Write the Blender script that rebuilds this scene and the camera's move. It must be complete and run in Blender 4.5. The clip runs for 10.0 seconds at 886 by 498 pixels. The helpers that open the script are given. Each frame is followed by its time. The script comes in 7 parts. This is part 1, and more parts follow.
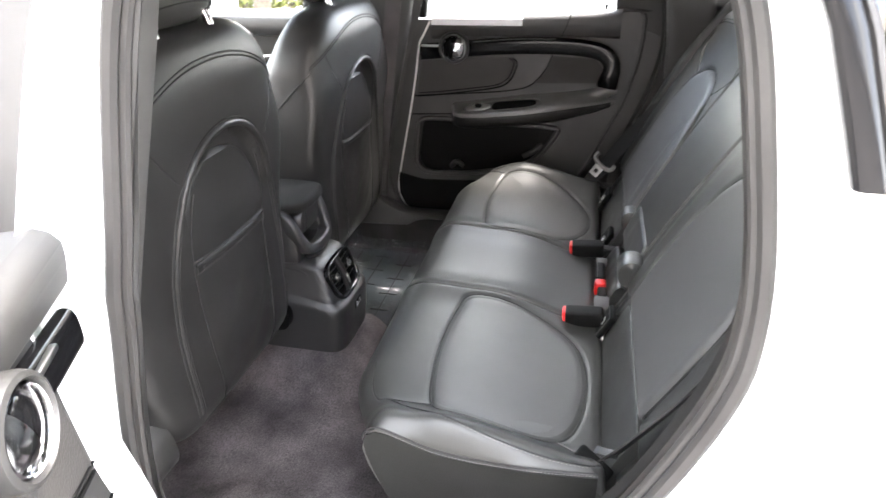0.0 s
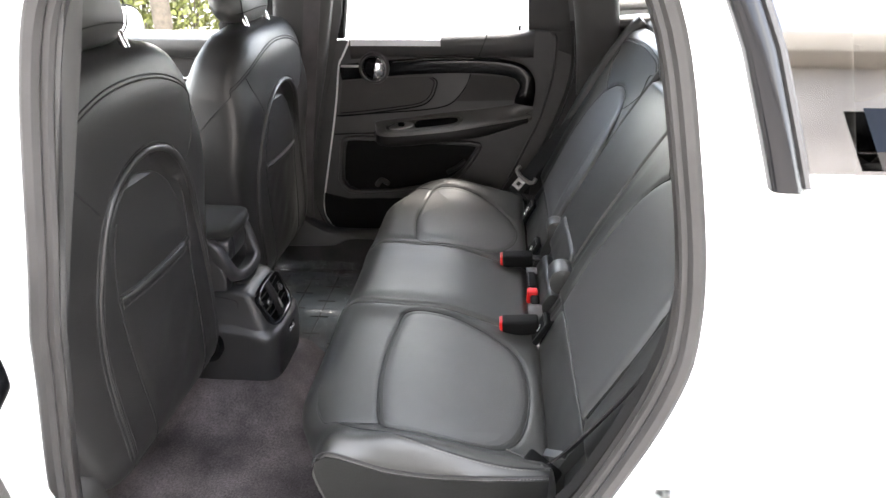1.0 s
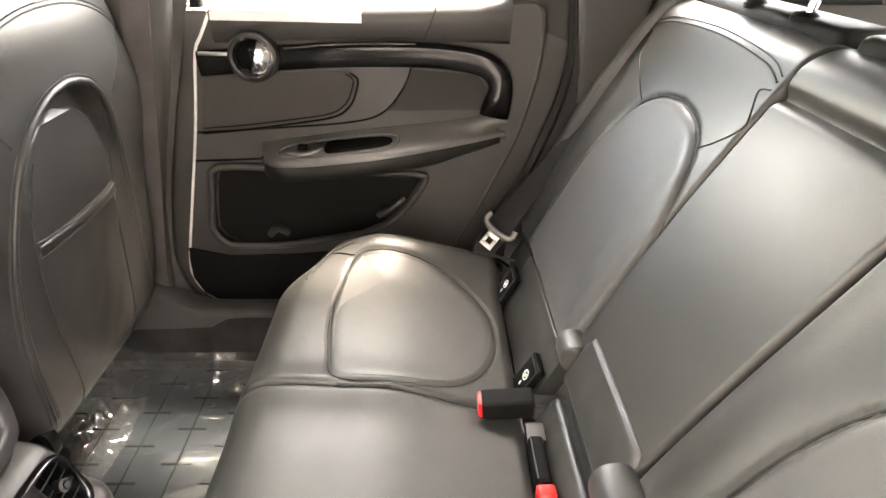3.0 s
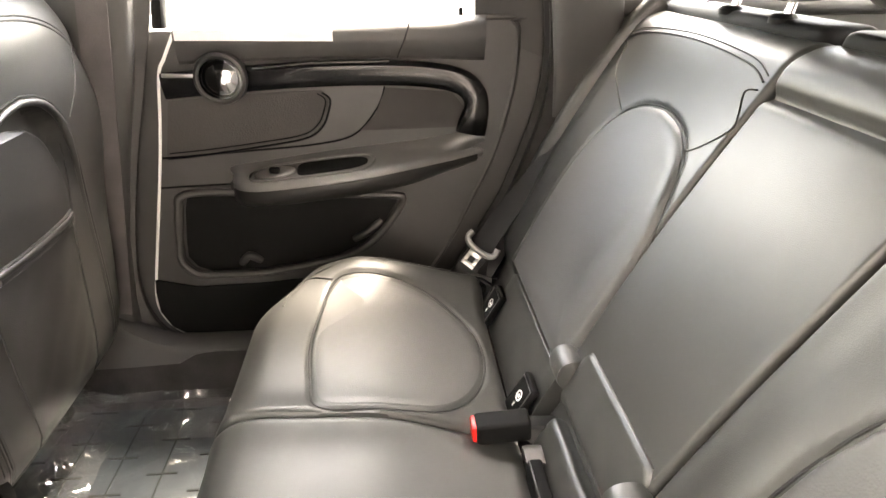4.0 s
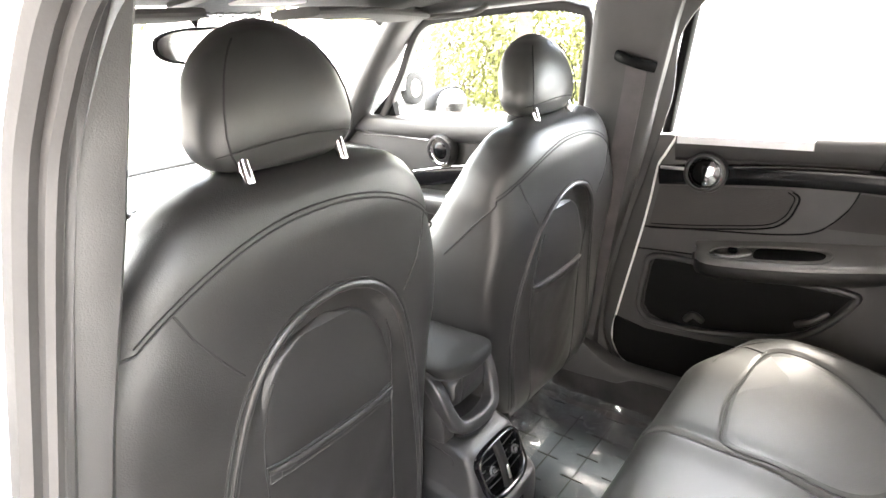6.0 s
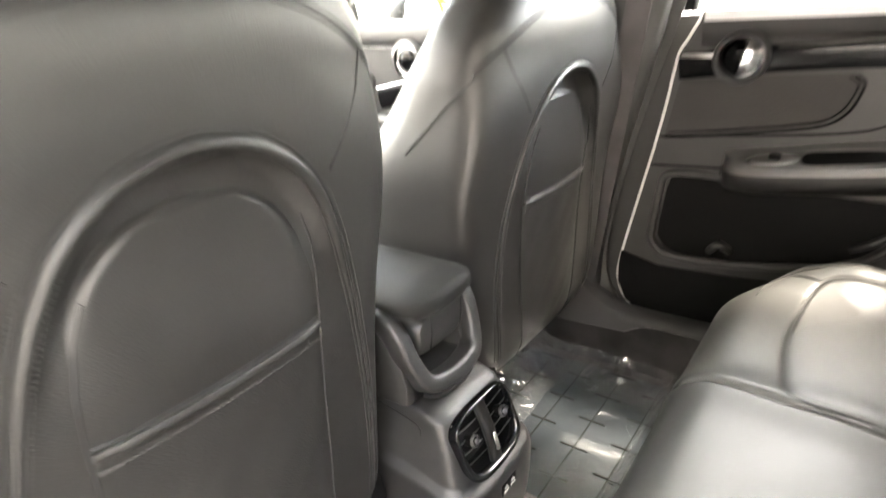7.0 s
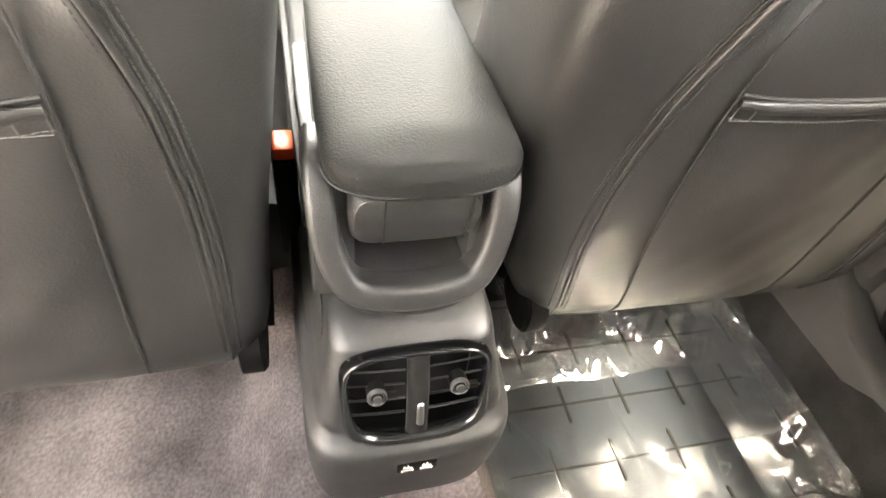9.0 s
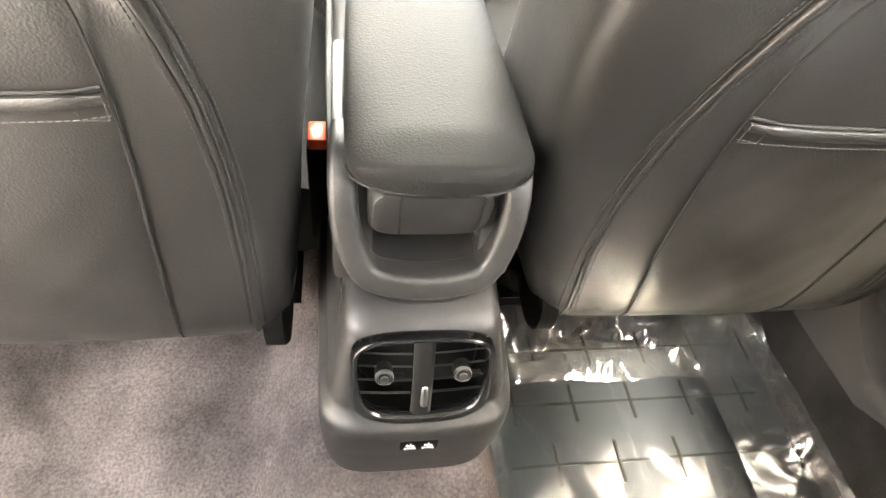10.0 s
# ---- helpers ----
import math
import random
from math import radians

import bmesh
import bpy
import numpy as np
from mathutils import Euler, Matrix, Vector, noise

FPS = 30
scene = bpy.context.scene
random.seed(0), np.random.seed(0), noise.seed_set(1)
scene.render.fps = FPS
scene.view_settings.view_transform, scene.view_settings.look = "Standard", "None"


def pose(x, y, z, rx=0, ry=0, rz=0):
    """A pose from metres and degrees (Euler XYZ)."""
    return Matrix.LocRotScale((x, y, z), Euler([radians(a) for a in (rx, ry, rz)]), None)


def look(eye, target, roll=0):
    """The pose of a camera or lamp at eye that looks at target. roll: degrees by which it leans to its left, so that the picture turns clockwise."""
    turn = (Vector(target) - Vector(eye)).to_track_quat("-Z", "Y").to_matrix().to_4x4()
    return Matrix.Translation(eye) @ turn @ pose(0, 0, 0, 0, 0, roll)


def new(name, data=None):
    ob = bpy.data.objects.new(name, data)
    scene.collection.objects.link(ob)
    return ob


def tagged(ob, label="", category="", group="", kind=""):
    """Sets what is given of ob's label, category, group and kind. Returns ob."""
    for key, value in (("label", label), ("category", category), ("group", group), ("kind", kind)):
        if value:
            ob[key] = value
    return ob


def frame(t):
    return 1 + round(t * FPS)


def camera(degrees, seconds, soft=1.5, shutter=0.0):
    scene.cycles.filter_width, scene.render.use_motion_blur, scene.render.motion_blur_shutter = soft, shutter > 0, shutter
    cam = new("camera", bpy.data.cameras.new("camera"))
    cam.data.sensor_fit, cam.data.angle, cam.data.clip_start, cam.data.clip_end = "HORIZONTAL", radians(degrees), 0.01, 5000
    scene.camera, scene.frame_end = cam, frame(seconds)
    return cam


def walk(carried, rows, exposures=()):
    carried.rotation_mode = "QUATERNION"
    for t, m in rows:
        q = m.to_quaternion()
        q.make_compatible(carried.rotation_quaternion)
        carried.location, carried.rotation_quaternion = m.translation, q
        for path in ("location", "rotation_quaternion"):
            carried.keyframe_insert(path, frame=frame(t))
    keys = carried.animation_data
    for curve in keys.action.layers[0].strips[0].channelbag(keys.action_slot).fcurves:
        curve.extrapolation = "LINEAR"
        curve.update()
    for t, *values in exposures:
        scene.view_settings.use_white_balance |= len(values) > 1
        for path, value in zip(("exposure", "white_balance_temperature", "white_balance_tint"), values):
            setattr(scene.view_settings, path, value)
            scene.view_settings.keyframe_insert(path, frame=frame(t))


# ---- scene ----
cam = camera(74.1, 10.0, shutter=0.4)
PATH = [
    (0, (0.586, -1.163, 1.366), (0.153, 0.531, 0.394), -1.7),
    (0.5, (0.57, -1.197, 1.376), (0.311, 0.551, 0.441), -1.9),
    (1, (0.558, -1.178, 1.37), (0.387, 0.587, 0.446), -0.7),
    (1.5, (0.531, -1.009, 1.355), (0.427, 0.755, 0.419), 0.2),
    (2, (0.514, -0.767, 1.325), (0.48, 0.991, 0.371), 0.5),
    (2.5, (0.504, -0.571, 1.297), (0.532, 1.16, 0.296), 1.5),
    (2.7, (0.502, -0.519, 1.288), (0.541, 1.212, 0.286), 1.6),
    (4, (0.476, -0.465, 1.241), (0.648, 1.312, 0.339), 0.9),
    (4.5, (0.486, -0.57, 1.332), (0.322, 1.222, 0.46), -1.5),
    (5, (0.505, -0.69, 1.379), (-0.255, 0.999, 0.626), -2.6),
    (5.5, (0.521, -0.75, 1.383), (-0.56, 0.781, 0.685), -2.0),
    (5.7, (0.525, -0.754, 1.378), (-0.622, 0.73, 0.684), -2.2),
    (6.8, (0.495, -0.63, 1.265), (-0.695, 0.807, 0.545), -5.7),
    (7, (0.395, -0.549, 1.166), (-0.728, 0.908, 0.383), -4.3),
    (7.5, (0.233, -0.373, 1.015), (-0.849, 0.991, 0.031), -1.2),
    (8, (0.193, -0.288, 0.992), (-0.923, 0.855, -0.212), 5.6),
    (8.5, (0.211, -0.17, 1.006), (-1.023, 0.578, -0.379), 9.0),
    (9, (0.273, -0.088, 1.075), (-1.012, 0.373, -0.386), 9.9),
    (9.5, (0.298, -0.078, 1.108), (-0.977, 0.261, -0.396), 10.2),
    (10, (0.295, -0.07, 1.104), (-0.989, 0.253, -0.394), 10.1),
]
EXPOSURE = [(0, 4.85, 6600, 10), (1, 4.52, 6600, 10), (2, 5.55, 7300, 11), (2.7, 5.8, 7800, 12), (4, 5.9, 7900, 12), (5, 6.0, 7200, 11), (5.5, 5.65, 6900, 10), (6.8, 5.6, 7200, 9), (7.5, 6.4, 7800, 8), (8, 6.35, 7800, 8), (8.5, 6.6, 7900, 9), (9, 6.58, 8000, 9), (10, 6.5, 8000, 9)]
walk(cam, [(t, look(eye, target, roll)) for t, eye, target, roll in PATH], EXPOSURE)

# ---- world, sun ----
world = bpy.data.worlds.new("overcast_sky")
scene.world = world
world.use_nodes = True
wn, wl = world.node_tree.nodes, world.node_tree.links
sky = wn.new("ShaderNodeTexSky")
sky.sky_type, sky.sun_disc = "NISHITA", False
sky.sun_elevation, sky.sun_rotation = radians(64), radians(44)
sky.air_density, sky.dust_density = 1.0, 3.0
clouds = wn.new("ShaderNodeTexNoise")
clouds.inputs["Scale"].default_value, clouds.inputs["Detail"].default_value = 2.6, 6.0
cloud_ramp = wn.new("ShaderNodeValToRGB")
cloud_ramp.color_ramp.elements[0].position, cloud_ramp.color_ramp.elements[1].position = 0.35, 0.68
cloud_coord = wn.new("ShaderNodeTexCoord")
cloud_mix = wn.new("ShaderNodeMixRGB")
cloud_mix.inputs["Color2"].default_value = (9.0, 8.8, 8.5, 1)
wl.new(cloud_coord.outputs["Generated"], clouds.inputs["Vector"])
wl.new(clouds.outputs["Fac"], cloud_ramp.inputs["Fac"])
wl.new(cloud_ramp.outputs["Color"], cloud_mix.inputs["Fac"])
wl.new(sky.outputs["Color"], cloud_mix.inputs["Color1"])
wl.new(cloud_mix.outputs["Color"], wn["Background"].inputs["Color"])
wn["Background"].inputs["Strength"].default_value = 0.15

sun_lamp = bpy.data.lights.new("sun", "SUN")
sun_lamp.energy, sun_lamp.angle, sun_lamp.color = 0.55, radians(8), (1.0, 0.95, 0.88)
sun = new("sun", sun_lamp)
sun.matrix_world = look((3.3, 3.4, 9.7), (0, 0, 0))


# ---- materials ----
def material(name, base, rough=0.5, metal=0.0, spec=0.5, var=0.25, scale=14.0, bump=0.0, grain=600.0, kind="noise", coat=0.0, wear=0.0, fleck=None):
    """A node material: base colour varied at two scales, with fine relief."""
    m = bpy.data.materials.new(name)
    m.use_nodes = True
    n, l = m.node_tree.nodes, m.node_tree.links
    p = n["Principled BSDF"]
    co = n.new("ShaderNodeTexCoord")
    big = n.new("ShaderNodeTexNoise")
    big.inputs["Scale"].default_value, big.inputs["Detail"].default_value = scale, 5.0
    l.new(co.outputs["Object"], big.inputs["Vector"])
    ramp = n.new("ShaderNodeValToRGB")
    lo, hi = [max(0.0, c * (1 - var)) for c in base], [min(1.0, c * (1 + var)) for c in base]
    ramp.color_ramp.elements[0].color, ramp.color_ramp.elements[1].color = (*lo, 1), (*hi, 1)
    ramp.color_ramp.elements[0].position, ramp.color_ramp.elements[1].position = 0.3, 0.7
    l.new(big.outputs["Fac"], ramp.inputs["Fac"])
    colour = ramp.outputs["Color"]
    fine = n.new("ShaderNodeTexNoise" if kind == "noise" else "ShaderNodeTexVoronoi")
    fine.inputs["Scale"].default_value = grain
    l.new(co.outputs["Object"], fine.inputs["Vector"])
    height = fine.outputs["Fac"] if kind == "noise" else fine.outputs["Distance"]
    speck = n.new("ShaderNodeMixRGB")
    speck.blend_type = "MULTIPLY"
    speck.inputs["Fac"].default_value = var if fleck is None else fleck
    l.new(colour, speck.inputs["Color1"])
    l.new(height, speck.inputs["Color2"])
    l.new(speck.outputs["Color"] if kind == "noise" else colour, p.inputs["Base Color"])
    rr = n.new("ShaderNodeMapRange")
    rr.inputs["To Min"].default_value, rr.inputs["To Max"].default_value = max(0.0, rough - 0.07), min(1.0, rough + 0.07)
    l.new(big.outputs["Fac"], rr.inputs["Value"])
    l.new(rr.outputs["Result"], p.inputs["Roughness"])
    p.inputs["Metallic"].default_value = metal
    p.inputs["Specular IOR Level"].default_value = spec
    p.inputs["Coat Weight"].default_value = coat
    p.inputs["Coat Roughness"].default_value = 0.08
    if bump:
        b = n.new("ShaderNodeBump")
        b.inputs["Strength"].default_value, b.inputs["Distance"].default_value = bump, 0.001
        l.new(height, b.inputs["Height"])
        if wear:
            b2 = n.new("ShaderNodeBump")
            b2.inputs["Strength"].default_value, b2.inputs["Distance"].default_value = wear, 0.01
            w = n.new("ShaderNodeTexNoise")
            w.inputs["Scale"].default_value, w.inputs["Detail"].default_value = 11.0, 3.0
            l.new(co.outputs["Object"], w.inputs["Vector"])
            l.new(w.outputs["Fac"], b2.inputs["Height"])
            l.new(b2.outputs["Normal"], b.inputs["Normal"])
        l.new(b.outputs["Normal"], p.inputs["Normal"])
    return m


def pane_material(name, tint, gloss=0.03, haze=0.0, facing=0.04, graze=0.85):
    """Clear sheet: transparent with a mirror-like gloss that grows at grazing angles."""
    m = bpy.data.materials.new(name)
    m.use_nodes = True
    n, l = m.node_tree.nodes, m.node_tree.links
    n.remove(n["Principled BSDF"])
    clear, shine, mix, edge = n.new("ShaderNodeBsdfTransparent"), n.new("ShaderNodeBsdfGlossy"), n.new("ShaderNodeMixShader"), n.new("ShaderNodeLayerWeight")
    clear.inputs["Color"].default_value = (*tint, 1)
    shine.inputs["Roughness"].default_value = gloss
    power, scaled = n.new("ShaderNodeMath"), n.new("ShaderNodeMath")
    power.operation, scaled.operation = "POWER", "MULTIPLY_ADD"
    power.inputs[1].default_value = 5.0
    scaled.inputs[1].default_value, scaled.inputs[2].default_value = graze, facing
    l.new(edge.outputs["Facing"], power.inputs[0])
    l.new(power.outputs["Value"], scaled.inputs[0])
    l.new(scaled.outputs["Value"], mix.inputs["Fac"])
    l.new(clear.outputs["BSDF"], mix.inputs[1])
    l.new(shine.outputs["BSDF"], mix.inputs[2])
    out = mix.outputs["Shader"]
    if haze:
        dull, mix2 = n.new("ShaderNodeBsdfDiffuse"), n.new("ShaderNodeMixShader")
        co, fold, b = n.new("ShaderNodeTexCoord"), n.new("ShaderNodeTexNoise"), n.new("ShaderNodeBump")
        fold.inputs["Scale"].default_value, fold.inputs["Detail"].default_value, fold.inputs["Distortion"].default_value = 9.0, 1.5, 1.4
        b.inputs["Strength"].default_value, b.inputs["Distance"].default_value = 0.45, 0.005
        l.new(co.outputs["Object"], fold.inputs["Vector"])
        l.new(fold.outputs["Fac"], b.inputs["Height"])
        for node in (shine, edge):
            l.new(b.outputs["Normal"], node.inputs["Normal"])
        dull.inputs["Color"].default_value = (0.8, 0.82, 0.84, 1)
        mix2.inputs["Fac"].default_value = haze
        l.new(out, mix2.inputs[1])
        l.new(dull.outputs["BSDF"], mix2.inputs[2])
        out = mix2.outputs["Shader"]
    l.new(out, n["Material Output"].inputs["Surface"])
    return m


LEATHER = material("black_leather", (0.0220, 0.0222, 0.0208), 0.43, spec=0.62, var=0.18, bump=0.10, grain=820, kind="voronoi", wear=0.03)
LEATHER_SOFT = material("black_seatback_leather", (0.0148, 0.0144, 0.0138), 0.43, spec=0.56, var=0.2, bump=0.17, grain=540, kind="voronoi", wear=0.05)
PERFORATED = material("perforated_grey_leather", (0.049, 0.0484, 0.0480), 0.50, spec=0.55, var=0.12, bump=0.14, grain=420, kind="voronoi")
PAD = material("armrest_leather", (0.0145, 0.0145, 0.0138), 0.60, spec=0.13, var=0.15, bump=0.34, grain=460, kind="voronoi")
CUSHION = material("black_cushion_leather", (0.0250, 0.0252, 0.0238), 0.45, spec=0.45, var=0.18, bump=0.12, grain=820, kind="voronoi", wear=0.03)
# near-black: painted shade in the door pocket, also lower panel and sticker print
DEEP_BLACK = material("pocket_shade_and_parts_black", (0.0038, 0.0036, 0.0035), 0.65, spec=0.15, var=0.2, bump=0.2, grain=700)
SEAM = material("seam_shadow_black", (0.008, 0.008, 0.008), 0.7)
VENT_GREY = material("grey_vent_plastic", (0.012, 0.0118, 0.0115), 0.36, spec=0.4, var=0.1)
ZIP_THREAD = material("pale_zip_thread", (0.092, 0.090, 0.085), 0.7)
ARMREST = material("armrest_plastic", (0.105, 0.103, 0.100), 0.36, spec=0.75, var=0.1, bump=0.15, grain=900)
SIDE_BLACK = material("black_side_trim", (0.013, 0.0125, 0.012), 0.5, spec=0.3, var=0.15, bump=0.2, grain=800)
THREAD = material("grey_thread", (0.075, 0.072, 0.069), 0.7)
DOOR_PLASTIC = material("door_panel_plastic", (0.037, 0.0357, 0.0347), 0.50, spec=0.6, var=0.15, bump=0.2, grain=900)
PLASTIC = material("soft_black_plastic", (0.0215, 0.021, 0.0205), 0.45, spec=0.65, var=0.15, bump=0.35, grain=900)
PLASTIC_DARK = material("dark_plastic", (0.0035, 0.0035, 0.0035), 0.6, spec=0.10, var=0.2, bump=0.2, grain=900)
TRIM = material("pillar_trim_plastic", (0.046, 0.0445, 0.043), 0.50, var=0.12, bump=0.25, grain=800)
GLOSS = material("piano_black", (0.004, 0.004, 0.0045), 0.14, spec=0.22, var=0.1)
CHROME = material("chrome", (0.75, 0.75, 0.76), 0.12, metal=1.0, var=0.05)
SATIN = material("satin_metal", (0.55, 0.55, 0.54), 0.3, metal=1.0, var=0.08)
RUBBER = material("door_seal_rubber", (0.028, 0.0262, 0.025), 0.48, var=0.15, bump=0.15, grain=300)
CARPET = material("charcoal_carpet", (0.107, 0.093, 0.0935), 0.95, var=0.75, scale=7.5, bump=1.0, grain=260, spec=0.1, wear=0.3, fleck=0.9)
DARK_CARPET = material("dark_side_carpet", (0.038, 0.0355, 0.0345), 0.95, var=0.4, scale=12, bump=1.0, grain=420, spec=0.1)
MAT_RUBBER = material("rubber_mat", (0.0088, 0.0130, 0.0168), 0.42, spec=0.3, var=0.2, bump=0.2, grain=500)
BELT = material("belt_webbing", (0.009, 0.0088, 0.0088), 0.6, spec=0.3, var=0.2, bump=0.4, grain=700)
RED = material("red_release_button", (0.52, 0.012, 0.012), 0.35, var=0.08)
PAINT = material("white_car_paint", (0.80, 0.80, 0.78), 0.25, var=0.02, coat=1.0)
HEADLINER = material("headliner_cloth", (0.065, 0.062, 0.059), 0.9, var=0.12, bump=0.4, grain=500)
LABEL_WHITE = material("white_print", (0.75, 0.75, 0.74), 0.6, var=0.05)
GLASS_DARK = pane_material("tinted_glass", (0.10, 0.095, 0.09), facing=0.12, graze=0.45)
GLASS = pane_material("window_glass", (0.93, 0.95, 0.94))
FILM = pane_material("clear_plastic_film", (0.95, 0.97, 0.98), 0.05, 0.008, 0.085)
FILM_FOLD = pane_material("crumpled_plastic_film", (0.94, 0.965, 0.975), 0.06, 0.022, 0.20)
MIRROR = material("mirror_glass", (0.9, 0.9, 0.9), 0.02, metal=1.0, var=0.0)
CONCRETE = material("light_concrete", (0.25, 0.24, 0.23), 0.9, var=0.2, scale=0.8, bump=0.4, grain=60)

# ---- mesh helpers ----
OFFSET = {}


def finish(bm, name, mat, sharp=38):
    me = bpy.data.meshes.new(name)
    bmesh.ops.recalc_face_normals(bm, faces=bm.faces)
    bm.to_mesh(me)
    bm.free()
    me.shade_smooth()
    me.set_sharp_from_angle(angle=radians(sharp))
    me.materials.append(mat)
    return me


def thing(name, base, label, category, group="", kind=""):
    """An Empty at the thing's base, which parents its parts."""
    ob = new(name)
    ob.location = base
    ob.empty_display_size = 0.05
    OFFSET[ob.name] = Vector(base)
    return tagged(ob, label, category, group, kind)


def part(name, bm, mat, parent, label="", sharp=38):
    """One mesh object, given in the world's metres, under a thing or a part."""
    off = OFFSET[parent.name]
    bmesh.ops.translate(bm, verts=bm.verts, vec=-off)
    ob = new(name, finish(bm, name, mat, sharp))
    ob.parent = parent
    OFFSET[ob.name] = off
    if label:
        ob["label"] = label
    return ob


def solo(name, bm, mat, label, category, group="", kind="", sharp=38):
    """A thing of one mesh; its origin lies at its base."""
    zs = [v.co.z for v in bm.verts]
    c = sum((v.co for v in bm.verts), Vector()) / len(bm.verts)
    base = Vector((c.x, c.y, min(zs)))
    bmesh.ops.translate(bm, verts=bm.verts, vec=-base)
    ob = new(name, finish(bm, name, mat, sharp))
    ob.location = base
    OFFSET[ob.name] = base
    return tagged(ob, label, category, group, kind)


def bm_loft(loops, closed=True, cap=True, wrap=False):
    bm = bmesh.new()
    rows = [[bm.verts.new(p) for p in loop] for loop in loops]
    n = len(rows[0])
    pairs = list(zip(rows, rows[1:])) + ([(rows[-1], rows[0])] if wrap else [])
    for a, b in pairs:
        for i in range(n if closed else n - 1):
            j = (i + 1) % n
            bm.faces.new((a[i], a[j], b[j], b[i]))
    if cap and closed and not wrap:
        bm.faces.new(rows[0][::-1])
        bm.faces.new(rows[-1])
    return bm


def bm_box(x0, x1, y0, y1, z0, z1, bevel=0.004, seg=2):
    bm = bmesh.new()
    bmesh.ops.create_cube(bm, size=1.0)
    for v in bm.verts:
        v.co = Vector(((x0 + x1) / 2 + v.co.x * (x1 - x0), (y0 + y1) / 2 + v.co.y * (y1 - y0), (z0 + z1) / 2 + v.co.z * (z1 - z0)))
    if bevel:
        bmesh.ops.bevel(bm, geom=bm.edges[:], offset=min(bevel, 0.49 * min(abs(x1 - x0), abs(y1 - y0), abs(z1 - z0))), segments=seg, profile=0.5, affect="EDGES")
    return bm


def bm_add(a, b):
    """Joins b into a."""
    keep = {v: a.verts.new(v.co) for v in b.verts}
    for f in b.faces:
        a.faces.new([keep[v] for v in f.verts])
    b.free()
    return a


def turned(bm, m):
    bmesh.ops.transform(bm, matrix=m, verts=bm.verts)
    return bm


def smooth_path(pts, n=8, closed=False):
    """Catmull-Rom through the points."""
    p = [Vector(q) for q in pts]
    out, k = [], len(p)
    for i in range(k if closed else k - 1):
        if closed:
            a, b, c, d = p[i - 1], p[i], p[(i + 1) % k], p[(i + 2) % k]
        else:
            a, b, c, d = p[max(i - 1, 0)], p[i], p[i + 1], p[min(i + 2, k - 1)]
        for s in range(n):
            t = s / n
            out.append(0.5 * ((2 * b) + (c - a) * t + (2 * a - 5 * b + 4 * c - d) * t * t + (3 * b - a - 3 * c + d) * t ** 3))
    if not closed:
        out.append(p[-1])
    return out


def bm_sweep(pts, section, closed=False, up=(0, 0, 1), scales=None):
    """Sweeps a closed section (pairs of across, upward) along a path."""
    p = [Vector(q) for q in pts]
    loops = []
    for i, q in enumerate(p):
        a = p[i - 1] if (closed or i) else q
        b = p[(i + 1) % len(p)] if (closed or i < len(p) - 1) else q
        ahead = (b - a).normalized()
        side = ahead.cross(Vector(up)).normalized()
        top = side.cross(ahead).normalized()
        k = scales[i] if scales else 1.0
        loops.append([q + side * (s * k) + top * (h * k) for s, h in section])
    return bm_loft(loops, wrap=closed)


def ring(rx, ry=None, n=10, power=2.0):
    ry = rx if ry is None else ry
    out = []
    for i in range(n):
        c, s = math.cos(2 * math.pi * i / n), math.sin(2 * math.pi * i / n)
        out.append((math.copysign(abs(c) ** (2 / power), c) * rx, math.copysign(abs(s) ** (2 / power), s) * ry))
    return out


def bm_tube(pts, r, n=8, closed=False, up=(0.03, 0.02, 1)):
    return bm_sweep(pts, ring(r, n=n), closed, up)


def bm_lathe(profile, n=32):
    """Turns (radius, height) pairs about z."""
    return bm_loft([[Vector((max(r, 1e-5) * math.cos(2 * math.pi * i / n), max(r, 1e-5) * math.sin(2 * math.pi * i / n), h)) for i in range(n)] for r, h in profile])


def bm_slab(outline, y0, y1, hole=None, depth=None):
    """A plate in the x-z plane between y0 (the shown face) and y1, with a recess of the given depth."""
    from mathutils.geometry import tessellate_polygon
    bm = bmesh.new()
    loops = [[Vector((x, y0, z)) for x, z in outline]] + ([[Vector((x, y0, z)) for x, z in hole]] if hole else [])
    flat = [v for loop in loops for v in loop]
    vs = [bm.verts.new(v) for v in flat]
    for tri in tessellate_polygon(loops):
        bm.faces.new([vs[i] for i in tri])
    back = [bm.verts.new((v.x, y1, v.z)) for v in loops[0]]
    n = len(back)
    for i in range(n):
        bm.faces.new((vs[i], vs[(i + 1) % n], back[(i + 1) % n], back[i]))
    bm.faces.new(back)
    if hole:
        yd = y0 + depth * (1 if y1 > y0 else -1)
        c = sum(loops[1], Vector()) / len(hole)
        inner = [bm.verts.new((c.x + (v.x - c.x) * 0.96, yd, c.z + (v.z - c.z) * 0.96)) for v in loops[1]]
        m = len(inner)
        for i in range(m):
            bm.faces.new((vs[n + i], vs[n + (i + 1) % m], inner[(i + 1) % m], inner[i]))
        bm.faces.new(inner)
    return bm


def bm_grid(fn, nu, nv):
    """An open sheet: fn(u, v) for u, v from 0 to 1."""
    bm = bmesh.new()
    g = [[bm.verts.new(fn(i / nu, j / nv)) for j in range(nv + 1)] for i in range(nu + 1)]
    for i in range(nu):
        for j in range(nv):
            bm.faces.new((g[i][j], g[i + 1][j], g[i + 1][j + 1], g[i][j + 1]))
    return bm


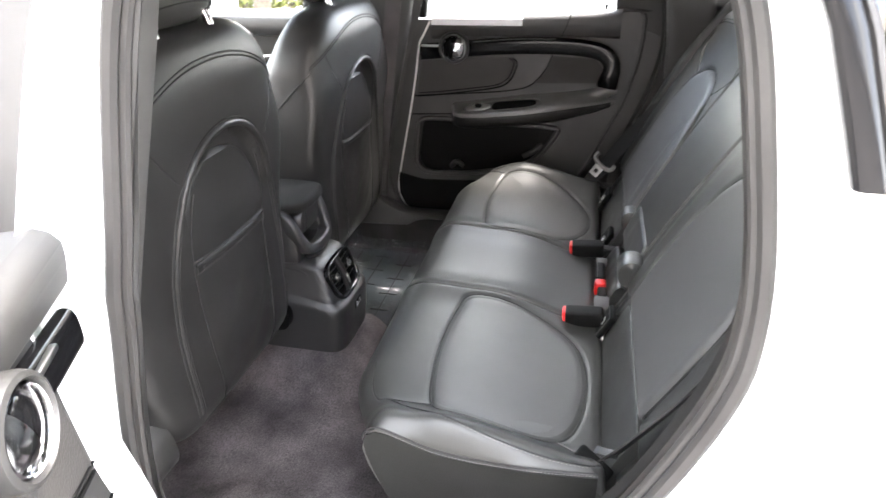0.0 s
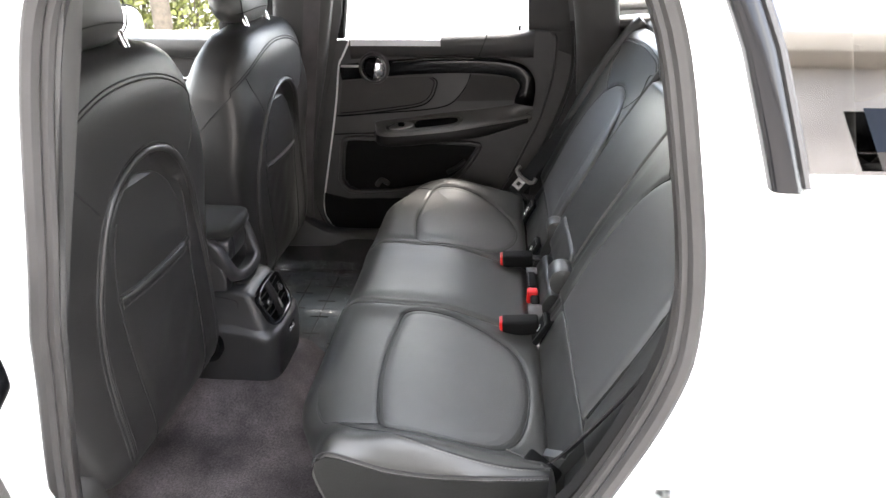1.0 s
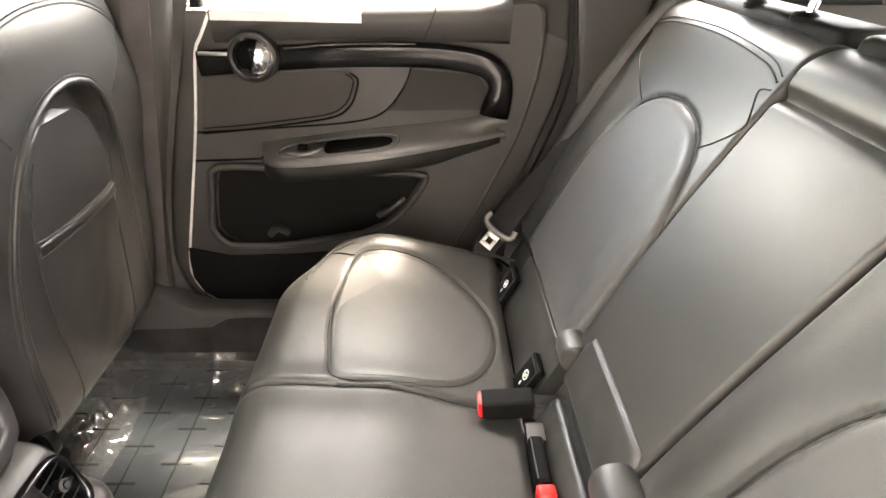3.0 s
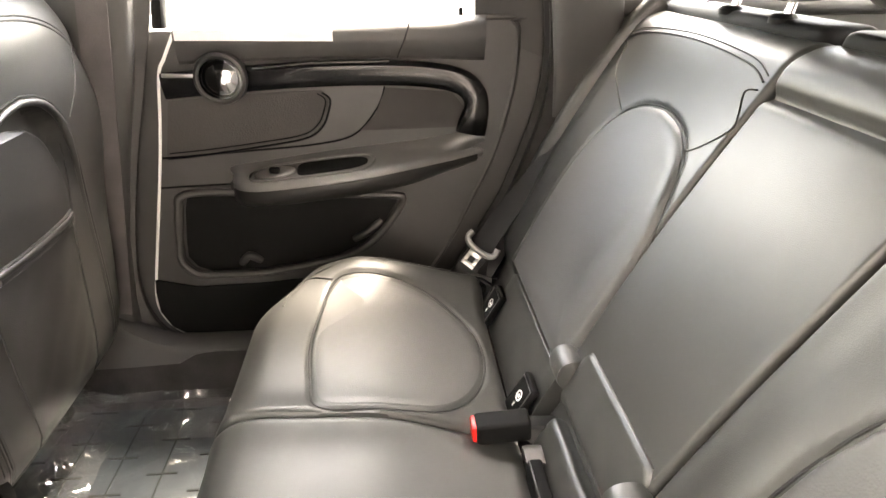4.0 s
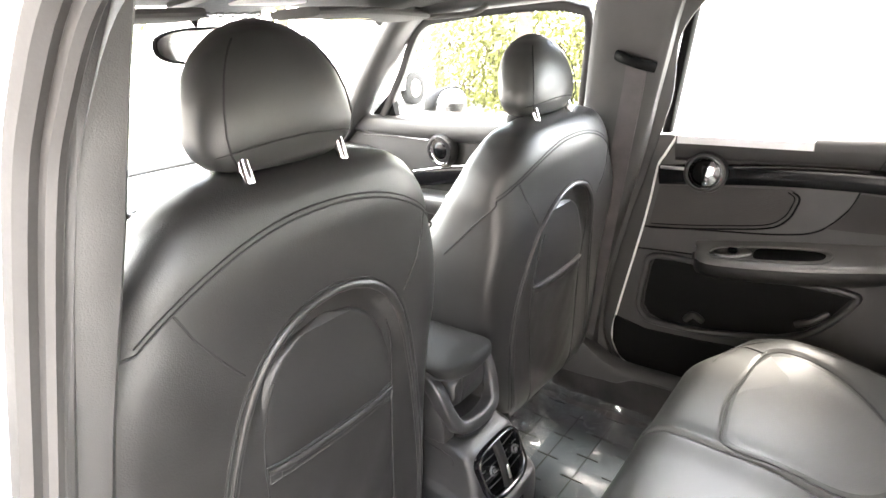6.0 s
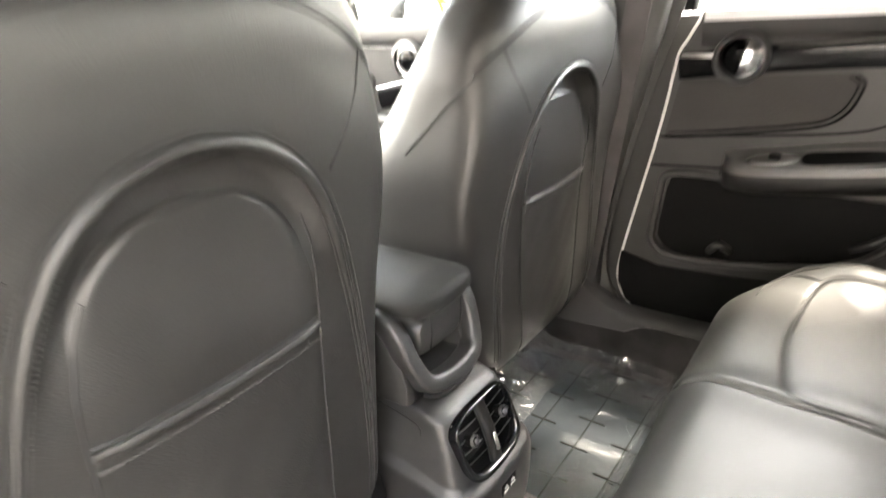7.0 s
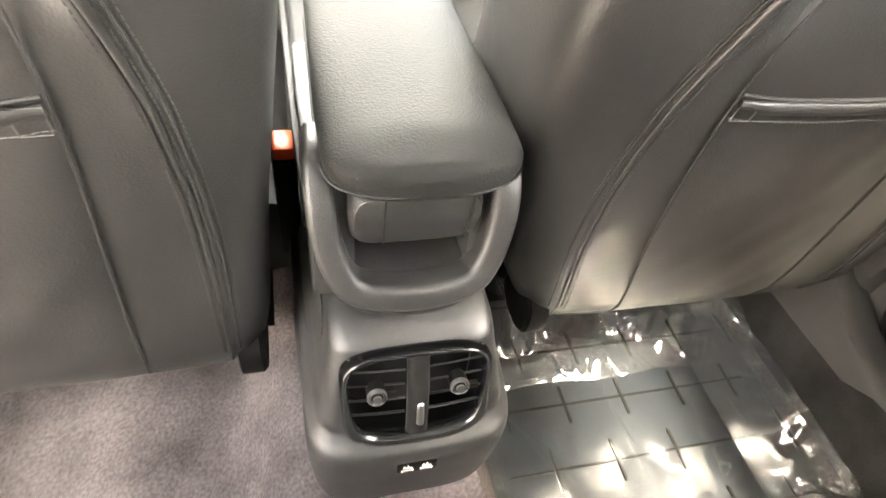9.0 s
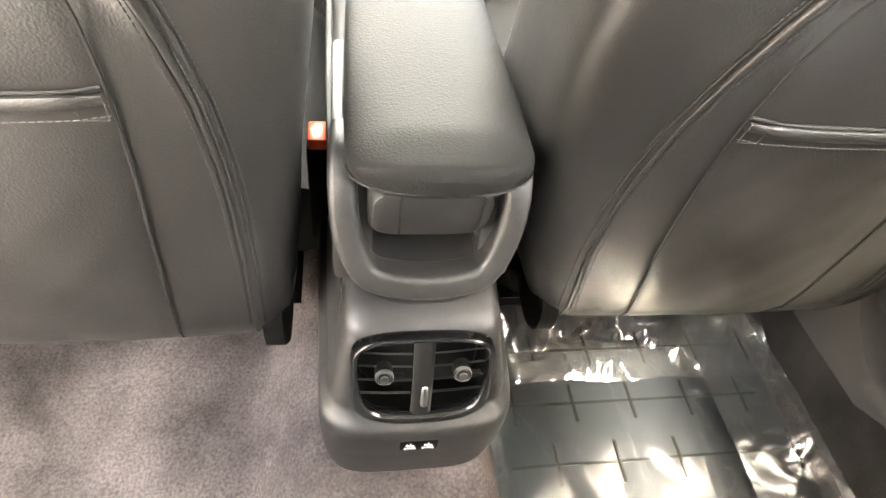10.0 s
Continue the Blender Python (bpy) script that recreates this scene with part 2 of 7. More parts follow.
def bm_thick(bm, vec):
    """Gives an open sheet a thickness along vec."""
    g = bmesh.ops.extrude_face_region(bm, geom=bm.faces[:])
    bmesh.ops.translate(bm, verts=[v for v in g["geom"] if isinstance(v, bmesh.types.BMVert)], vec=vec)
    return bm


def bm_dashes(pts, length=0.004, gap=0.003, r=0.0006, lift=(0, 0, 0)):
    """Stitches along a path, as one mesh."""
    p = [Vector(q) + Vector(lift) for q in pts]
    bm = bmesh.new()
    run = 0.0
    for a, b in zip(p, p[1:]):
        d = (b - a).length
        if d < 1e-6:
            continue
        way = (b - a) / d
        side = way.cross(Vector((0.1, 0.2, 1))).normalized() * r
        top = side.cross(way).normalized() * r
        s = -run
        while s < d:
            s0, s1 = max(s, 0), min(s + length, d)
            if s1 > s0:
                u, w = a + way * s0, a + way * s1
                q = [bm.verts.new(c) for c in (u - side, u + top, u + side, w - side, w + top, w + side)]
                bm.faces.new((q[0], q[1], q[4], q[3]))
                bm.faces.new((q[1], q[2], q[5], q[4]))
                bm.faces.new((q[2], q[0], q[3], q[5]))
            s += length + gap
        run = (run + d) % (length + gap)
    return bm


def lerp(table, z):
    """Smooth reading of a table of (key, value...)."""
    if z <= table[0][0]:
        return table[0][1:]
    for a, b in zip(table, table[1:]):
        if z <= b[0]:
            t = (z - a[0]) / (b[0] - a[0])
            return tuple(u + (v - u) * t for u, v in zip(a[1:], b[1:]))
    return table[-1][1:]


def spline(table, z):
    """As lerp, but with a curve through the values."""
    k = [r[0] for r in table]
    z = min(max(z, k[0]), k[-1])
    i = max(j for j in range(len(k)) if k[j] <= z)
    i = min(i, len(k) - 2)
    t = (z - k[i]) / (k[i + 1] - k[i])
    out = []
    for c in range(1, len(table[0])):
        p0, p1, p2, p3 = table[max(i - 1, 0)][c], table[i][c], table[i + 1][c], table[min(i + 2, len(k) - 1)][c]
        out.append(0.5 * (2 * p1 + (p2 - p0) * t + (2 * p0 - 5 * p1 + 4 * p2 - p3) * t * t + (3 * p1 - p0 - 3 * p2 + p3) * t ** 3))
    return tuple(out)


def smoothstep(a, b, x):
    t = min(max((x - a) / (b - a), 0.0), 1.0)
    return t * t * (3 - 2 * t)

# ---- the car's shell: floor, sides, roof (x to the tail, y to the right-hand side, z up) ----
OPENING = [(0.46, 0.43), (0.54, 0.50), (0.60, 0.59), (0.672, 0.72), (0.712, 0.80), (0.763, 0.95), (0.775, 1.06), (0.756, 1.19), (0.722, 1.32), (0.66, 1.395),
           (0.50, 1.425), (0.32, 1.425), (0.21, 1.40), (0.15, 1.34), (0.115, 1.27), (0.056, 1.10), (0.002, 0.936), (-0.052, 0.72), (-0.07, 0.56), (-0.02, 0.45), (0.10, 0.405), (0.30, 0.40)]


def side_y(z):
    return 0.68 - max(0.0, z - 1.0) * 0.19


def opening_curve(grow, depth, s, n=6):
    """The door opening's outline, grown outwards and moved towards the outside."""
    pts = smooth_path([(x, 0, z) for x, z in OPENING], n, True)
    out, k = [], len(pts)
    for i, p in enumerate(pts):
        d = pts[(i + 1) % k] - pts[i - 1]
        nrm = Vector((d.z, 0, -d.x)).normalized()
        q = p + nrm * grow
        if s > 0:
            high = smoothstep(1.18, 1.35, p.z) * smoothstep(0.42, 0.20, p.x)
            q.x -= 0.036 * high
            q.z += 0.016 * high
        if s < 0:
            q.x += 0.008 * smoothstep(0.28, 0.14, p.x) + 0.058 * smoothstep(0.15, -0.01, p.x) - 0.034 * smoothstep(0.48, 0.66, p.x)
        out.append(Vector((q.x, s * (side_y(p.z) + depth), q.z)))
    return out


def skin_y(z):
    """Half width of the painted outside."""
    return lerp([(0.3, 0.80), (0.6, 0.82), (0.9, 0.82), (1.1, 0.785), (1.22, 0.742), (1.45, 0.66)], z)[0]


def bm_band(a, b, closed=True):
    return bm_loft([a, b], closed=closed, cap=False) if not closed else bm_loft([a, b], cap=False)


def floor_z(x, y):
    z = 0.333 + 0.012 * smoothstep(0.35, 0.62, abs(y)) + 0.004 * noise.noise((x * 9, y * 9, 0))
    z += 0.16 * smoothstep(-0.75, -1.25, x) + 0.05 * smoothstep(0.67, 0.72, abs(y))
    z += 0.20 * smoothstep(0.27, 0.36, x)
    z += 0.090 * smoothstep(0.14, 0.06, x) * smoothstep(0.115, 0.095, y) * smoothstep(-0.20, -0.11, y)
    return z


solo("floor", bm_thick(bm_grid(lambda u, v: (-1.30 + 2.0 * u, -0.72 + 1.44 * v, floor_z(-1.30 + 2.0 * u, -0.72 + 1.44 * v)), 90, 70), (0, 0, -0.02)), CARPET, "charcoal carpeted floor of the car's cabin", "floor", kind="structure")

for s, side in ((1, "right"), (-1, "left")):
    # seal, jamb and sill round the rear door opening
    c0, c1 = opening_curve(0.0, 0.0, s), opening_curve(0.015, 0.026, s)
    seal = thing("door_seal_" + side, (0.3, s * 0.68, 0.40), "grey rubber seal round the rear door opening", "trim", kind="structure")
    part("seal_band", bm_band(c0, c1), RUBBER, seal)
    part("seal_lip", bm_tube(opening_curve(0.004, 0.006, s), 0.007, 8, True, up=(0.02, 1, 0.03)), RUBBER, seal)
    part("seal_bulb", bm_tube(opening_curve(0.012, 0.019, s), 0.010, 8, True, up=(0.02, 1, 0.03)), RUBBER, seal)
    ea, eb = opening_curve(-0.004, -0.004, s), opening_curve(0.05, -0.035, s)
    turn0 = next(i for i in range(len(ea)) if (ea[i].x > 0.50 and ea[i].z < 1.15) and not (ea[i - 1].x > 0.50 and ea[i - 1].z < 1.15))
    ea, eb = ea[turn0:] + ea[:turn0], eb[turn0:] + eb[:turn0]
    stop = next(i for i in range(len(ea)) if not (ea[i].x > 0.50 and ea[i].z < 1.15))
    part("inner_edge", bm_band(ea[:stop + 1], eb[:stop + 1], False), SIDE_BLACK if s > 0 else TRIM, seal)
    part("inner_edge", bm_band(ea[stop:] + ea[:1], eb[stop:] + eb[:1], False), TRIM, seal)
    c2 = opening_curve(0.026, 0.044, s)
    c3 = [Vector((p.x, s * skin_y(p.z), p.z)) for p in opening_curve(0.036, 0.1, s)]
    solo("door_jamb_" + side, bm_add(bm_band(c1, c2), bm_band(c2, c3)), PAINT, "white painted door jamb of the car body", "body", kind="structure")

    # rear side trim behind the door, below the quarter window
    curve = [(p.x, p.z) for p in opening_curve(0.004, 0.0, s)]
    rear = [q for q in curve if q[0] > 0.46 and q[1] < 1.17]
    rear.sort(key=lambda q: q[1])
    outline = rear + [(0.80, 1.17), (1.70, 1.19), (1.70, 0.34), (0.46, 0.34)]
    trim_side = thing("side_trim_" + side, (1.1, s * 0.66, 0.34), "black plastic side trim beside the rear seat", "trim", kind="structure")
    part("panel", bm_slab(outline, s * 0.640, s * 0.66), SIDE_BLACK, trim_side)
    part("shoulder", bm_sweep([(0.80, s * 0.645, 1.155), (0.95, s * 0.635, 1.165), (1.2, s * 0.63, 1.17), (1.68, s * 0.62, 1.18)], ring(0.035, 0.022, 14, 2.6)), PLASTIC, trim_side)
    part("side_bolster", bm_sweep(smooth_path([(0.74, s * 0.635, 0.72), (0.79, s * 0.63, 0.84), (0.86, s * 0.625, 0.99), (0.92, s * 0.615, 1.10), (0.97, s * 0.60, 1.16)]), ring(0.022, 0.045, 16, 2.4), up=(1, 0, 0)), LEATHER, trim_side)

    # pillars
    def pillar(name, rows, label, mat=TRIM):
        loops = []
        for z, x0, x1, yi, yo in rows:
            if s < 0 and name.startswith("pillar_b"):
                x1 += 0.050
            xc, a = (x0 + x1) / 2, (x1 - x0) / 2
            yc, b = (yi + yo) / 2, (yo - yi) / 2
            loops.append([Vector((xc + u, s * (yc + w), z)) for u, w in ring(a, b, 20, 4.0)])
        return solo(name, bm_loft(loops), mat, label, "trim", kind="structure")

    pillar("pillar_b_" + side, [(0.35, -0.42, 0.06, 0.640, 0.71), (0.40, -0.34, -0.02, 0.637, 0.70), (0.44, -0.28, -0.055, 0.635, 0.70), (0.49, -0.245, -0.075, 0.635, 0.70), (0.57, -0.215, -0.075, 0.635, 0.70), (0.72, -0.185, -0.057, 0.635, 0.70), (0.84, -0.165, -0.030, 0.635, 0.70),
                                (0.95, -0.15, 0.000, 0.630, 0.69), (1.10, -0.125, 0.043, 0.612, 0.67), (1.27, -0.095, 0.086, 0.582, 0.635), (1.36, -0.08, 0.108, 0.568, 0.62), (1.46, -0.06, 0.14, 0.55, 0.61)], "dark grey plastic trim of the middle pillar")
    pillar("pillar_c_" + side, [(0.96, 0.790, 0.90, 0.632, 0.66), (1.05, 0.785, 0.90, 0.618, 0.66), (1.12, 0.775, 0.90, 0.60, 0.66), (1.20, 0.762, 0.885, 0.585, 0.645), (1.30, 0.735, 0.862, 0.565, 0.625), (1.38, 0.69, 0.845, 0.55, 0.61), (1.46, 0.66, 0.84, 0.54, 0.60)], "dark grey plastic trim of the rear pillar")
    pillar("pillar_d_" + side, [(1.12, 1.50, 1.72, 0.60, 0.76), (1.30, 1.42, 1.62, 0.58, 0.73), (1.46, 1.36, 1.55, 0.55, 0.69)], "dark plastic trim of the tail pillar")
    solo("pillar_a_" + side, bm_sweep(smooth_path([(-1.08, s * 0.68, 1.04), (-0.96, s * 0.66, 1.14), (-0.81, s * 0.625, 1.28), (-0.66, s * 0.585, 1.40), (-0.56, s * 0.565, 1.46)]), ring(0.050, 0.034, 14, 2.6)), TRIM, "slanted dark grey windscreen pillar trim", "trim", kind="structure")
    solo("roof_rail_" + side, bm_sweep(smooth_path([(-0.72, s * 0.575, 1.42), (-0.4, s * 0.58, 1.442), (0.1, s * 0.58, 1.448), (0.6, s * 0.58, 1.446), (1.2, s * 0.57, 1.435), (1.6, s * 0.56, 1.42)]), ring(0.035, 0.024, 14, 2.6)), TRIM, "dark grey roof edge trim above the doors", "trim", kind="structure")
    sill = thing("sill_trim_" + side, (0.1, s * 0.66, 0.38), "black plastic door sill trim", "trim", kind="structure")
    # trim that flares out of the middle pillar and runs on as a flat sill with a small step
    SILL = [(-0.62, 0.430, 0.560), (-0.34, 0.430, 0.590), (-0.22, 0.430, 0.600), (-0.14, 0.431, 0.565), (-0.08, 0.433, 0.520), (-0.03, 0.436, 0.494), (0.01, 0.438, 0.484), (0.05, 0.462, 0.482), (0.08, 0.466, 0.482), (0.25, 0.466, 0.484), (0.42, 0.470, 0.495), (0.54, 0.500, 0.540)]
    up = 0.0 if s > 0 else -0.030
    rows = []
    for k in range(60):
        x = -0.62 + 1.16 * k / 59
        low, high = lerp(SILL, x)
        slope = smoothstep(0.49, 0.58, high)
        rows.append([Vector((x, s * y, z + up)) for y, z in ((0.66, low), (0.604, low), (0.600, low + 0.003), (0.600 + 0.006 * slope, low + 0.5 * (high - low)), (0.606 + 0.018 * slope, high - 0.004), (0.616 + 0.014 * slope, high), (0.652, high + 0.002), (0.668, high - 0.012))])
    part("sill_cover", bm_loft(rows), TRIM, sill, sharp=50)
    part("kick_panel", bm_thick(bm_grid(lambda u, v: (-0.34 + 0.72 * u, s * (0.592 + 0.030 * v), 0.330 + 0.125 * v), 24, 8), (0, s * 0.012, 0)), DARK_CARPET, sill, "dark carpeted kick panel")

    # outside skin of the tail quarter with its window
    skin = thing("quarter_panel_" + side, (1.2, s * 0.80, 0.5), "white painted rear quarter of the car", "body", kind="structure")
    edge = [(p.x, p.z) for p in c3]
    rear_edge = sorted([q for q in edge if q[0] > 0.5 and q[1] < 1.215], key=lambda q: q[1])
    rows = []
    for x0, z in rear_edge + [(0.80 + (-0.034 if s < 0 else 0.0), 1.215)]:
        rows.append([Vector((x0 + (1.9 - x0) * k, s * (skin_y(z) - 0.10 * max(0, k - 0.5) ** 2), z)) for k in (0, 0.1, 0.25, 0.5, 0.75, 1.0)])
    part("quarter_skin", bm_loft(rows, closed=False), PAINT, skin)
    z0 = rear_edge[0][1]
    part("lower_skin", bm_loft([[Vector((0.46, s * 0.80, 0.30)), Vector((1.9, s * 0.79, 0.30))], [Vector((rear_edge[0][0], s * skin_y(z0), z0)), Vector((1.9, s * 0.795, z0))]], closed=False), PAINT, skin)
    back = -0.034 if s < 0 else 0.0
    pil = [(z, x0 + back, x1 + back) for z, x0, x1 in ((1.19, 0.780, 0.800), (1.24, 0.772, 0.790), (1.30, 0.758, 0.775), (1.36, 0.735, 0.750), (1.42, 0.68, 0.722), (1.47, 0.61, 0.70))]
    part("pillar_skin", bm_loft([[Vector((x, s * y, z)) for x, y in ((x0, skin_y(z)), (x1, skin_y(z)), (x1, skin_y(z) - 0.03), (x0, skin_y(z) - 0.03))] for z, x0, x1 in pil]), PAINT, skin)
    bar = [(z, x + back) for z, x in ((1.205, 0.806), (1.24, 0.796), (1.30, 0.778), (1.36, 0.752), (1.43, 0.712))]
    part("window_bar", bm_loft([[Vector((x + a, s * (skin_y(z) + 0.002 + b), z)) for a, b in ring(0.0115, 0.009, 14, 3.4)] for z, x in bar]), GLOSS, skin, "glossy black window bar")
    part("bar_seal", bm_loft([[Vector((x + 0.017 + a, s * (skin_y(z) - 0.004 + b), z)) for a, b in ring(0.005, 0.007, 10)] for z, x in bar]), RUBBER, skin)
    part("quarter_glass", bm_loft([[Vector((x, s * (y + dy), z)) for x, y in ((x0 + back, skin_y(z) - 0.006), (1.2, skin_y(z) - 0.012), (1.62, skin_y(z) - 0.05))] for z, x0, dy in ((1.20, 0.815, 0), (1.30, 0.785, 0), (1.40, 0.740, 0), (1.45, 0.71, 0))], closed=False), GLASS_DARK if s < 0 else GLASS, skin).visible_shadow = False
    part("waist_moulding", bm_sweep([(0.815 + back, s * (skin_y(1.2) + 0.004), 1.194), (1.0, s * (skin_y(1.2) + 0.004), 1.200), (1.3, s * (skin_y(1.2) - 0.01), 1.205), (1.8, s * (skin_y(1.2) - 0.06), 1.215)], ring(0.008, 0.012, 12, 3.0)), SATIN, skin)

# striker on the left jamb
striker = thing("door_striker", (0.745, -0.745, 0.895), "bare metal door striker on the jamb", "striker", kind="structure")
part("plate", bm_box(0.755, 0.768, -0.785, -0.735, 0.85, 0.915, 0.006), PAINT, striker)
part("loop", bm_tube(smooth_path([(0.757, -0.775, 0.905), (0.735, -0.772, 0.90), (0.730, -0.76, 0.887), (0.735, -0.748, 0.873), (0.757, -0.745, 0.867)]), 0.006), SATIN, striker)
for dz in (0.88, 0.917):
    part("bolt", turned(bm_lathe([(0.008, 0), (0.008, 0.004), (0.005, 0.006), (0, 0.006)], 12), Matrix.Translation((0.756, -0.742, dz - 0.012)) @ Euler((0, radians(-90), 0)).to_matrix().to_4x4()), SATIN, striker)


def roof_z(x, y):
    return 1.485 - 0.045 * abs(y / 0.6) ** 3 - 0.03 * smoothstep(-0.35, -0.75, x) - 0.03 * smoothstep(1.0, 1.7, x)


solo("ceiling", bm_thick(bm_grid(lambda u, v: (-0.72 + 2.35 * u, -0.62 + 1.24 * v, roof_z(-0.72 + 2.35 * u, -0.62 + 1.24 * v)), 50, 24), (0, 0, 0.015)), HEADLINER, "grey cloth headliner", "ceiling", kind="structure")
solo("roof", bm_thick(bm_grid(lambda u, v: (-0.75 + 2.45 * u, -0.68 + 1.36 * v, roof_z(-0.75 + 2.45 * u, (-0.68 + 1.36 * v) * 0.85) + 0.035), 30, 16), (0, 0, 0.02)), PAINT, "white painted car roof", "roof", kind="structure")

# windscreen, tail window, tail wall, load cover
wind = thing("windscreen", (-1.1, 0, 1.04), "clear slanted windscreen", "window", kind="structure")
part("pane", bm_loft([[Vector((x, y, z)) for y in (-0.66, -0.3, 0, 0.3, 0.66)] for x, z in ((-1.16, 1.03), (-0.70, 1.435))], closed=False), GLASS, wind).visible_shadow = False
tail = thing("tail_window", (1.75, 0, 1.14), "clear tail window behind the rear seat", "window", kind="structure")
part("pane", bm_loft([[Vector((x, y, z)) for y in (-0.6, 0, 0.6)] for x, z in ((1.74, 1.14), (1.60, 1.44))], closed=False), GLASS, tail).visible_shadow = False
solo("wall_tail", bm_box(1.70, 1.78, -0.70, 0.70, 0.34, 1.14, 0.01), TRIM, "black plastic tailgate trim", "wall", kind="structure")
solo("load_floor", bm_box(0.95, 1.70, -0.65, 0.65, 0.60, 0.63, 0.006), CARPET, "carpeted luggage floor", "floor", kind="structure")
solo("load_cover", bm_box(1.06, 1.68, -0.60, 0.60, 1.085, 1.10, 0.006), PLASTIC, "black luggage cover behind the rear seat", "cover", kind="structure")
solo("wall_front", bm_box(-1.36, -1.28, -0.72, 0.72, 0.34, 1.03, 0.01), PLASTIC_DARK, "dark bulkhead under the windscreen", "wall", kind="structure")
solo("bonnet", bm_thick(bm_grid(lambda u, v: (-2.2 + 1.05 * u, -0.75 + 1.5 * v, 0.86 + 0.16 * u ** 0.7 - 0.06 * abs(2 * v - 1) ** 3), 16, 16), (0, 0, -0.02)), PAINT, "white painted car bonnet", "bonnet", kind="structure")


# ---- doors ----
def bm_disc_stack(profile, at, axis_y, n=40):
    """A turned part whose axis points along -y (into the cabin)."""
    return turned(bm_lathe(profile, n), Matrix.Translation(at) @ Euler((radians(90 * axis_y), 0, 0)).to_matrix().to_4x4())


def speaker(parent, x, y, z, r=0.048):
    sp = part("speaker", bm_disc_stack([(r, -0.01), (r, 0.010), (r * 0.96, 0.017), (r * 0.86, 0.019), (r * 0.80, 0.014), (r * 0.79, 0.004), (0, 0.004)], (x, y, z), 1), PLASTIC, parent, "round tweeter in a dark ring")
    part("chrome_ring", bm_disc_stack([(r * 0.80, 0.010), (r * 0.80, 0.016), (r * 0.75, 0.017), (r * 0.71, 0.012), (r * 0.71, 0.010)], (x, y, z), 1), CHROME, sp)
    inlay = bm_disc_stack([(r * 0.71, 0.0075), (r * 0.68, 0.0115), (r * 0.5, 0.0165), (r * 0.25, 0.0195), (0, 0.0205)], (x, y, z), 1)
    bmesh.ops.bisect_plane(inlay, geom=inlay.verts[:] + inlay.edges[:] + inlay.faces[:], plane_co=(x + 0.004, y, z), plane_no=(-0.95, 0, 0.25), clear_outer=True)
    part("silver_inlay", inlay, CHROME, sp, "silver half of the speaker cover")
    part("dome", bm_disc_stack([(r * 0.70, 0.005), (r * 0.66, 0.010), (r * 0.5, 0.015), (r * 0.25, 0.018), (0, 0.019)], (x, y, z), 1), GLOSS, sp)
    return sp


def smooth_loop(pts):
    return [(p.x, p.y) for p in smooth_path([(x, y, 0) for x, y in pts], 4, True)]


FULL_PANEL = [(0.095, 1.105), (0.070, 1.06), (0.055, 1.03), (0.040, 0.94), (0.020, 0.84), (-0.012, 0.70), (-0.040, 0.57), (-0.040, 0.52), (-0.020, 0.478), (0.02, 0.452), (0.079, 0.438), (0.22, 0.432), (0.36, 0.44), (0.44, 0.47),
         (0.51, 0.53), (0.564, 0.609), (0.61, 0.69), (0.65, 0.78), (0.685, 0.86), (0.706, 0.936), (0.722, 1.02), (0.724, 1.108), (0.712, 1.128), (0.69, 1.135)]
POCKET = [(0.050, 0.79), (0.041, 0.76), (0.030, 0.68), (0.028, 0.645), (0.045, 0.62), (0.075, 0.608), (0.20, 0.612), (0.36, 0.64), (0.42, 0.668), (0.462, 0.71), (0.50, 0.772), (0.485, 0.785), (0.40, 0.79), (0.25, 0.795), (0.10, 0.80)]


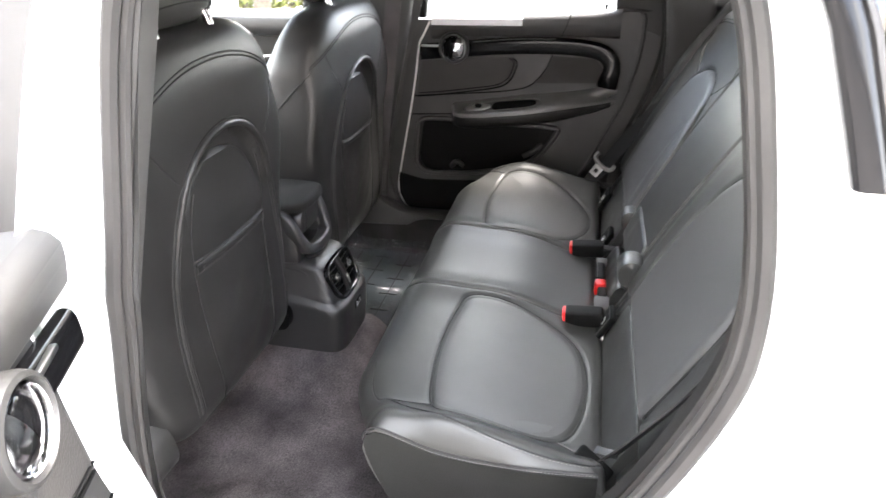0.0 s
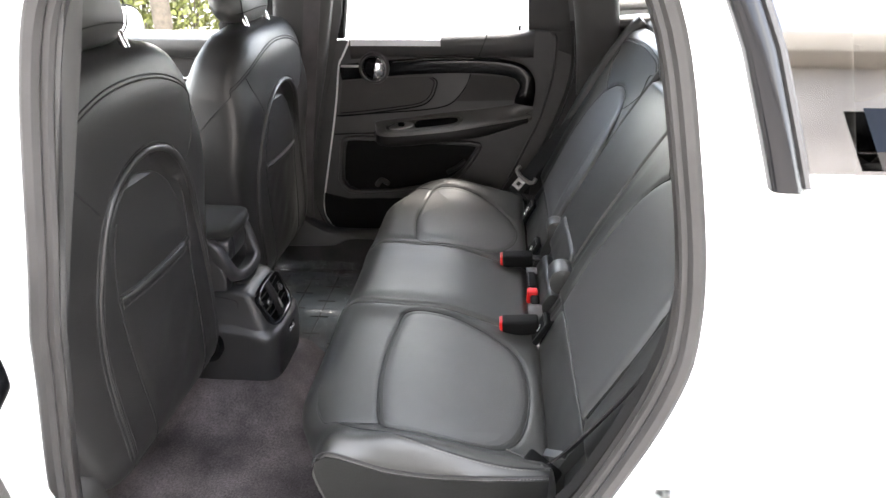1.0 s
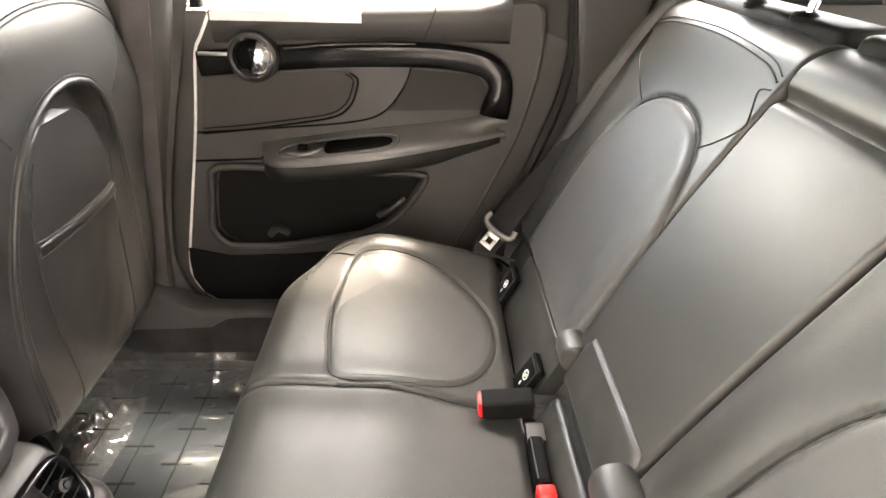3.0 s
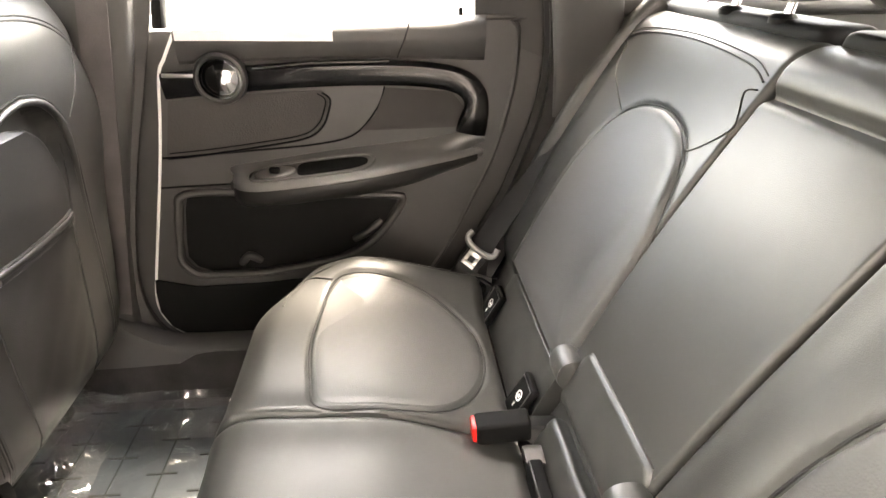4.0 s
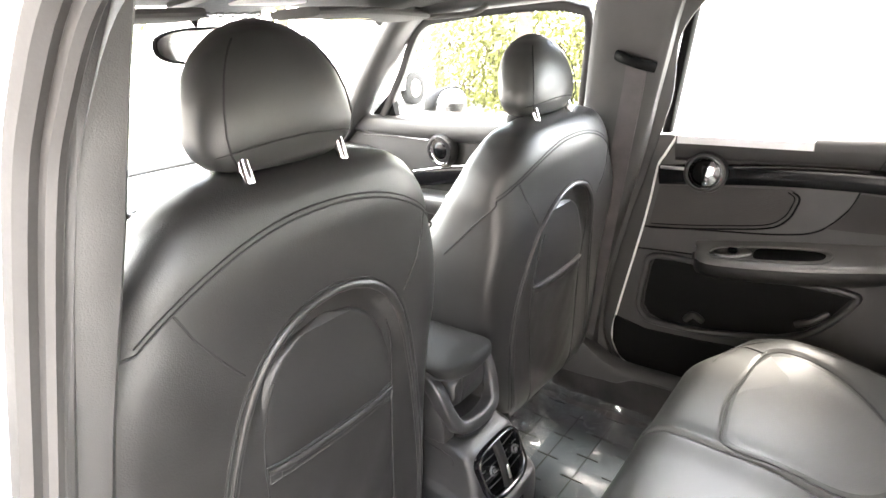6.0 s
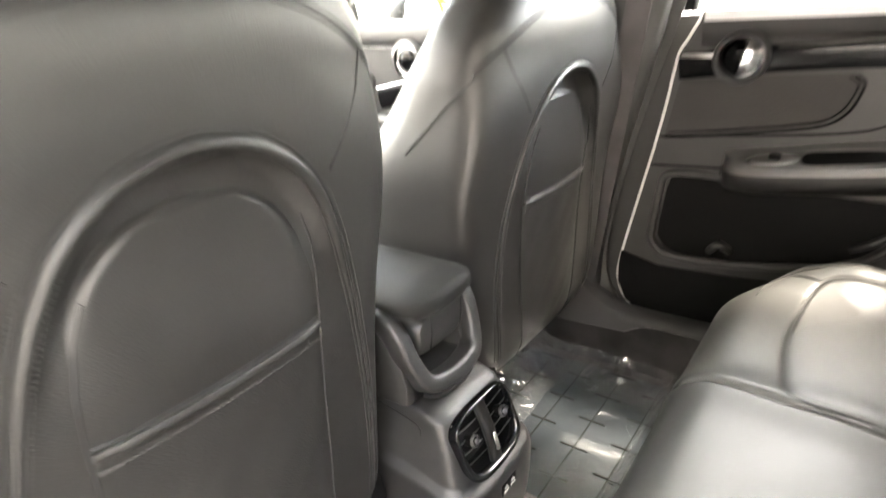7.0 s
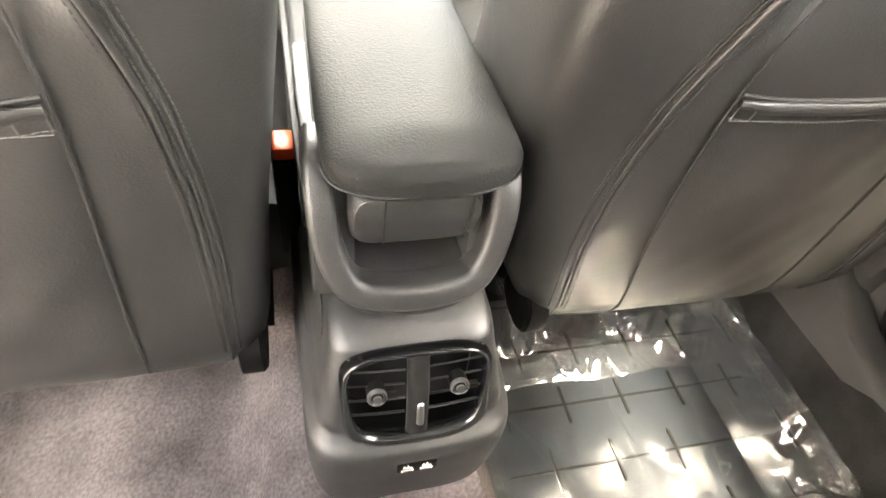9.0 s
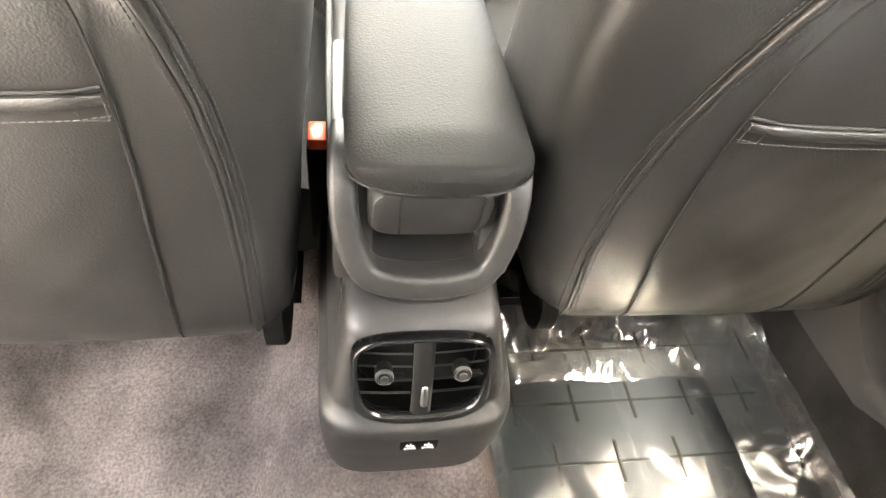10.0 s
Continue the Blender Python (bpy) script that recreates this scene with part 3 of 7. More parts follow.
def make_rear_door(front=0.0, shell_mat=PLASTIC_DARK):
    """front: how far the trim panel's lower front edge stands back from the shell's edge."""
    def back(x, z):
        return x + front * smoothstep(1.08, 0.80, z) * (x < 0.1)

    PANEL = [(back(x, z), z) for x, z in FULL_PANEL]
    d = thing("rear_door", (-0.03, 0.80, 0.40), "closed rear door with black padded panel and chrome-ringed speaker", "door")
    yd = 0.69
    panel = part("panel", bm_slab(PANEL, yd, yd + 0.05, POCKET, 0.035), DOOR_PLASTIC, d)
    shell = [(p.x, p.z) for p in opening_curve(0.016, 0, 1, 3) if p.z < 1.12]
    k = max(range(len(shell)), key=lambda i: math.hypot(shell[i][0] - shell[i - 1][0], shell[i][1] - shell[i - 1][1]))
    part("door_shell", bm_slab(shell[k:] + shell[:k], 0.705, 0.735), shell_mat, d)
    closed = [(x, yd + 0.004, z) for x, z in PANEL]
    part("edge_strip", bm_tube(smooth_path(closed[:12], 5), 0.005, 8, up=(0, 1, 0)), PAINT, d, "white painted edge showing past the panel")
    part("panel_rim", bm_tube(smooth_path(closed[11:] + closed[:1], 5), 0.006, 8, up=(0, 1, 0)), DOOR_PLASTIC, d)
    low = [(x, z) for x, z in PANEL if z < 0.60][::1]
    part("lower_panel", bm_slab([(-0.036, 0.60)] + low + [(0.555, 0.60), (0.46, 0.605), (0.36, 0.600), (0.20, 0.585), (0.05, 0.580)], yd - 0.004, yd + 0.01), DEEP_BLACK, d, "hard black lower panel")
    # near-black sheet inside the recess paints the pocket's deep shade
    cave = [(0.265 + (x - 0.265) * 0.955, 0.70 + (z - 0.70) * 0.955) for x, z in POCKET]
    part("pocket_shade", bm_slab(cave, yd + 0.011, yd + 0.014), DEEP_BLACK, d, "near-black sheet standing in for shade inside the pocket")
    lip = [(x, yd - 0.002, z) for x, z in POCKET]
    pocket = part("pocket_rim", bm_tube(smooth_path(lip, 4, True), 0.0085, 10, True, up=(0, 1, 0)), DOOR_PLASTIC, d, "rounded rim of the door pocket")
    part("pocket_clip", bm_sweep(smooth_path([(0.148, yd + 0.014, 0.628), (0.168, yd + 0.003, 0.650), (0.190, yd + 0.014, 0.634)]), ring(0.009, 0.009, 10), up=(0, 1, 0)), PLASTIC, pocket)
    part("pocket_clip", bm_sweep(smooth_path([(0.395, yd + 0.014, 0.680), (0.425, yd + 0.003, 0.700), (0.455, yd + 0.014, 0.722)]), ring(0.009, 0.008, 10), up=(0, 1, 0)), PLASTIC, pocket)
    # padded shoulder under the glass
    pad = [(0.098 - 4.6 * front, 1.100 if front else 1.122, 0.690 if front else 0.668), (0.112 - 4.4 * front, 1.114 if front else 1.122, 0.672 if front else 0.668), (0.25, 1.118, 0.664), (0.45, 1.125, 0.662), (0.60, 1.132, 0.664), (0.66, 1.138, 0.67)]
    loops = []
    for x, ztop, y in pad:
        zb = 1.052 + 0.012 * math.sin(math.pi * (x - 0.1) / 0.7)
        loops.append([Vector((x, yy, zz)) for yy, zz in ((0.735, ztop), (y + 0.022, ztop + 0.002), (y + 0.008, ztop - 0.004), (y, ztop - 0.016), (y + 0.002, (ztop + zb) / 2), (y + 0.008, zb + 0.008), (y + 0.014, zb), (0.735, zb))])
    part("shoulder_pad", bm_loft(loops), DOOR_PLASTIC, d, "soft black shoulder pad under the glass", sharp=60)
    part("pad_joint", bm_tube([(0.518, 0.664, 1.128), (0.509, 0.661, 1.10), (0.495, 0.666, 1.066)], 0.0015, 6), SEAM, d)
    # piano black strip that curls down into the grab handle
    path = smooth_path([(0.062 - 1.9 * front, 0.684, 1.012), (0.20, 0.681, 1.025), (0.35, 0.680, 1.035), (0.48, 0.678, 1.037), (0.56, 0.674, 1.033), (0.615, 0.668, 1.022), (0.641, 0.664, 0.998), (0.646, 0.664, 0.972), (0.641, 0.666, 0.945), (0.637, 0.672, 0.922)], 6)
    loops = []
    for i, p in enumerate(path):
        way = path[min(i + 1, len(path) - 1)] - path[max(i - 1, 0)]
        across = Vector((-way.z, 0, way.x)).normalized()
        loops.append([p + across * a + Vector((0, b, 0)) for a, b in ring(0.024 + 0.006 * smoothstep(0.72, 0.95, i / (len(path) - 1)), 0.011 + 0.006 * smoothstep(0.6, 0.9, i / (len(path) - 1)), 16, 3.0)])
    part("grab_handle", bm_loft(loops), GLOSS, d, "glossy black grab handle curling down")
    part("chrome_line", bm_tube(smooth_path([(0.23, 0.667, 1.047), (0.35, 0.667, 1.057), (0.48, 0.665, 1.060)]), 0.0018, 6), CHROME, d)
    part("marker_lamp", bm_box(0.066, 0.128, 0.668, 0.676, 1.030, 1.037, 0.002), SATIN, d, "thin metal strip beside the speaker")
    # leather inlay between strip and armrest
    inlay = [(0.064, 0.985), (0.042, 0.876), (0.12, 0.884), (0.22, 0.898), (0.31, 0.914), (0.345, 0.938), (0.360, 0.972), (0.362, 0.992), (0.348, 1.003), (0.22, 0.997)]
    inlay = [(back(x, z), z) for x, z in inlay]
    part("inlay", bm_slab(inlay, yd - 0.005, yd + 0.002), material("door_mesh_cloth", (0.035, 0.0325, 0.0305), 0.7, var=0.1, bump=0.5, grain=330, kind="voronoi"), d, "fine brown-black mesh cloth inlay")
    part("inlay_seam", bm_tube(smooth_path([(x * 1.0 + 0.002, yd - 0.006, z - 0.004) for x, z in inlay[1:9]], 5), 0.0022, 6, up=(0, 1, 0)), PLASTIC_DARK, d)
    part("inlay_seam", bm_tube(smooth_path([(0.205 + (x - 0.205) * 0.955, yd - 0.0062, 0.945 + (z - 0.945) * 0.90) for x, z in inlay[1:9]], 5), 0.0014, 6, up=(0, 1, 0)), PLASTIC_DARK, d)
    cloth = [(0.472, 1.008), (0.45, 0.955), (0.42, 0.925), (0.46, 0.925), (0.62, 0.930), (0.625, 0.97), (0.60, 1.0)]
    part("cloth_panel", bm_slab(cloth, yd - 0.003, yd + 0.002), material("door_cloth", (0.036, 0.0338, 0.0322), 0.8, var=0.15, bump=0.4, grain=600), d)
    part("panel_groove", bm_tube(smooth_path([(back(0.030, 0.872), yd - 0.001, 0.872), (0.20, yd - 0.001, 0.885), (0.34, yd - 0.001, 0.898), (0.41, yd - 0.001, 0.918), (0.455, yd - 0.001, 0.97), (0.47, yd - 0.001, 1.01)], 6), 0.002, 6), PLASTIC_DARK, d)
    part("panel_groove", bm_tube(smooth_path([(back(0.016, 0.81), yd - 0.001, 0.81), (0.12, yd - 0.001, 0.815), (0.19, yd - 0.001, 0.818)], 6), 0.002, 6), PLASTIC_DARK, d)
    # armrest: a shallow shelf with a thin rounded front
    ARM = [(0.160, 0.852, 0.832, 0.684), (0.168, 0.855, 0.834, 0.655), (0.185, 0.858, 0.836, 0.630), (0.21, 0.862, 0.838, 0.615), (0.254, 0.868, 0.842, 0.609), (0.32, 0.878, 0.849, 0.608), (0.396, 0.888, 0.857, 0.611), (0.47, 0.896, 0.866, 0.622),
           (0.54, 0.904, 0.874, 0.640), (0.60, 0.914, 0.880, 0.660), (0.64, 0.922, 0.884, 0.676), (0.668, 0.925, 0.888, 0.687)]
    loops = []
    for k in range(57):
        x = 0.160 + 0.508 * (k / 56) ** 1.25
        zt, zf, yf = spline(ARM, x)
        sag = 0.010 * smoothstep(0.45, 0.60, x)
        prof = [(yd + 0.012, zt + 0.002), (yd - 0.002, zt), (yd - 0.010, zt - 0.006 - sag)]
        prof += [(yd - 0.010 + (yf + 0.012 - yd + 0.010) * q, zt - 0.006 - sag + (zf + 0.001 - zt + 0.006 + sag) * q) for q in (0.33, 0.66, 1.0)]
        prof += [(yf + 0.006, zf - 0.001), (yf + 0.002, zf - 0.005), (yf, zf - 0.011), (yf + 0.003, zf - 0.019), (yf + 0.010, zf - 0.024), (yf + 0.022, zf - 0.028), (yd + 0.012, zf - 0.046)]
        loops.append([Vector((x, y, z)) for y, z in prof])
    arm = part("armrest", bm_loft(loops), ARMREST, d, "curved black armrest with pull cup", sharp=60)

    loops = []
    for k in range(41):
        x = 0.155 + 0.500 * (k / 40) ** 1.25
        zt, zf, yf = spline(ARM, max(x, 0.160))
        yf -= 0.0015
        low = 0.016 * smoothstep(0.64, 0.50, x)
        prof = [(yd + 0.012, zf - 0.010), (yf + 0.003, zf - 0.010), (yf, zf - 0.014), (yf + 0.001, zf - 0.022 - low * 0.5), (yf + 0.006, zf - 0.028 - low), (yf + 0.018, zf - 0.033 - low), (yd + 0.012, zf - 0.046 - low)]
        loops.append([Vector((x, y, z)) for y, z in prof])
    part("armrest_base", bm_loft(loops), SIDE_BLACK, arm, "black underside of the armrest", sharp=60)

    def on_arm(x, y, lift=0.0):
        """The armrest's sloping top."""
        zt, zf, yf = spline(ARM, x)
        q = (yd - 0.010 - y) / (yd - 0.010 - yf - 0.012)
        return (x, y, zt - 0.006 + (zf + 0.001 - zt + 0.006) * q + lift)

    loop = [(0.300, 0.632), (0.345, 0.630), (0.40, 0.634), (0.428, 0.642), (0.432, 0.656), (0.41, 0.664), (0.34, 0.666), (0.300, 0.664)]
    part("pull_cup", bm_loft([[on_arm(0.365 + (x - 0.365) * k, 0.648 + (y - 0.648) * k, h) for x, y in smooth_loop(loop)] for k, h in ((1.0, 0.0012), (0.96, 0.0018), (0.2, 0.0012))]), PLASTIC_DARK, arm, "dark pull cup")
    rim = [(0.215, 0.632), (0.25, 0.626), (0.33, 0.624), (0.41, 0.628), (0.440, 0.640), (0.444, 0.660), (0.42, 0.670), (0.33, 0.673), (0.24, 0.670), (0.208, 0.660), (0.203, 0.645)]
    part("cup_rim", bm_tube(smooth_path([on_arm(x, y, 0.001) for x, y in rim], 5, True), 0.0026, 6, True), ARMREST, arm)
    part("window_switch", bm_loft([[on_arm(0.252 + a * k, 0.648 + b * k, h) for a, b in ring(0.040, 0.017, 24)] for k, h in ((1.0, 0.0), (1.0, 0.003), (0.85, 0.005), (0.4, 0.0035))]), SATIN, arm, "oval chrome window switch")
    part("switch_lever", bm_box(0.242, 0.262, 0.640, 0.654, 0.853, 0.864, 0.003), PLASTIC_DARK, arm)
    speaker(d, 0.172, 0.672, 1.030)
    # window frame, pane and outer skin
    def up(z):
        return 0.745 - max(0.0, z - 1.1) * 0.30
    for name, x0, z0, x1, z1, w in (("window_frame", 0.062, 1.11, 0.128, 1.40, 0.012), ("window_frame", 0.690, 1.10, 0.668, 1.38, 0.040)):
        part(name, bm_loft([[Vector((x + a, up(z) - 0.02 + b, z)) for a, b in ring(w, 0.016, 12, 3.2)] for x, z in ((x0, z0), ((x0 + x1) / 2, (z0 + z1) / 2), (x1, z1))]), PLASTIC_DARK, d)
    part("window_frame", bm_sweep(smooth_path([(0.130, up(1.40) - 0.02, 1.405), (0.145, up(1.43) - 0.02, 1.432), (0.19, up(1.44) - 0.02, 1.442), (0.30, up(1.445) - 0.02, 1.445), (0.50, up(1.445) - 0.02, 1.443), (0.60, up(1.42) - 0.02, 1.425), (0.645, up(1.38) - 0.02, 1.385)]), ring(0.014, 0.014, 10, 3.0)), PLASTIC_DARK, d)
    cover = [(0.644, 1.10), (0.80, 1.04), (0.815, 1.17), (0.79, 1.30), (0.72, 1.40), (0.64, 1.41), (0.622, 1.38), (0.634, 1.25)]
    bm = bmesh.new()
    for loop in ([bm.verts.new((x, up(z) - 0.036, z)) for x, z in cover], [bm.verts.new((x, up(z) - 0.004, z)) for x, z in cover[::-1]]):
        bm.faces.new(loop)
    bm.verts.ensure_lookup_table()
    n = len(cover)
    for q in range(n):
        bm.faces.new((bm.verts[q], bm.verts[(q + 1) % n], bm.verts[2 * n - 1 - (q + 1) % n], bm.verts[2 * n - 1 - q]))
    part("corner_cover", bm, DOOR_PLASTIC, d, "black corner cover behind the window")
    glass = part("pane", bm_loft([[Vector((x, up(z) - 0.012, z)) for x in (x0, (x0 + x1) / 2, x1)] for z, x0, x1 in ((1.10, 0.055, 0.69), (1.25, 0.09, 0.67), (1.44, 0.135, 0.62))], closed=False), GLASS, d)
    glass.visible_shadow = False
    part("lock_pin", turned(bm_lathe([(0.0045, 0), (0.0045, 0.022), (0.003, 0.026), (0, 0.026)], 10), Matrix.Translation((0.615, 0.70, 1.125))), PLASTIC_DARK, d)
    skin = [(x + (0.015 if x > 0.3 else -0.03), z - (0.05 if z < 0.6 else 0)) for x, z in PANEL]
    part("outer_skin", bm_slab(skin, 0.83, 0.735), PAINT, d, "white painted outer skin")
    return d


make_rear_door(0.0, DOOR_PLASTIC)
mirror_y = Matrix.Diagonal((1, -1, 1, 1))
left_door = make_rear_door(0.030, PAINT)
left_door.matrix_world = Matrix.Translation((-0.03, -0.80, 0.40)) @ Euler((0, 0, radians(-64))).to_matrix().to_4x4() @ mirror_y
tagged(left_door, "rear door swung wide open beside the seat opening", "door")
check = thing("door_hinge", (0.03, -0.80, 0.90), "bare metal door hinge arm at the open door", "hinge", kind="structure")
part("arm", bm_sweep(smooth_path([(0.005, -0.80, 0.925), (0.03, -0.82, 0.932), (0.055, -0.835, 0.925)]), ring(0.004, 0.011, 10, 3.0)), SATIN, check)
part("pin", bm_lathe([(0.006, 0.90), (0.006, 0.955), (0.004, 0.96), (0, 0.96)], 12), SATIN, check).location = (0.0, 0.0, -0.90)


def make_front_door(s):
    side = "right" if s > 0 else "left"
    d = thing("front_door", (-0.9, s * 0.80, 0.40), "closed front door with black panel and round chrome speaker", "door", "front doors")
    outline = [(-0.17, 1.10), (-0.19, 0.9), (-0.25, 0.6), (-0.29, 0.45), (-0.5, 0.40), (-0.95, 0.42), (-1.05, 0.6), (-1.05, 1.06), (-0.9, 1.10)]
    part("panel", bm_slab(outline, s * 0.685, s * 0.74), PLASTIC, d)
    part("shoulder_pad", bm_sweep(smooth_path([(-0.16, s * 0.69, 1.085), (-0.4, s * 0.685, 1.085), (-0.7, s * 0.685, 1.09), (-0.98, s * 0.69, 1.10)]), ring(0.028, 0.032, 16, 3.0)), PLASTIC, d)
    part("gloss_strip", bm_sweep(smooth_path([(-0.17, s * 0.672, 0.985), (-0.35, s * 0.668, 0.975), (-0.55, s * 0.668, 0.955), (-0.72, s * 0.672, 0.925)]), ring(0.010, 0.026, 12, 3.0)), GLOSS, d)
    part("chrome_line", bm_tube(smooth_path([(-0.17, s * 0.66, 1.012), (-0.35, s * 0.656, 1.004), (-0.55, s * 0.656, 0.985), (-0.72, s * 0.66, 0.955)]), 0.0025, 6), CHROME, d)
    part("chrome_line", bm_tube(smooth_path([(-0.66, s * 0.668, 1.058), (-0.80, s * 0.672, 1.062), (-0.95, s * 0.68, 1.06)]), 0.002, 6), CHROME, d)
    arm = part("armrest", bm_sweep(smooth_path([(-0.22, s * 0.66, 0.87), (-0.35, s * 0.645, 0.868), (-0.55, s * 0.645, 0.865), (-0.70, s * 0.66, 0.86)]), ring(0.045, 0.035, 18, 3.0)), PLASTIC, d)
    part("switch_plate", bm_sweep(smooth_path([(-0.36, s * 0.640, 0.905), (-0.45, s * 0.638, 0.903), (-0.56, s * 0.640, 0.901)]), ring(0.022, 0.004, 12, 3.0)), SATIN, arm, "satin window switch plate")
    sp = part("speaker", turned(bm_lathe([(0.052, -0.01), (0.052, 0.012), (0.046, 0.020), (0.040, 0.014), (0, 0.006)], 40), Matrix.Translation((-0.60, s * 0.668, 1.03)) @ Euler((radians(90 * s), 0, 0)).to_matrix().to_4x4()), PLASTIC, d)
    part("chrome_ring", turned(bm_lathe([(0.047, 0.016), (0.045, 0.024), (0.039, 0.024), (0.036, 0.014)], 40), Matrix.Translation((-0.60, s * 0.668, 1.03)) @ Euler((radians(90 * s), 0, 0)).to_matrix().to_4x4()), CHROME, sp)
    part("dome", turned(bm_lathe([(0.036, 0.008), (0.025, 0.017), (0.01, 0.021), (0, 0.021)], 32), Matrix.Translation((-0.60, s * 0.668, 1.03)) @ Euler((radians(90 * s), 0, 0)).to_matrix().to_4x4()), GLOSS, sp)
    rim = smooth_path([(-0.155, s * 0.69, 1.10), (-0.10, s * 0.62, 1.36), (-0.13, s * 0.61, 1.405), (-0.25, s * 0.607, 1.418), (-0.50, s * 0.61, 1.41), (-0.62, s * 0.62, 1.385), (-0.74, s * 0.66, 1.25), (-0.86, s * 0.69, 1.12)], 6)
    part("window_frame", bm_sweep(rim, ring(0.013, 0.013, 10, 3.0), up=(0.1, s, 0.2)), RUBBER, d)
    part("pane", bm_loft([[Vector((x, s * y, z)) for x in (x0, (x0 + x1) / 2, x1)] for z, y, x0, x1 in ((1.09, 0.725, -0.90, -0.16), (1.25, 0.68, -0.75, -0.13), (1.41, 0.64, -0.62, -0.10))], closed=False), GLASS, d).visible_shadow = False
    tri = bm_loft([[Vector((-0.80, s * 0.688, 1.11)), Vector((-0.93, s * 0.69, 1.11)), Vector((-0.80, s * 0.665, 1.20))], [Vector((-0.80, s * 0.71, 1.11)), Vector((-0.93, s * 0.71, 1.11)), Vector((-0.80, s * 0.69, 1.20))]])
    part("mirror_corner", tri, PLASTIC_DARK, d)
    part("outer_skin", bm_slab([(-0.14, 1.12), (-0.15, 0.8), (-0.20, 0.45), (-0.5, 0.35), (-1.1, 0.35), (-1.12, 1.05), (-0.95, 1.12)], s * 0.83, s * 0.742), PAINT, d, "white painted outer skin")
    # outside mirror
    m = part("outside_mirror", bm_loft([[Vector((-0.775 + x, s * (0.955 + 0.100 * a * k), 1.12 + 0.072 * b * k)) for a, b in ring(1, 1, 28, 2.2)] for x, k in ((-0.10, 0.15), (-0.09, 0.5), (-0.06, 0.85), (-0.01, 1.0), (0.0, 0.97))]), PLASTIC_DARK, d, "oval black outside mirror")
    part("mirror_pane", bm_loft([[Vector((x, s * (0.955 + 0.090 * a * k), 1.12 + 0.064 * b * k)) for a, b in ring(1, 1, 28, 2.2)] for x, k in ((-0.774, 1.0), (-0.772, 0.98))]), MIRROR, m)
    part("mirror_arm", bm_sweep([(-0.83, s * 0.74, 1.10), (-0.82, s * 0.87, 1.105)], ring(0.03, 0.018, 12)), PLASTIC_DARK, m)
    return d


make_front_door(1)
make_front_door(-1)


# ---- front seats ----
add_part = part
SEAT_OUT = [(0.535, 0.150), (0.55, 0.210), (0.575, 0.240), (0.62, 0.255), (0.727, 0.277), (0.85, 0.292), (0.966, 0.303), (1.03, 0.298), (1.074, 0.284), (1.12, 0.262), (1.158, 0.236), (1.20, 0.198), (1.220, 0.168), (1.233, 0.130), (1.240, 0.08)]
SEAT_IN = [(0.535, 0.150), (0.55, 0.190), (0.575, 0.203), (0.62, 0.210), (0.72, 0.219), (0.84, 0.230), (0.93, 0.238), (1.0, 0.244), (1.08, 0.246), (1.12, 0.238), (1.158, 0.222), (1.20, 0.190), (1.220, 0.160), (1.233, 0.120), (1.240, 0.08)]
SEAT_R = [(0.535, -0.110), (0.545, -0.082), (0.56, -0.064), (0.59, -0.053), (0.64, -0.047), (0.72, -0.044), (0.80, -0.043), (0.87, -0.039), (0.95, -0.029), (1.05, -0.015), (1.12, -0.009), (1.17, -0.009), (1.21, -0.020), (1.228, -0.036), (1.240, -0.075)]
SEAT_F = [(0.535, -0.300), (0.56, -0.335), (0.70, -0.335), (0.86, -0.30), (1.0, -0.25), (1.10, -0.20), (1.17, -0.165), (1.215, -0.135), (1.240, -0.095)]
ARCH = [(0.555, 0.166), (0.62, 0.172), (0.70, 0.176), (0.77, 0.175), (0.82, 0.170), (0.87, 0.163), (0.92, 0.151), (0.96, 0.140), (1.0, 0.124), (1.03, 0.106), (1.05, 0.086), (1.066, 0.062), (1.077, 0.032), (1.081, 0.0)]
POUCH = [(0.555, 0.090), (0.60, 0.097), (0.70, 0.106), (0.80, 0.111), (0.88, 0.113), (0.93, 0.111), (0.97, 0.104), (0.995, 0.094), (1.015, 0.076), (1.03, 0.052), (1.038, 0.028), (1.041, 0.0)]


def seat_half(dy, z, s):
    """Half width of the backrest on the side of dy; s is the side of the door."""
    return spline(SEAT_OUT if dy * s > 0 else SEAT_IN, z)[0]


def seat_rear(dy, z, recess=True, s=1):
    """The x of the backrest's rear face at dy from its middle."""
    w = seat_half(dy, z, s)
    r, = spline(SEAT_R, z)
    f, = spline(SEAT_F, z)
    xc, a = (r + f) / 2, (r - f) / 2
    k = min(abs(dy) / w, 1.0)
    p = 3.2 + 4.0 * smoothstep(1.12, 0.95, z)
    x = xc + a * (1 - k ** p) ** (1 / p)
    if recess:
        edge, = lerp(ARCH, z)
        q = min(edge - abs(dy), (1.081 - z) * 1.2)
        x -= (0.002 + 0.024 * smoothstep(0.90, 1.03, z)) * smoothstep(0.0, 0.022, q)
    return x


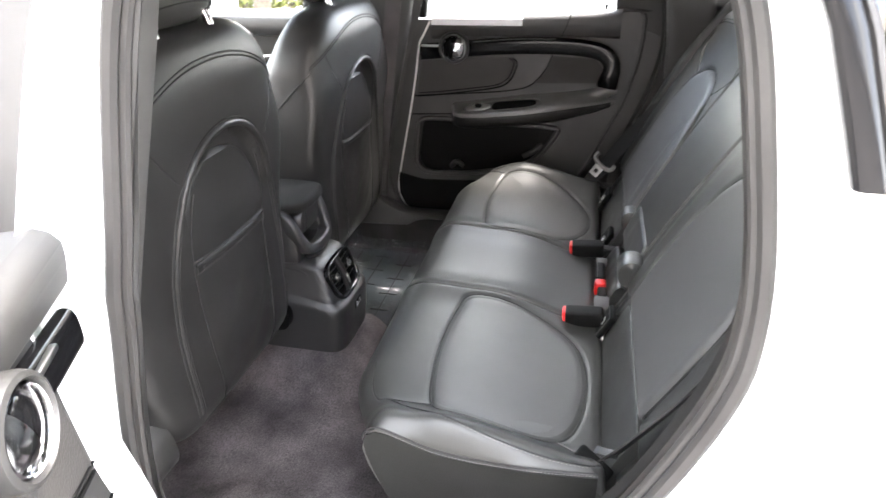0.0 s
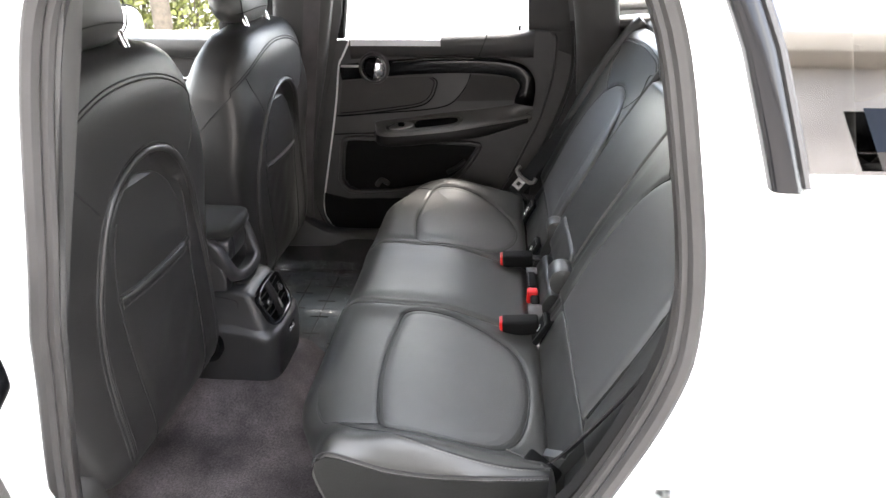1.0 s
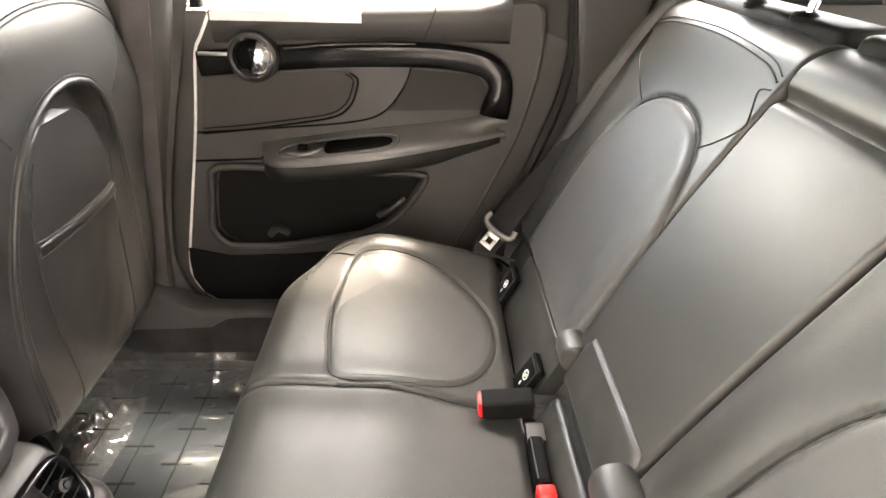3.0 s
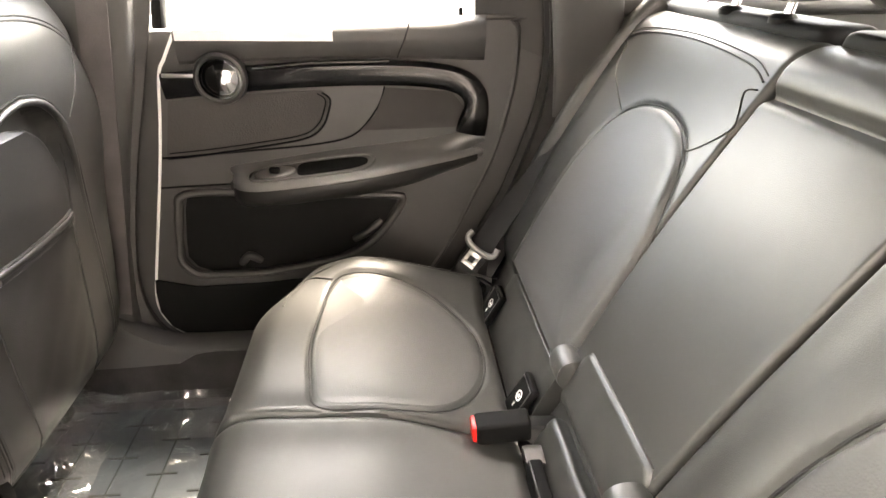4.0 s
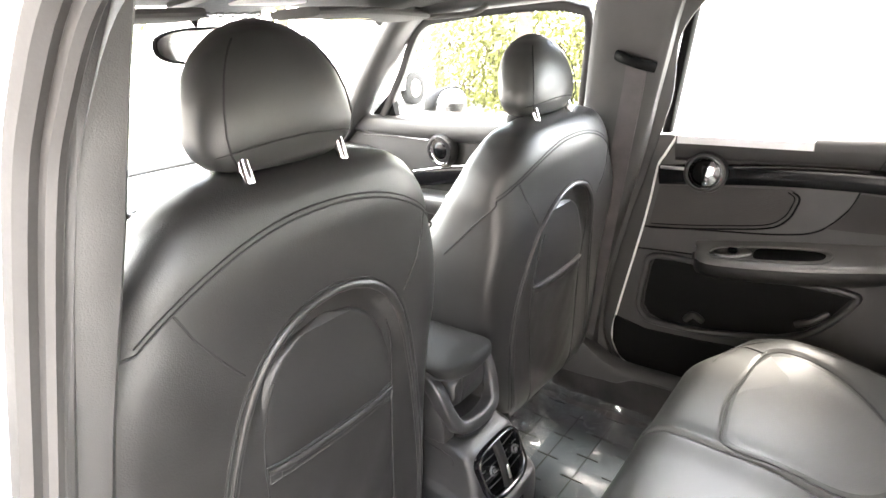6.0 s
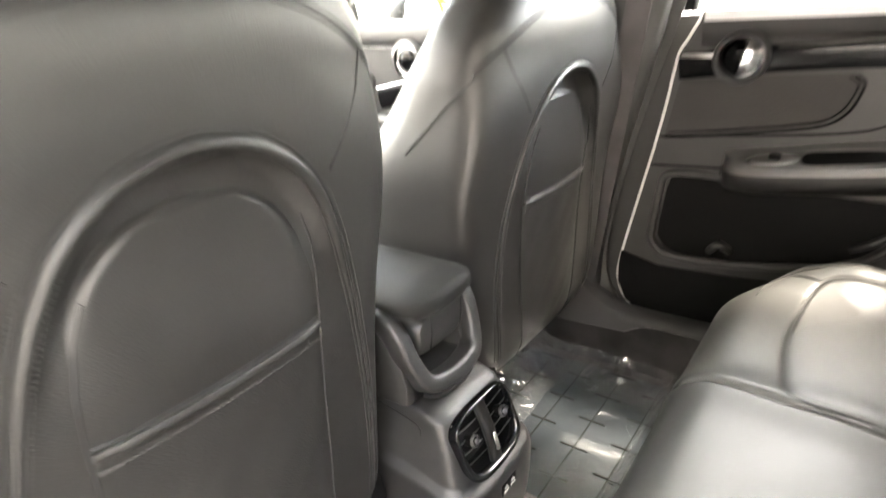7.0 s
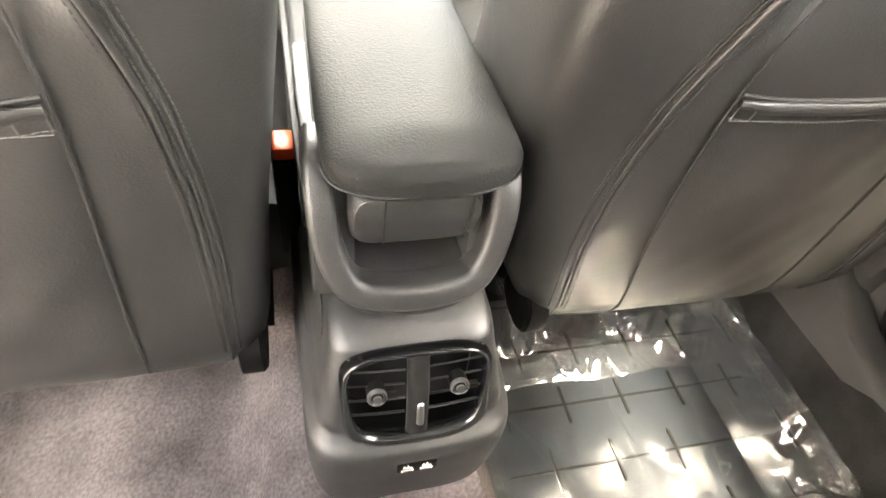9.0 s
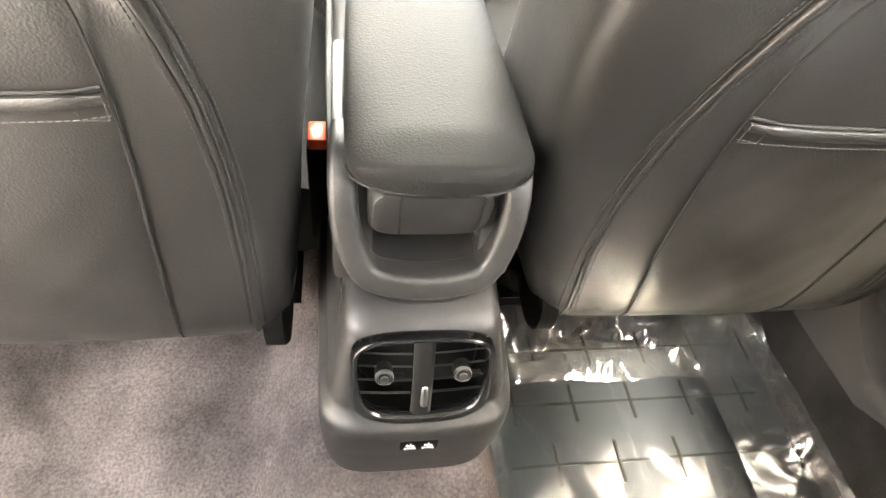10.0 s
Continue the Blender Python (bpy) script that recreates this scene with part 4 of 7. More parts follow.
def arch_path(yc, table, lift, z0=0.56, n=30, s=1, out=0.0):
    """The table's arch laid on the rear face; out moves it outwards."""
    zs = [z0 + (table[-1][0] - z0) * (1 - (1 - k / n) ** 2.2) for k in range(n + 1)]
    right = [(lerp(table, z)[0], z) for z in zs]
    pts = right + [(-d, z) for d, z in right[-2::-1]]
    line = []
    for i, (d, z) in enumerate(pts):
        a, b = pts[max(i - 1, 0)], pts[min(i + 1, len(pts) - 1)]
        ty, tz = b[0] - a[0], b[1] - a[1]
        size = math.hypot(ty, tz) or 1.0
        d, z = d + out * tz / size, z - out * ty / size
        line.append(Vector((seat_rear(d, z, False, s) + lift, yc + d, z)))
    return line


def make_front_seat(yc, s, label, tall=1.0, shift=(0.0, 0.0), lean=0.0, dx=0.0):
    def part(name, bm, mat, parent, label="", sharp=38):
        if name in ("headrest", "post", "post_guide", "headrest_seam", "headrest_gap_shade"):
            bmesh.ops.translate(bm, verts=bm.verts, vec=(*shift, -0.003))
        for v in bm.verts:
            v.co.x += dx * smoothstep(0.45, 0.56, v.co.z)
            v.co.y += lean * (v.co.z - 0.80) * smoothstep(0.56, 0.80, v.co.z)
            if v.co.z > 0.56:
                v.co.z = 0.56 + (v.co.z - 0.56) * tall
        return add_part(name, bm, mat, parent, label, sharp)

    def rear(dy, z, recess=True):
        return seat_rear(dy, z, recess, s)

    def bulge(c, z):
        """The passenger seat's inner bolster."""
        return 0.021 * (s > 0) * (c * s < 0) * smoothstep(0.57, 0.68, z) * smoothstep(1.08, 0.90, z)

    seat = thing("car_seat", (-0.35, yc, 0.345), label, "car seat", "front seats")
    loops = []
    for k in range(110):
        z = 0.535 + 0.705 * (k / 109)
        f, = spline(SEAT_F, z)
        r, = spline(SEAT_R, z)
        loop = []
        for i in range(91):
            c = -math.cos(math.pi * i / 90)
            dy = c * seat_half(c, z, s)
            loop.append(Vector((rear(dy, z), yc + dy - s * bulge(c, z) * smoothstep(0.78, 1.0, abs(c)), z)))
        xc, a = (r + f) / 2, (r - f) / 2
        for i in range(1, 28):
            c = math.cos(math.pi * i / 28)
            bolster = 0.05 * smoothstep(0.45, 0.85, abs(c)) * smoothstep(1.15, 0.9, z)
            loop.append(Vector((xc - a * (1 - abs(c) ** 3.4) ** (1 / 3.4) - bolster * (1 - abs(c) ** 6), yc + seat_half(c, z, s) * c - s * bulge(c, z) * smoothstep(0.40, 0.85, abs(c)), z)))
        loops.append(loop)
    back = part("backrest", bm_loft(loops), LEATHER_SOFT, seat, "black leather backrest with an arched map pocket")
    pipe = arch_path(yc, ARCH, 0.0, s=s)
    part("piping", bm_sweep(pipe, ring(0.0062, n=10), up=(1, 0, 0.02), scales=[0.30 + 0.70 * smoothstep(0.86, 1.02, p.z) for p in pipe]), LEATHER_SOFT, back, "leather-covered piping round the pocket")
    part("piping_seam", bm_tube(arch_path(yc, ARCH, 0.0002, s=s, out=0.0085), 0.0014, 6, up=(1, 0, 0.02)), SEAM, back)
    part("piping_seam", bm_tube(arch_path(yc, ARCH, -0.0004, s=s, out=-0.0045), 0.0012, 6, up=(1, 0, 0.02)), SEAM, back)
    for out in (0.0042, 0.0125, -0.0075):
        line = [p for p in arch_path(yc, ARCH, 0.0008, s=s, out=out)]
        for run in ([p for p in line[:31] if p.z < 1.02], [p for p in line[31:] if p.z < 1.02]):
            part("piping_stitch", bm_dashes(run, 0.0028, 0.0018, 0.0005), THREAD, back)
    # pouch panel
    rows = []
    for k in range(49):
        z = 0.552 + 0.489 * (k / 48)
        w = max(lerp(POUCH, z)[0], 0.004)
        row = []
        for i in range(33):
            u = -1 + 2 * i / 32
            dy = w * u
            bag = 0.007 * math.exp(-((z - 0.70) / 0.10) ** 2) * (1 - u * u) + 0.005 * noise.noise((dy * 9 + z * 4, z * 7, s * 3.1)) * (1 - u ** 4) * smoothstep(0.88, 0.80, z)
            bag += 0.0035 * noise.noise((dy * 22 - z * 16, z * 9, s * 5.7)) * (1 - u ** 4) * smoothstep(0.86, 0.78, z) * smoothstep(0.55, 0.62, z)
            edge = min((1 - abs(u)) * w / 0.010, (1.041 - z) / 0.010, 1.0)
            row.append(Vector((rear(dy, z) + 0.0004 + (0.0014 + 0.0078 * smoothstep(0.93, 1.02, z)) * max(edge, 0.0) ** 0.5 + max(bag, -0.002) * min(1.0, max(edge, 0.0)), yc + dy, z)))
        rows.append(row)
    pouch = part("map_pocket", bm_loft(rows, closed=False), LEATHER_SOFT, back, "soft black map pocket")
    band = []
    for i in range(33):
        dy = -0.112 + 0.224 * i / 32
        z = 0.872 - 0.006 * (1 - (dy / 0.112) ** 2)
        band.append(Vector((rear(dy, z) + 0.0068 - 0.003 * smoothstep(0.088, 0.112, abs(dy)), yc + dy, z)))
    part("pocket_band", bm_sweep(band, ring(0.0038, 0.0060, 12, 2.4), scales=[1 - 0.35 * smoothstep(0.090, 0.098, abs(p.y - yc)) for p in band]), LEATHER_SOFT, pouch, "elastic rolled edge of the pocket")
    part("pocket_gap", bm_tube([p + Vector((-0.002, 0, 0.0068)) for p in band], 0.0016, 6), SEAM, pouch)
    part("pocket_stitch", bm_dashes([p + Vector((-0.0026, 0, -0.0150)) for p in band], 0.0034, 0.0018, 0.0005), ZIP_THREAD, pouch)
    for d in (-1, 1):
        loop = [(0.093, 0.876), (0.112, 0.877), (0.112, 0.858), (0.095, 0.857)]
        part("pocket_tab", bm_tube([Vector((rear(d * a, z) + 0.0056, yc + d * a, z - 0.002)) for a, z in loop], 0.0005, 6, True, up=(1, 0, 0.02)), THREAD, pouch)
    part("pouch_seam", bm_tube(arch_path(yc, [(z, d + 0.002) for z, d in POUCH[:-5]] + [(0.996, 0.096)], 0.0002, 0.556, s=s)[:31], 0.0012, 6, up=(1, 0, 0.02)), SEAM, back)
    part("pouch_seam", bm_tube([Vector((p.x, 2 * yc - p.y, p.z)) for p in arch_path(yc, [(z, d + 0.002) for z, d in POUCH[:-5]] + [(0.996, 0.096)], 0.0002, 0.556, s=s)[:31]], 0.0012, 6, up=(1, 0, 0.02)), SEAM, back)
    # hem along the foot of the back
    part("hem", bm_tube([Vector((rear(d, 0.552, False) - 0.001, yc + d, 0.552)) for d in [-0.17 + 0.34 * i / 24 for i in range(25)]], 0.0030, 8), LEATHER_SOFT, back, "rolled hem")
    # seams across the shoulders
    top = []
    for i in range(41):
        d = -0.234 + 0.468 * i / 40
        z = 1.186 - 0.058 * (abs(d) / 0.195) ** 2.3
        top.append(Vector((rear(d, z, False) + 0.0002, yc + d, z)))
    part("shoulder_seam", bm_tube(top, 0.0016, 6, up=(1, 0, 0.02)), SEAM, back)
    part("shoulder_seam", bm_tube([p + Vector((-0.0008, 0, 0.0065)) for p in top], 0.0013, 6, up=(1, 0, 0.02)), SEAM, back)
    for d in (-1, 1):
        branch = [(0.196, 1.127), (0.182, 1.095), (0.160, 1.062), (0.134, 1.028)]
        part("branch_seam", bm_tube([Vector((rear(d * a, z, False), yc + d * a, z)) for a, z in branch], 0.0015, 6, up=(1, 0, 0.02)), SEAM, back)
        wrap = [(-0.052, 1.088, 0.985), (-0.085, 1.058, 1.002), (-0.120, 1.022, 1.004), (-0.160, 0.980, 1.004)]
        line = [top[0 if d < 0 else -1]] + [Vector((x, yc + d * seat_half(d, z, s) * k - s * bulge(d, z), z)) for x, z, k in wrap]
        part("side_seam", bm_tube(smooth_path(line, 6), 0.0016, 6, up=(0.2, 0.1, 1)), SEAM, back)
    # headrest
    prof = [(z - 0.022, w * 0.935, t, x) for z, w, t, x in (
        (1.262, 0.080, 0.030, -0.080), (1.268, 0.100, 0.038, -0.080), (1.285, 0.116, 0.047, -0.081), (1.305, 0.121, 0.052, -0.083), (1.335, 0.116, 0.053, -0.087), (1.365, 0.103, 0.050, -0.092), (1.390, 0.083, 0.043, -0.097), (1.410, 0.056, 0.032, -0.100), (1.421, 0.028, 0.017, -0.102), (1.425, 0.008, 0.006, -0.102))]
    loops = []
    for k in range(37):
        z = 1.240 + 0.163 * (1 - (1 - k / 36) ** 1.5)
        w, t, xc = spline(prof, z)
        loops.append([Vector((xc + a, yc + b, z)) for a, b in ring(max(t, 0.004), max(w, 0.004), 48, 2.5)])
    head = part("headrest", bm_loft(loops), LEATHER, seat, "rounded black leather headrest")
    # solid black box paints the shade between headrest and seat top
    part("headrest_gap_shade", bm_box(-0.112, -0.066, yc - 0.082, yc + 0.082, 1.212, 1.248, 0.012, 3), SEAM, head, "black block standing in for the shaded gap under the headrest")
    for d in (-1, 1):
        part("post", bm_tube([(-0.040, yc + d * 0.070, 1.20), (-0.042, yc + d * 0.070, 1.230), (-0.052, yc + d * 0.070, 1.262)], 0.0070, 12, up=(0, 1, 0)), CHROME, head, "chrome headrest post")
        part("post_guide", bm_box(-0.056, -0.027, yc + d * 0.070 - 0.013, yc + d * 0.070 + 0.013, 1.205, 1.2265, 0.005), PLASTIC_DARK, head)
    seam = [Vector((lerp([(z, x + t * 0.80) for z, w, t, x in prof], z)[0] + 0.001, yc + d * lerp([(z, w * 0.80) for z, w, t, x in prof], z)[0], z)) for d, z in [(1, 1.251 + 0.13 * k / 12) for k in range(13)]]
    part("headrest_seam", bm_tube(seam, 0.0013, 6, up=(1, 0, 0)), SEAM, head)
    part("headrest_seam", bm_tube([Vector((p.x, 2 * yc - p.y, p.z)) for p in seam], 0.0013, 6, up=(1, 0, 0)), SEAM, head)
    low = [Vector((-0.079 + 0.047 * (1 - abs(u) ** 2.5) ** (1 / 2.5) + 0.0008, yc + 0.104 * u, 1.273 - 0.012 * u * u)) for u in [-0.97 + 1.94 * i / 24 for i in range(25)]]
    part("headrest_seam", bm_tube(low, 0.0013, 6, up=(1, 0, 0)), SEAM, head)
    # cushion, side cover, rails
    loops = []
    for k in range(15):
        u = k / 14
        x = -0.26 - 0.48 * u
        hw = 0.27 * (1 - 0.10 * u) * (1 - max(0, u - 0.85) * 1.2)
        zt = 0.60 + 0.05 * u - 0.10 * max(0, u - 0.9) * 5
        loops.append([Vector((x, yc + b, 0.52 + (zt - 0.52) * a if a > 0 else 0.52 + 0.075 * a)) for a, b in ring(1, hw, 28, 3.2)])
    part("seat_cushion", bm_loft(loops), PAD, seat)
    if s < 0:
        part("side_cover", bm_loft([[Vector((-0.16 + a, yc + s * (0.262 + dy), 0.585 + b)) for a, b in ring(0.100 * k, 0.075 * k, 28, 2.4)] for dy, k in ((-0.02, 1.0), (0.02, 1.0), (0.034, 0.92), (0.038, 0.8))]), LEATHER_SOFT, seat, "smooth black recliner cover")
    part("recliner_knob", turned(bm_lathe([(0.012, 0), (0.012, 0.012), (0.009, 0.016), (0, 0.016)], 16), Matrix.Translation((-0.105, yc + s * 0.262, 0.63)) @ Euler((radians(-90 * s), 0, 0)).to_matrix().to_4x4()), SATIN, seat)
    part("bolt", turned(bm_lathe([(0.010, -0.006), (0.010, 0.012), (0.007, 0.016), (0, 0.016)], 16), Matrix.Translation((-0.093, yc + s * 0.276, 0.770)) @ Euler((radians(-90 * s), 0, 0)).to_matrix().to_4x4()), SATIN, seat, "small metal hook on the seat's side")
    for d in (-1, 1):
        part("rail", bm_box(-0.70, -0.21, yc + d * 0.21 - 0.02, yc + d * 0.21 + 0.02, 0.345, 0.40, 0.006), PLASTIC_DARK, seat)
        part("bracket", bm_box(-0.50, -0.36, yc + d * 0.21 - 0.012, yc + d * 0.21 + 0.012, 0.40, 0.50, 0.004), PLASTIC_DARK, seat)
    part("rail_bolt", bm_lathe([(0.010, 0.40), (0.010, 0.41), (0.006, 0.414), (0, 0.414)], 12), SATIN, seat).location = (0.22, -s * 0.21, -0.345 + 0.0)
    part("recliner_bracket", bm_loft([[Vector((-0.100 + a, yc - s * (0.184 + dy), 0.560 + b)) for a, b in ring(0.040 * k, 0.038 * k, 24, 2.6)] for dy, k in ((-0.012, 0.9), (-0.010, 1.0), (0.010, 1.0), (0.014, 0.9), (0.015, 0.6))]), PLASTIC_DARK, seat, "black plastic recliner cover")
    part("under_pan", bm_box(-0.66, -0.17, yc - 0.20, yc + 0.20, 0.456, 0.455, 0.01), PLASTIC_DARK, seat)
    return seat


make_front_seat(-0.330, -1, "black leather driver's seat with an arched map pocket on its back", 1.0, (-0.005, -0.003), 0.035, 0.010)
make_front_seat(0.340, 1, "black leather passenger seat with an arched map pocket on its back", 0.950, (-0.012, -0.016), 0.07)


# ---- rear seat ----
SEAT_TOP = 0.690


def cushion_z(x, y):
    """Top of the rear cushion."""
    z = SEAT_TOP - 0.050 * smoothstep(0.40, 0.68, x) - 0.004
    a = abs(y)
    mid, wide = (0.525, 0.060) if y > 0 else (0.548, 0.040)
    z += 0.040 * math.exp(-((a - mid) / wide) ** 2) * smoothstep(0.27, 0.42, x)
    z += 0.010 * math.exp(-((a - 0.14) / 0.04) ** 2) * smoothstep(0.60, 0.45, x)
    z += 0.004 * math.exp(-((x - 0.31) / 0.05) ** 2)
    return z


INSERTS = {1: [(0.372, 0.155), (0.352, 0.22), (0.343, 0.31), (0.350, 0.40), (0.366, 0.478), (0.42, 0.492), (0.50, 0.482), (0.565, 0.452), (0.607, 0.40), (0.622, 0.335), (0.615, 0.265), (0.585, 0.205), (0.535, 0.168), (0.46, 0.153)],
           -1: [(0.388, 0.166), (0.370, 0.215), (0.362, 0.31), (0.367, 0.40), (0.388, 0.488), (0.440, 0.500), (0.505, 0.507), (0.560, 0.504), (0.598, 0.478), (0.621, 0.430), (0.632, 0.345), (0.622, 0.262), (0.594, 0.214), (0.538, 0.181), (0.470, 0.163)]}
INSERT_LINES = {k: [(p.x, p.y) for p in smooth_path([(x, y, 0) for x, y in v], 6, True)] for k, v in INSERTS.items()}
FINE = {k: smooth_path([(x, y, 0) for x, y in v], 60, True) for k, v in INSERTS.items()}
FINE = {k: (np.array([p.x for p in v]), np.array([p.y for p in v])) for k, v in FINE.items()}


def insert_gap(x, y):
    lx, ly = FINE[-1 if y < 0 else 1]
    return float(np.sqrt(np.min((lx - x) ** 2 + (ly - abs(y)) ** 2)))


# height of the double-stitched seam along the left place's outer side
LOW_SEAM = [(0.290, 0.665), (0.297, 0.684), (0.306, 0.703), (0.322, 0.7135), (0.342, 0.711), (0.371, 0.701), (0.412, 0.688), (0.474, 0.682), (0.555, 0.684), (0.61, 0.690), (0.648, 0.696)]
LEFT_EDGE = 0.575


rear_seat = thing("rear_bench", (0.5, 0, 0.36), "black leather three-place rear bench with grey perforated inserts", "bench")


def cushion_drop(x, a, outer):
    """How far the rolled edges at the door's side and at the front lie below the crown (a: distance from the middle)."""
    xf = 0.228 + (0.07 * smoothstep(0.40, 0.57, a) if outer else 0)
    r = 0.060 - (0.026 * smoothstep(0.47, 0.56, a) if outer < 0 else 0)
    drop = r * (1 - math.sqrt(max(0.0, 1 - (1 - min(max(x - xf, 0) / r, 1.0)) ** 2)))
    if outer < 0:
        drop -= 0.018 * math.exp(-((x - 0.330) / 0.035) ** 2) * smoothstep(0.48, 0.555, a)
        g = LEFT_EDGE - a
        if g < 0.040:
            deep = max(0.006, cushion_z(x, -a) - drop - spline(LOW_SEAM, min(max(x, 0.290), 0.648))[0] + 0.003)
            drop += deep * (1 - math.sqrt(max(0.0, 1 - (1 - max(g, 0) / 0.040) ** 2)))
    elif outer > 0 and 0.59 - a < 0.075:
        drop += 0.056 * (1 - math.sqrt(max(0.0, 1 - (1 - (0.59 - a) / 0.075) ** 2)))
    return drop


def bm_cushion(y0, y1, outer):
    """One place of the cushion: outer is 0, or the sign of the side that ends at the door."""
    nx, ny = 150, 130
    xr = 0.662 if outer < 0 else 0.648
    loops = []
    for j in range(ny + 1):
        y = y0 + (y1 - y0) * j / ny
        fall = 0.0
        for edge, hard in ((y0, outer < 0), (y1, outer > 0)):
            g = abs(y - edge)
            if not hard and g < 0.014:
                fall += 0.0126 * (1 - math.sqrt(max(0.0, 1 - (1 - g / 0.014) ** 2)))
        xf = 0.228 + (0.07 * smoothstep(0.40, 0.57, abs(y)) if outer else 0)
        loop = []
        for i in range(nx + 1):
            x = xf + (xr - xf) * (i / nx) ** 1.25
            rear = 0.025 * (1 - math.sqrt(max(0.0, 1 - (1 - min((xr - x) / 0.025, 1.0)) ** 2)))
            z = cushion_z(x, y) - cushion_drop(x, abs(y), outer) - fall - rear
            if outer:
                z -= 0.0032 * math.exp(-(insert_gap(x, y) / 0.004) ** 2)
            loop.append(Vector((x, y, z)))
        zf = loop[0].z
        tuck = 0.0022 * smoothstep(0.45, 0.57, abs(y)) if outer < 0 else 0.0
        skirt = [Vector((xf + 0.004 * k + tuck * k * k, y, max(zf - 0.03 * k, 0.42))) for k in range(6, 0, -1)]
        loops.append(skirt + loop + [Vector((xr, y, 0.45)), Vector((xf + 0.05 + 30 * tuck, y, 0.42))])
    return bm_loft(loops)


def make_insert(parent, s):
    c = Vector((0.490, 0.33, 0))
    rings = 14
    rows = []
    for k in range(rings + 1):
        f = 1 - k / rings
        row = []
        for x, y in INSERT_LINES[s]:
            px, py = c.x + (x - c.x) * f * 0.978, c.y + (y - c.y) * f * 0.978
            puff = 0.0056 * min(1.0, (1 - f) * 9) ** 0.6 - 0.0027
            row.append(Vector((px, s * py, cushion_z(px, s * py) + puff)))
        rows.append(row)
    return part("insert", bm_loft(rows), PERFORATED, parent, "grey perforated leather insert")


for y0, y1, outer in ((-LEFT_EDGE, -0.14, -1), (-0.14, 0.14, 0), (0.14, 0.59, 1)):
    cushion = part("cushion", bm_cushion(y0 + 0.001, y1 - 0.001, outer), CUSHION, rear_seat)
    if not outer:
        continue
    make_insert(cushion, outer)
    part("insert_seam", bm_tube([(x, outer * y, cushion_z(x, outer * y) - 0.0026) for x, y in INSERT_LINES[outer]], 0.0016, 6, True), SEAM, cushion)

    def on(x, a, lift=0.001):
        return Vector((x, outer * a, cushion_z(x, outer * a) - cushion_drop(x, a, outer) + lift))

    line = ((0.262, 0.40), (0.275, 0.455), (0.296, 0.488), (0.318, 0.494), (0.356, 0.517), (0.427, 0.542), (0.496, 0.553), (0.57, 0.556), (0.626, 0.551), (0.655, 0.543)) if outer < 0 else ((0.285, 0.42), (0.30, 0.485), (0.36, 0.515), (0.45, 0.527), (0.56, 0.525), (0.68, 0.515))
    side = smooth_path([on(x, a, 0.0004) for x, a in line], 8)
    part("side_seam", bm_tube(side, 0.0013, 6), SEAM, cushion)
    part("side_stitch", bm_dashes([p + Vector((0, outer * 0.0042, 0.0002 if outer < 0 else -0.001)) for p in side], 0.0036, 0.0024, 0.0008), ZIP_THREAD, cushion)
    if outer < 0:
        part("front_seam", bm_tube(smooth_path([on(0.387, 0.490), on(0.352, 0.494), on(0.318, 0.494)], 6), 0.0012, 6), SEAM, cushion)
        part("rear_seam", bm_tube(smooth_path([on(0.588, 0.492), on(0.612, 0.505), on(0.640, 0.540)], 6), 0.0010, 6), ZIP_THREAD, cushion)
        # darker slab over the side below the seam paints in its shade
        face = [(x, z - 0.010) for x, z in [(0.3015, 0.689)] + LOW_SEAM[2:]]
        part("side_shade_panel", bm_slab(face + [(0.648, 0.46), (0.40, 0.46), (0.358, 0.52), (0.330, 0.57), (0.313, 0.62), (0.304, 0.655)], -LEFT_EDGE - 0.0012, -LEFT_EDGE + 0.004), PAD, cushion, "matt black sheet standing in for shade on the cushion's side")
        low = smooth_path([(x, -LEFT_EDGE - 0.0006, z - 0.0045) for x, z in [(0.3005, 0.689)] + LOW_SEAM[2:]], 6)
        part("lower_stitch", bm_dashes([p + Vector((0, 0, -0.002)) for p in low], 0.0032, 0.0020, 0.0008), ZIP_THREAD, cushion)
        part("lower_seam", bm_tube([p + Vector((0, 0.001, 0.0035)) for p in low], 0.0014, 6), SEAM, cushion)
    else:
        part("front_seam", bm_tube(smooth_path([on(0.366, 0.482), on(0.33, 0.495), on(0.30, 0.505)], 6), 0.0013, 6), SEAM, cushion)
        low = [Vector((0.295 + 0.38 * k / 20, 0.593, 0.600 - 0.030 * math.sin(math.pi * k / 20))) for k in range(21)]
        part("lower_stitch", bm_dashes(low, 0.0045, 0.003, 0.0012), ZIP_THREAD, cushion)
        part("lower_seam", bm_tube([p + Vector((0, 0, 0.005)) for p in low], 0.0016, 6), SEAM, cushion)

# backrests: h runs up the back, lean is its direction
LEAN_UP, LEAN_OUT, BACK0 = Vector((0.459, 0, 0.888)), Vector((-0.888, 0, 0.459)), Vector((0.685, 0, 0.630))
BARCH = [(0.03, 0.165), (0.20, 0.168), (0.295, 0.163), (0.36, 0.148), (0.41, 0.120), (0.437, 0.085), (0.450, 0.048), (0.456, 0.0)]


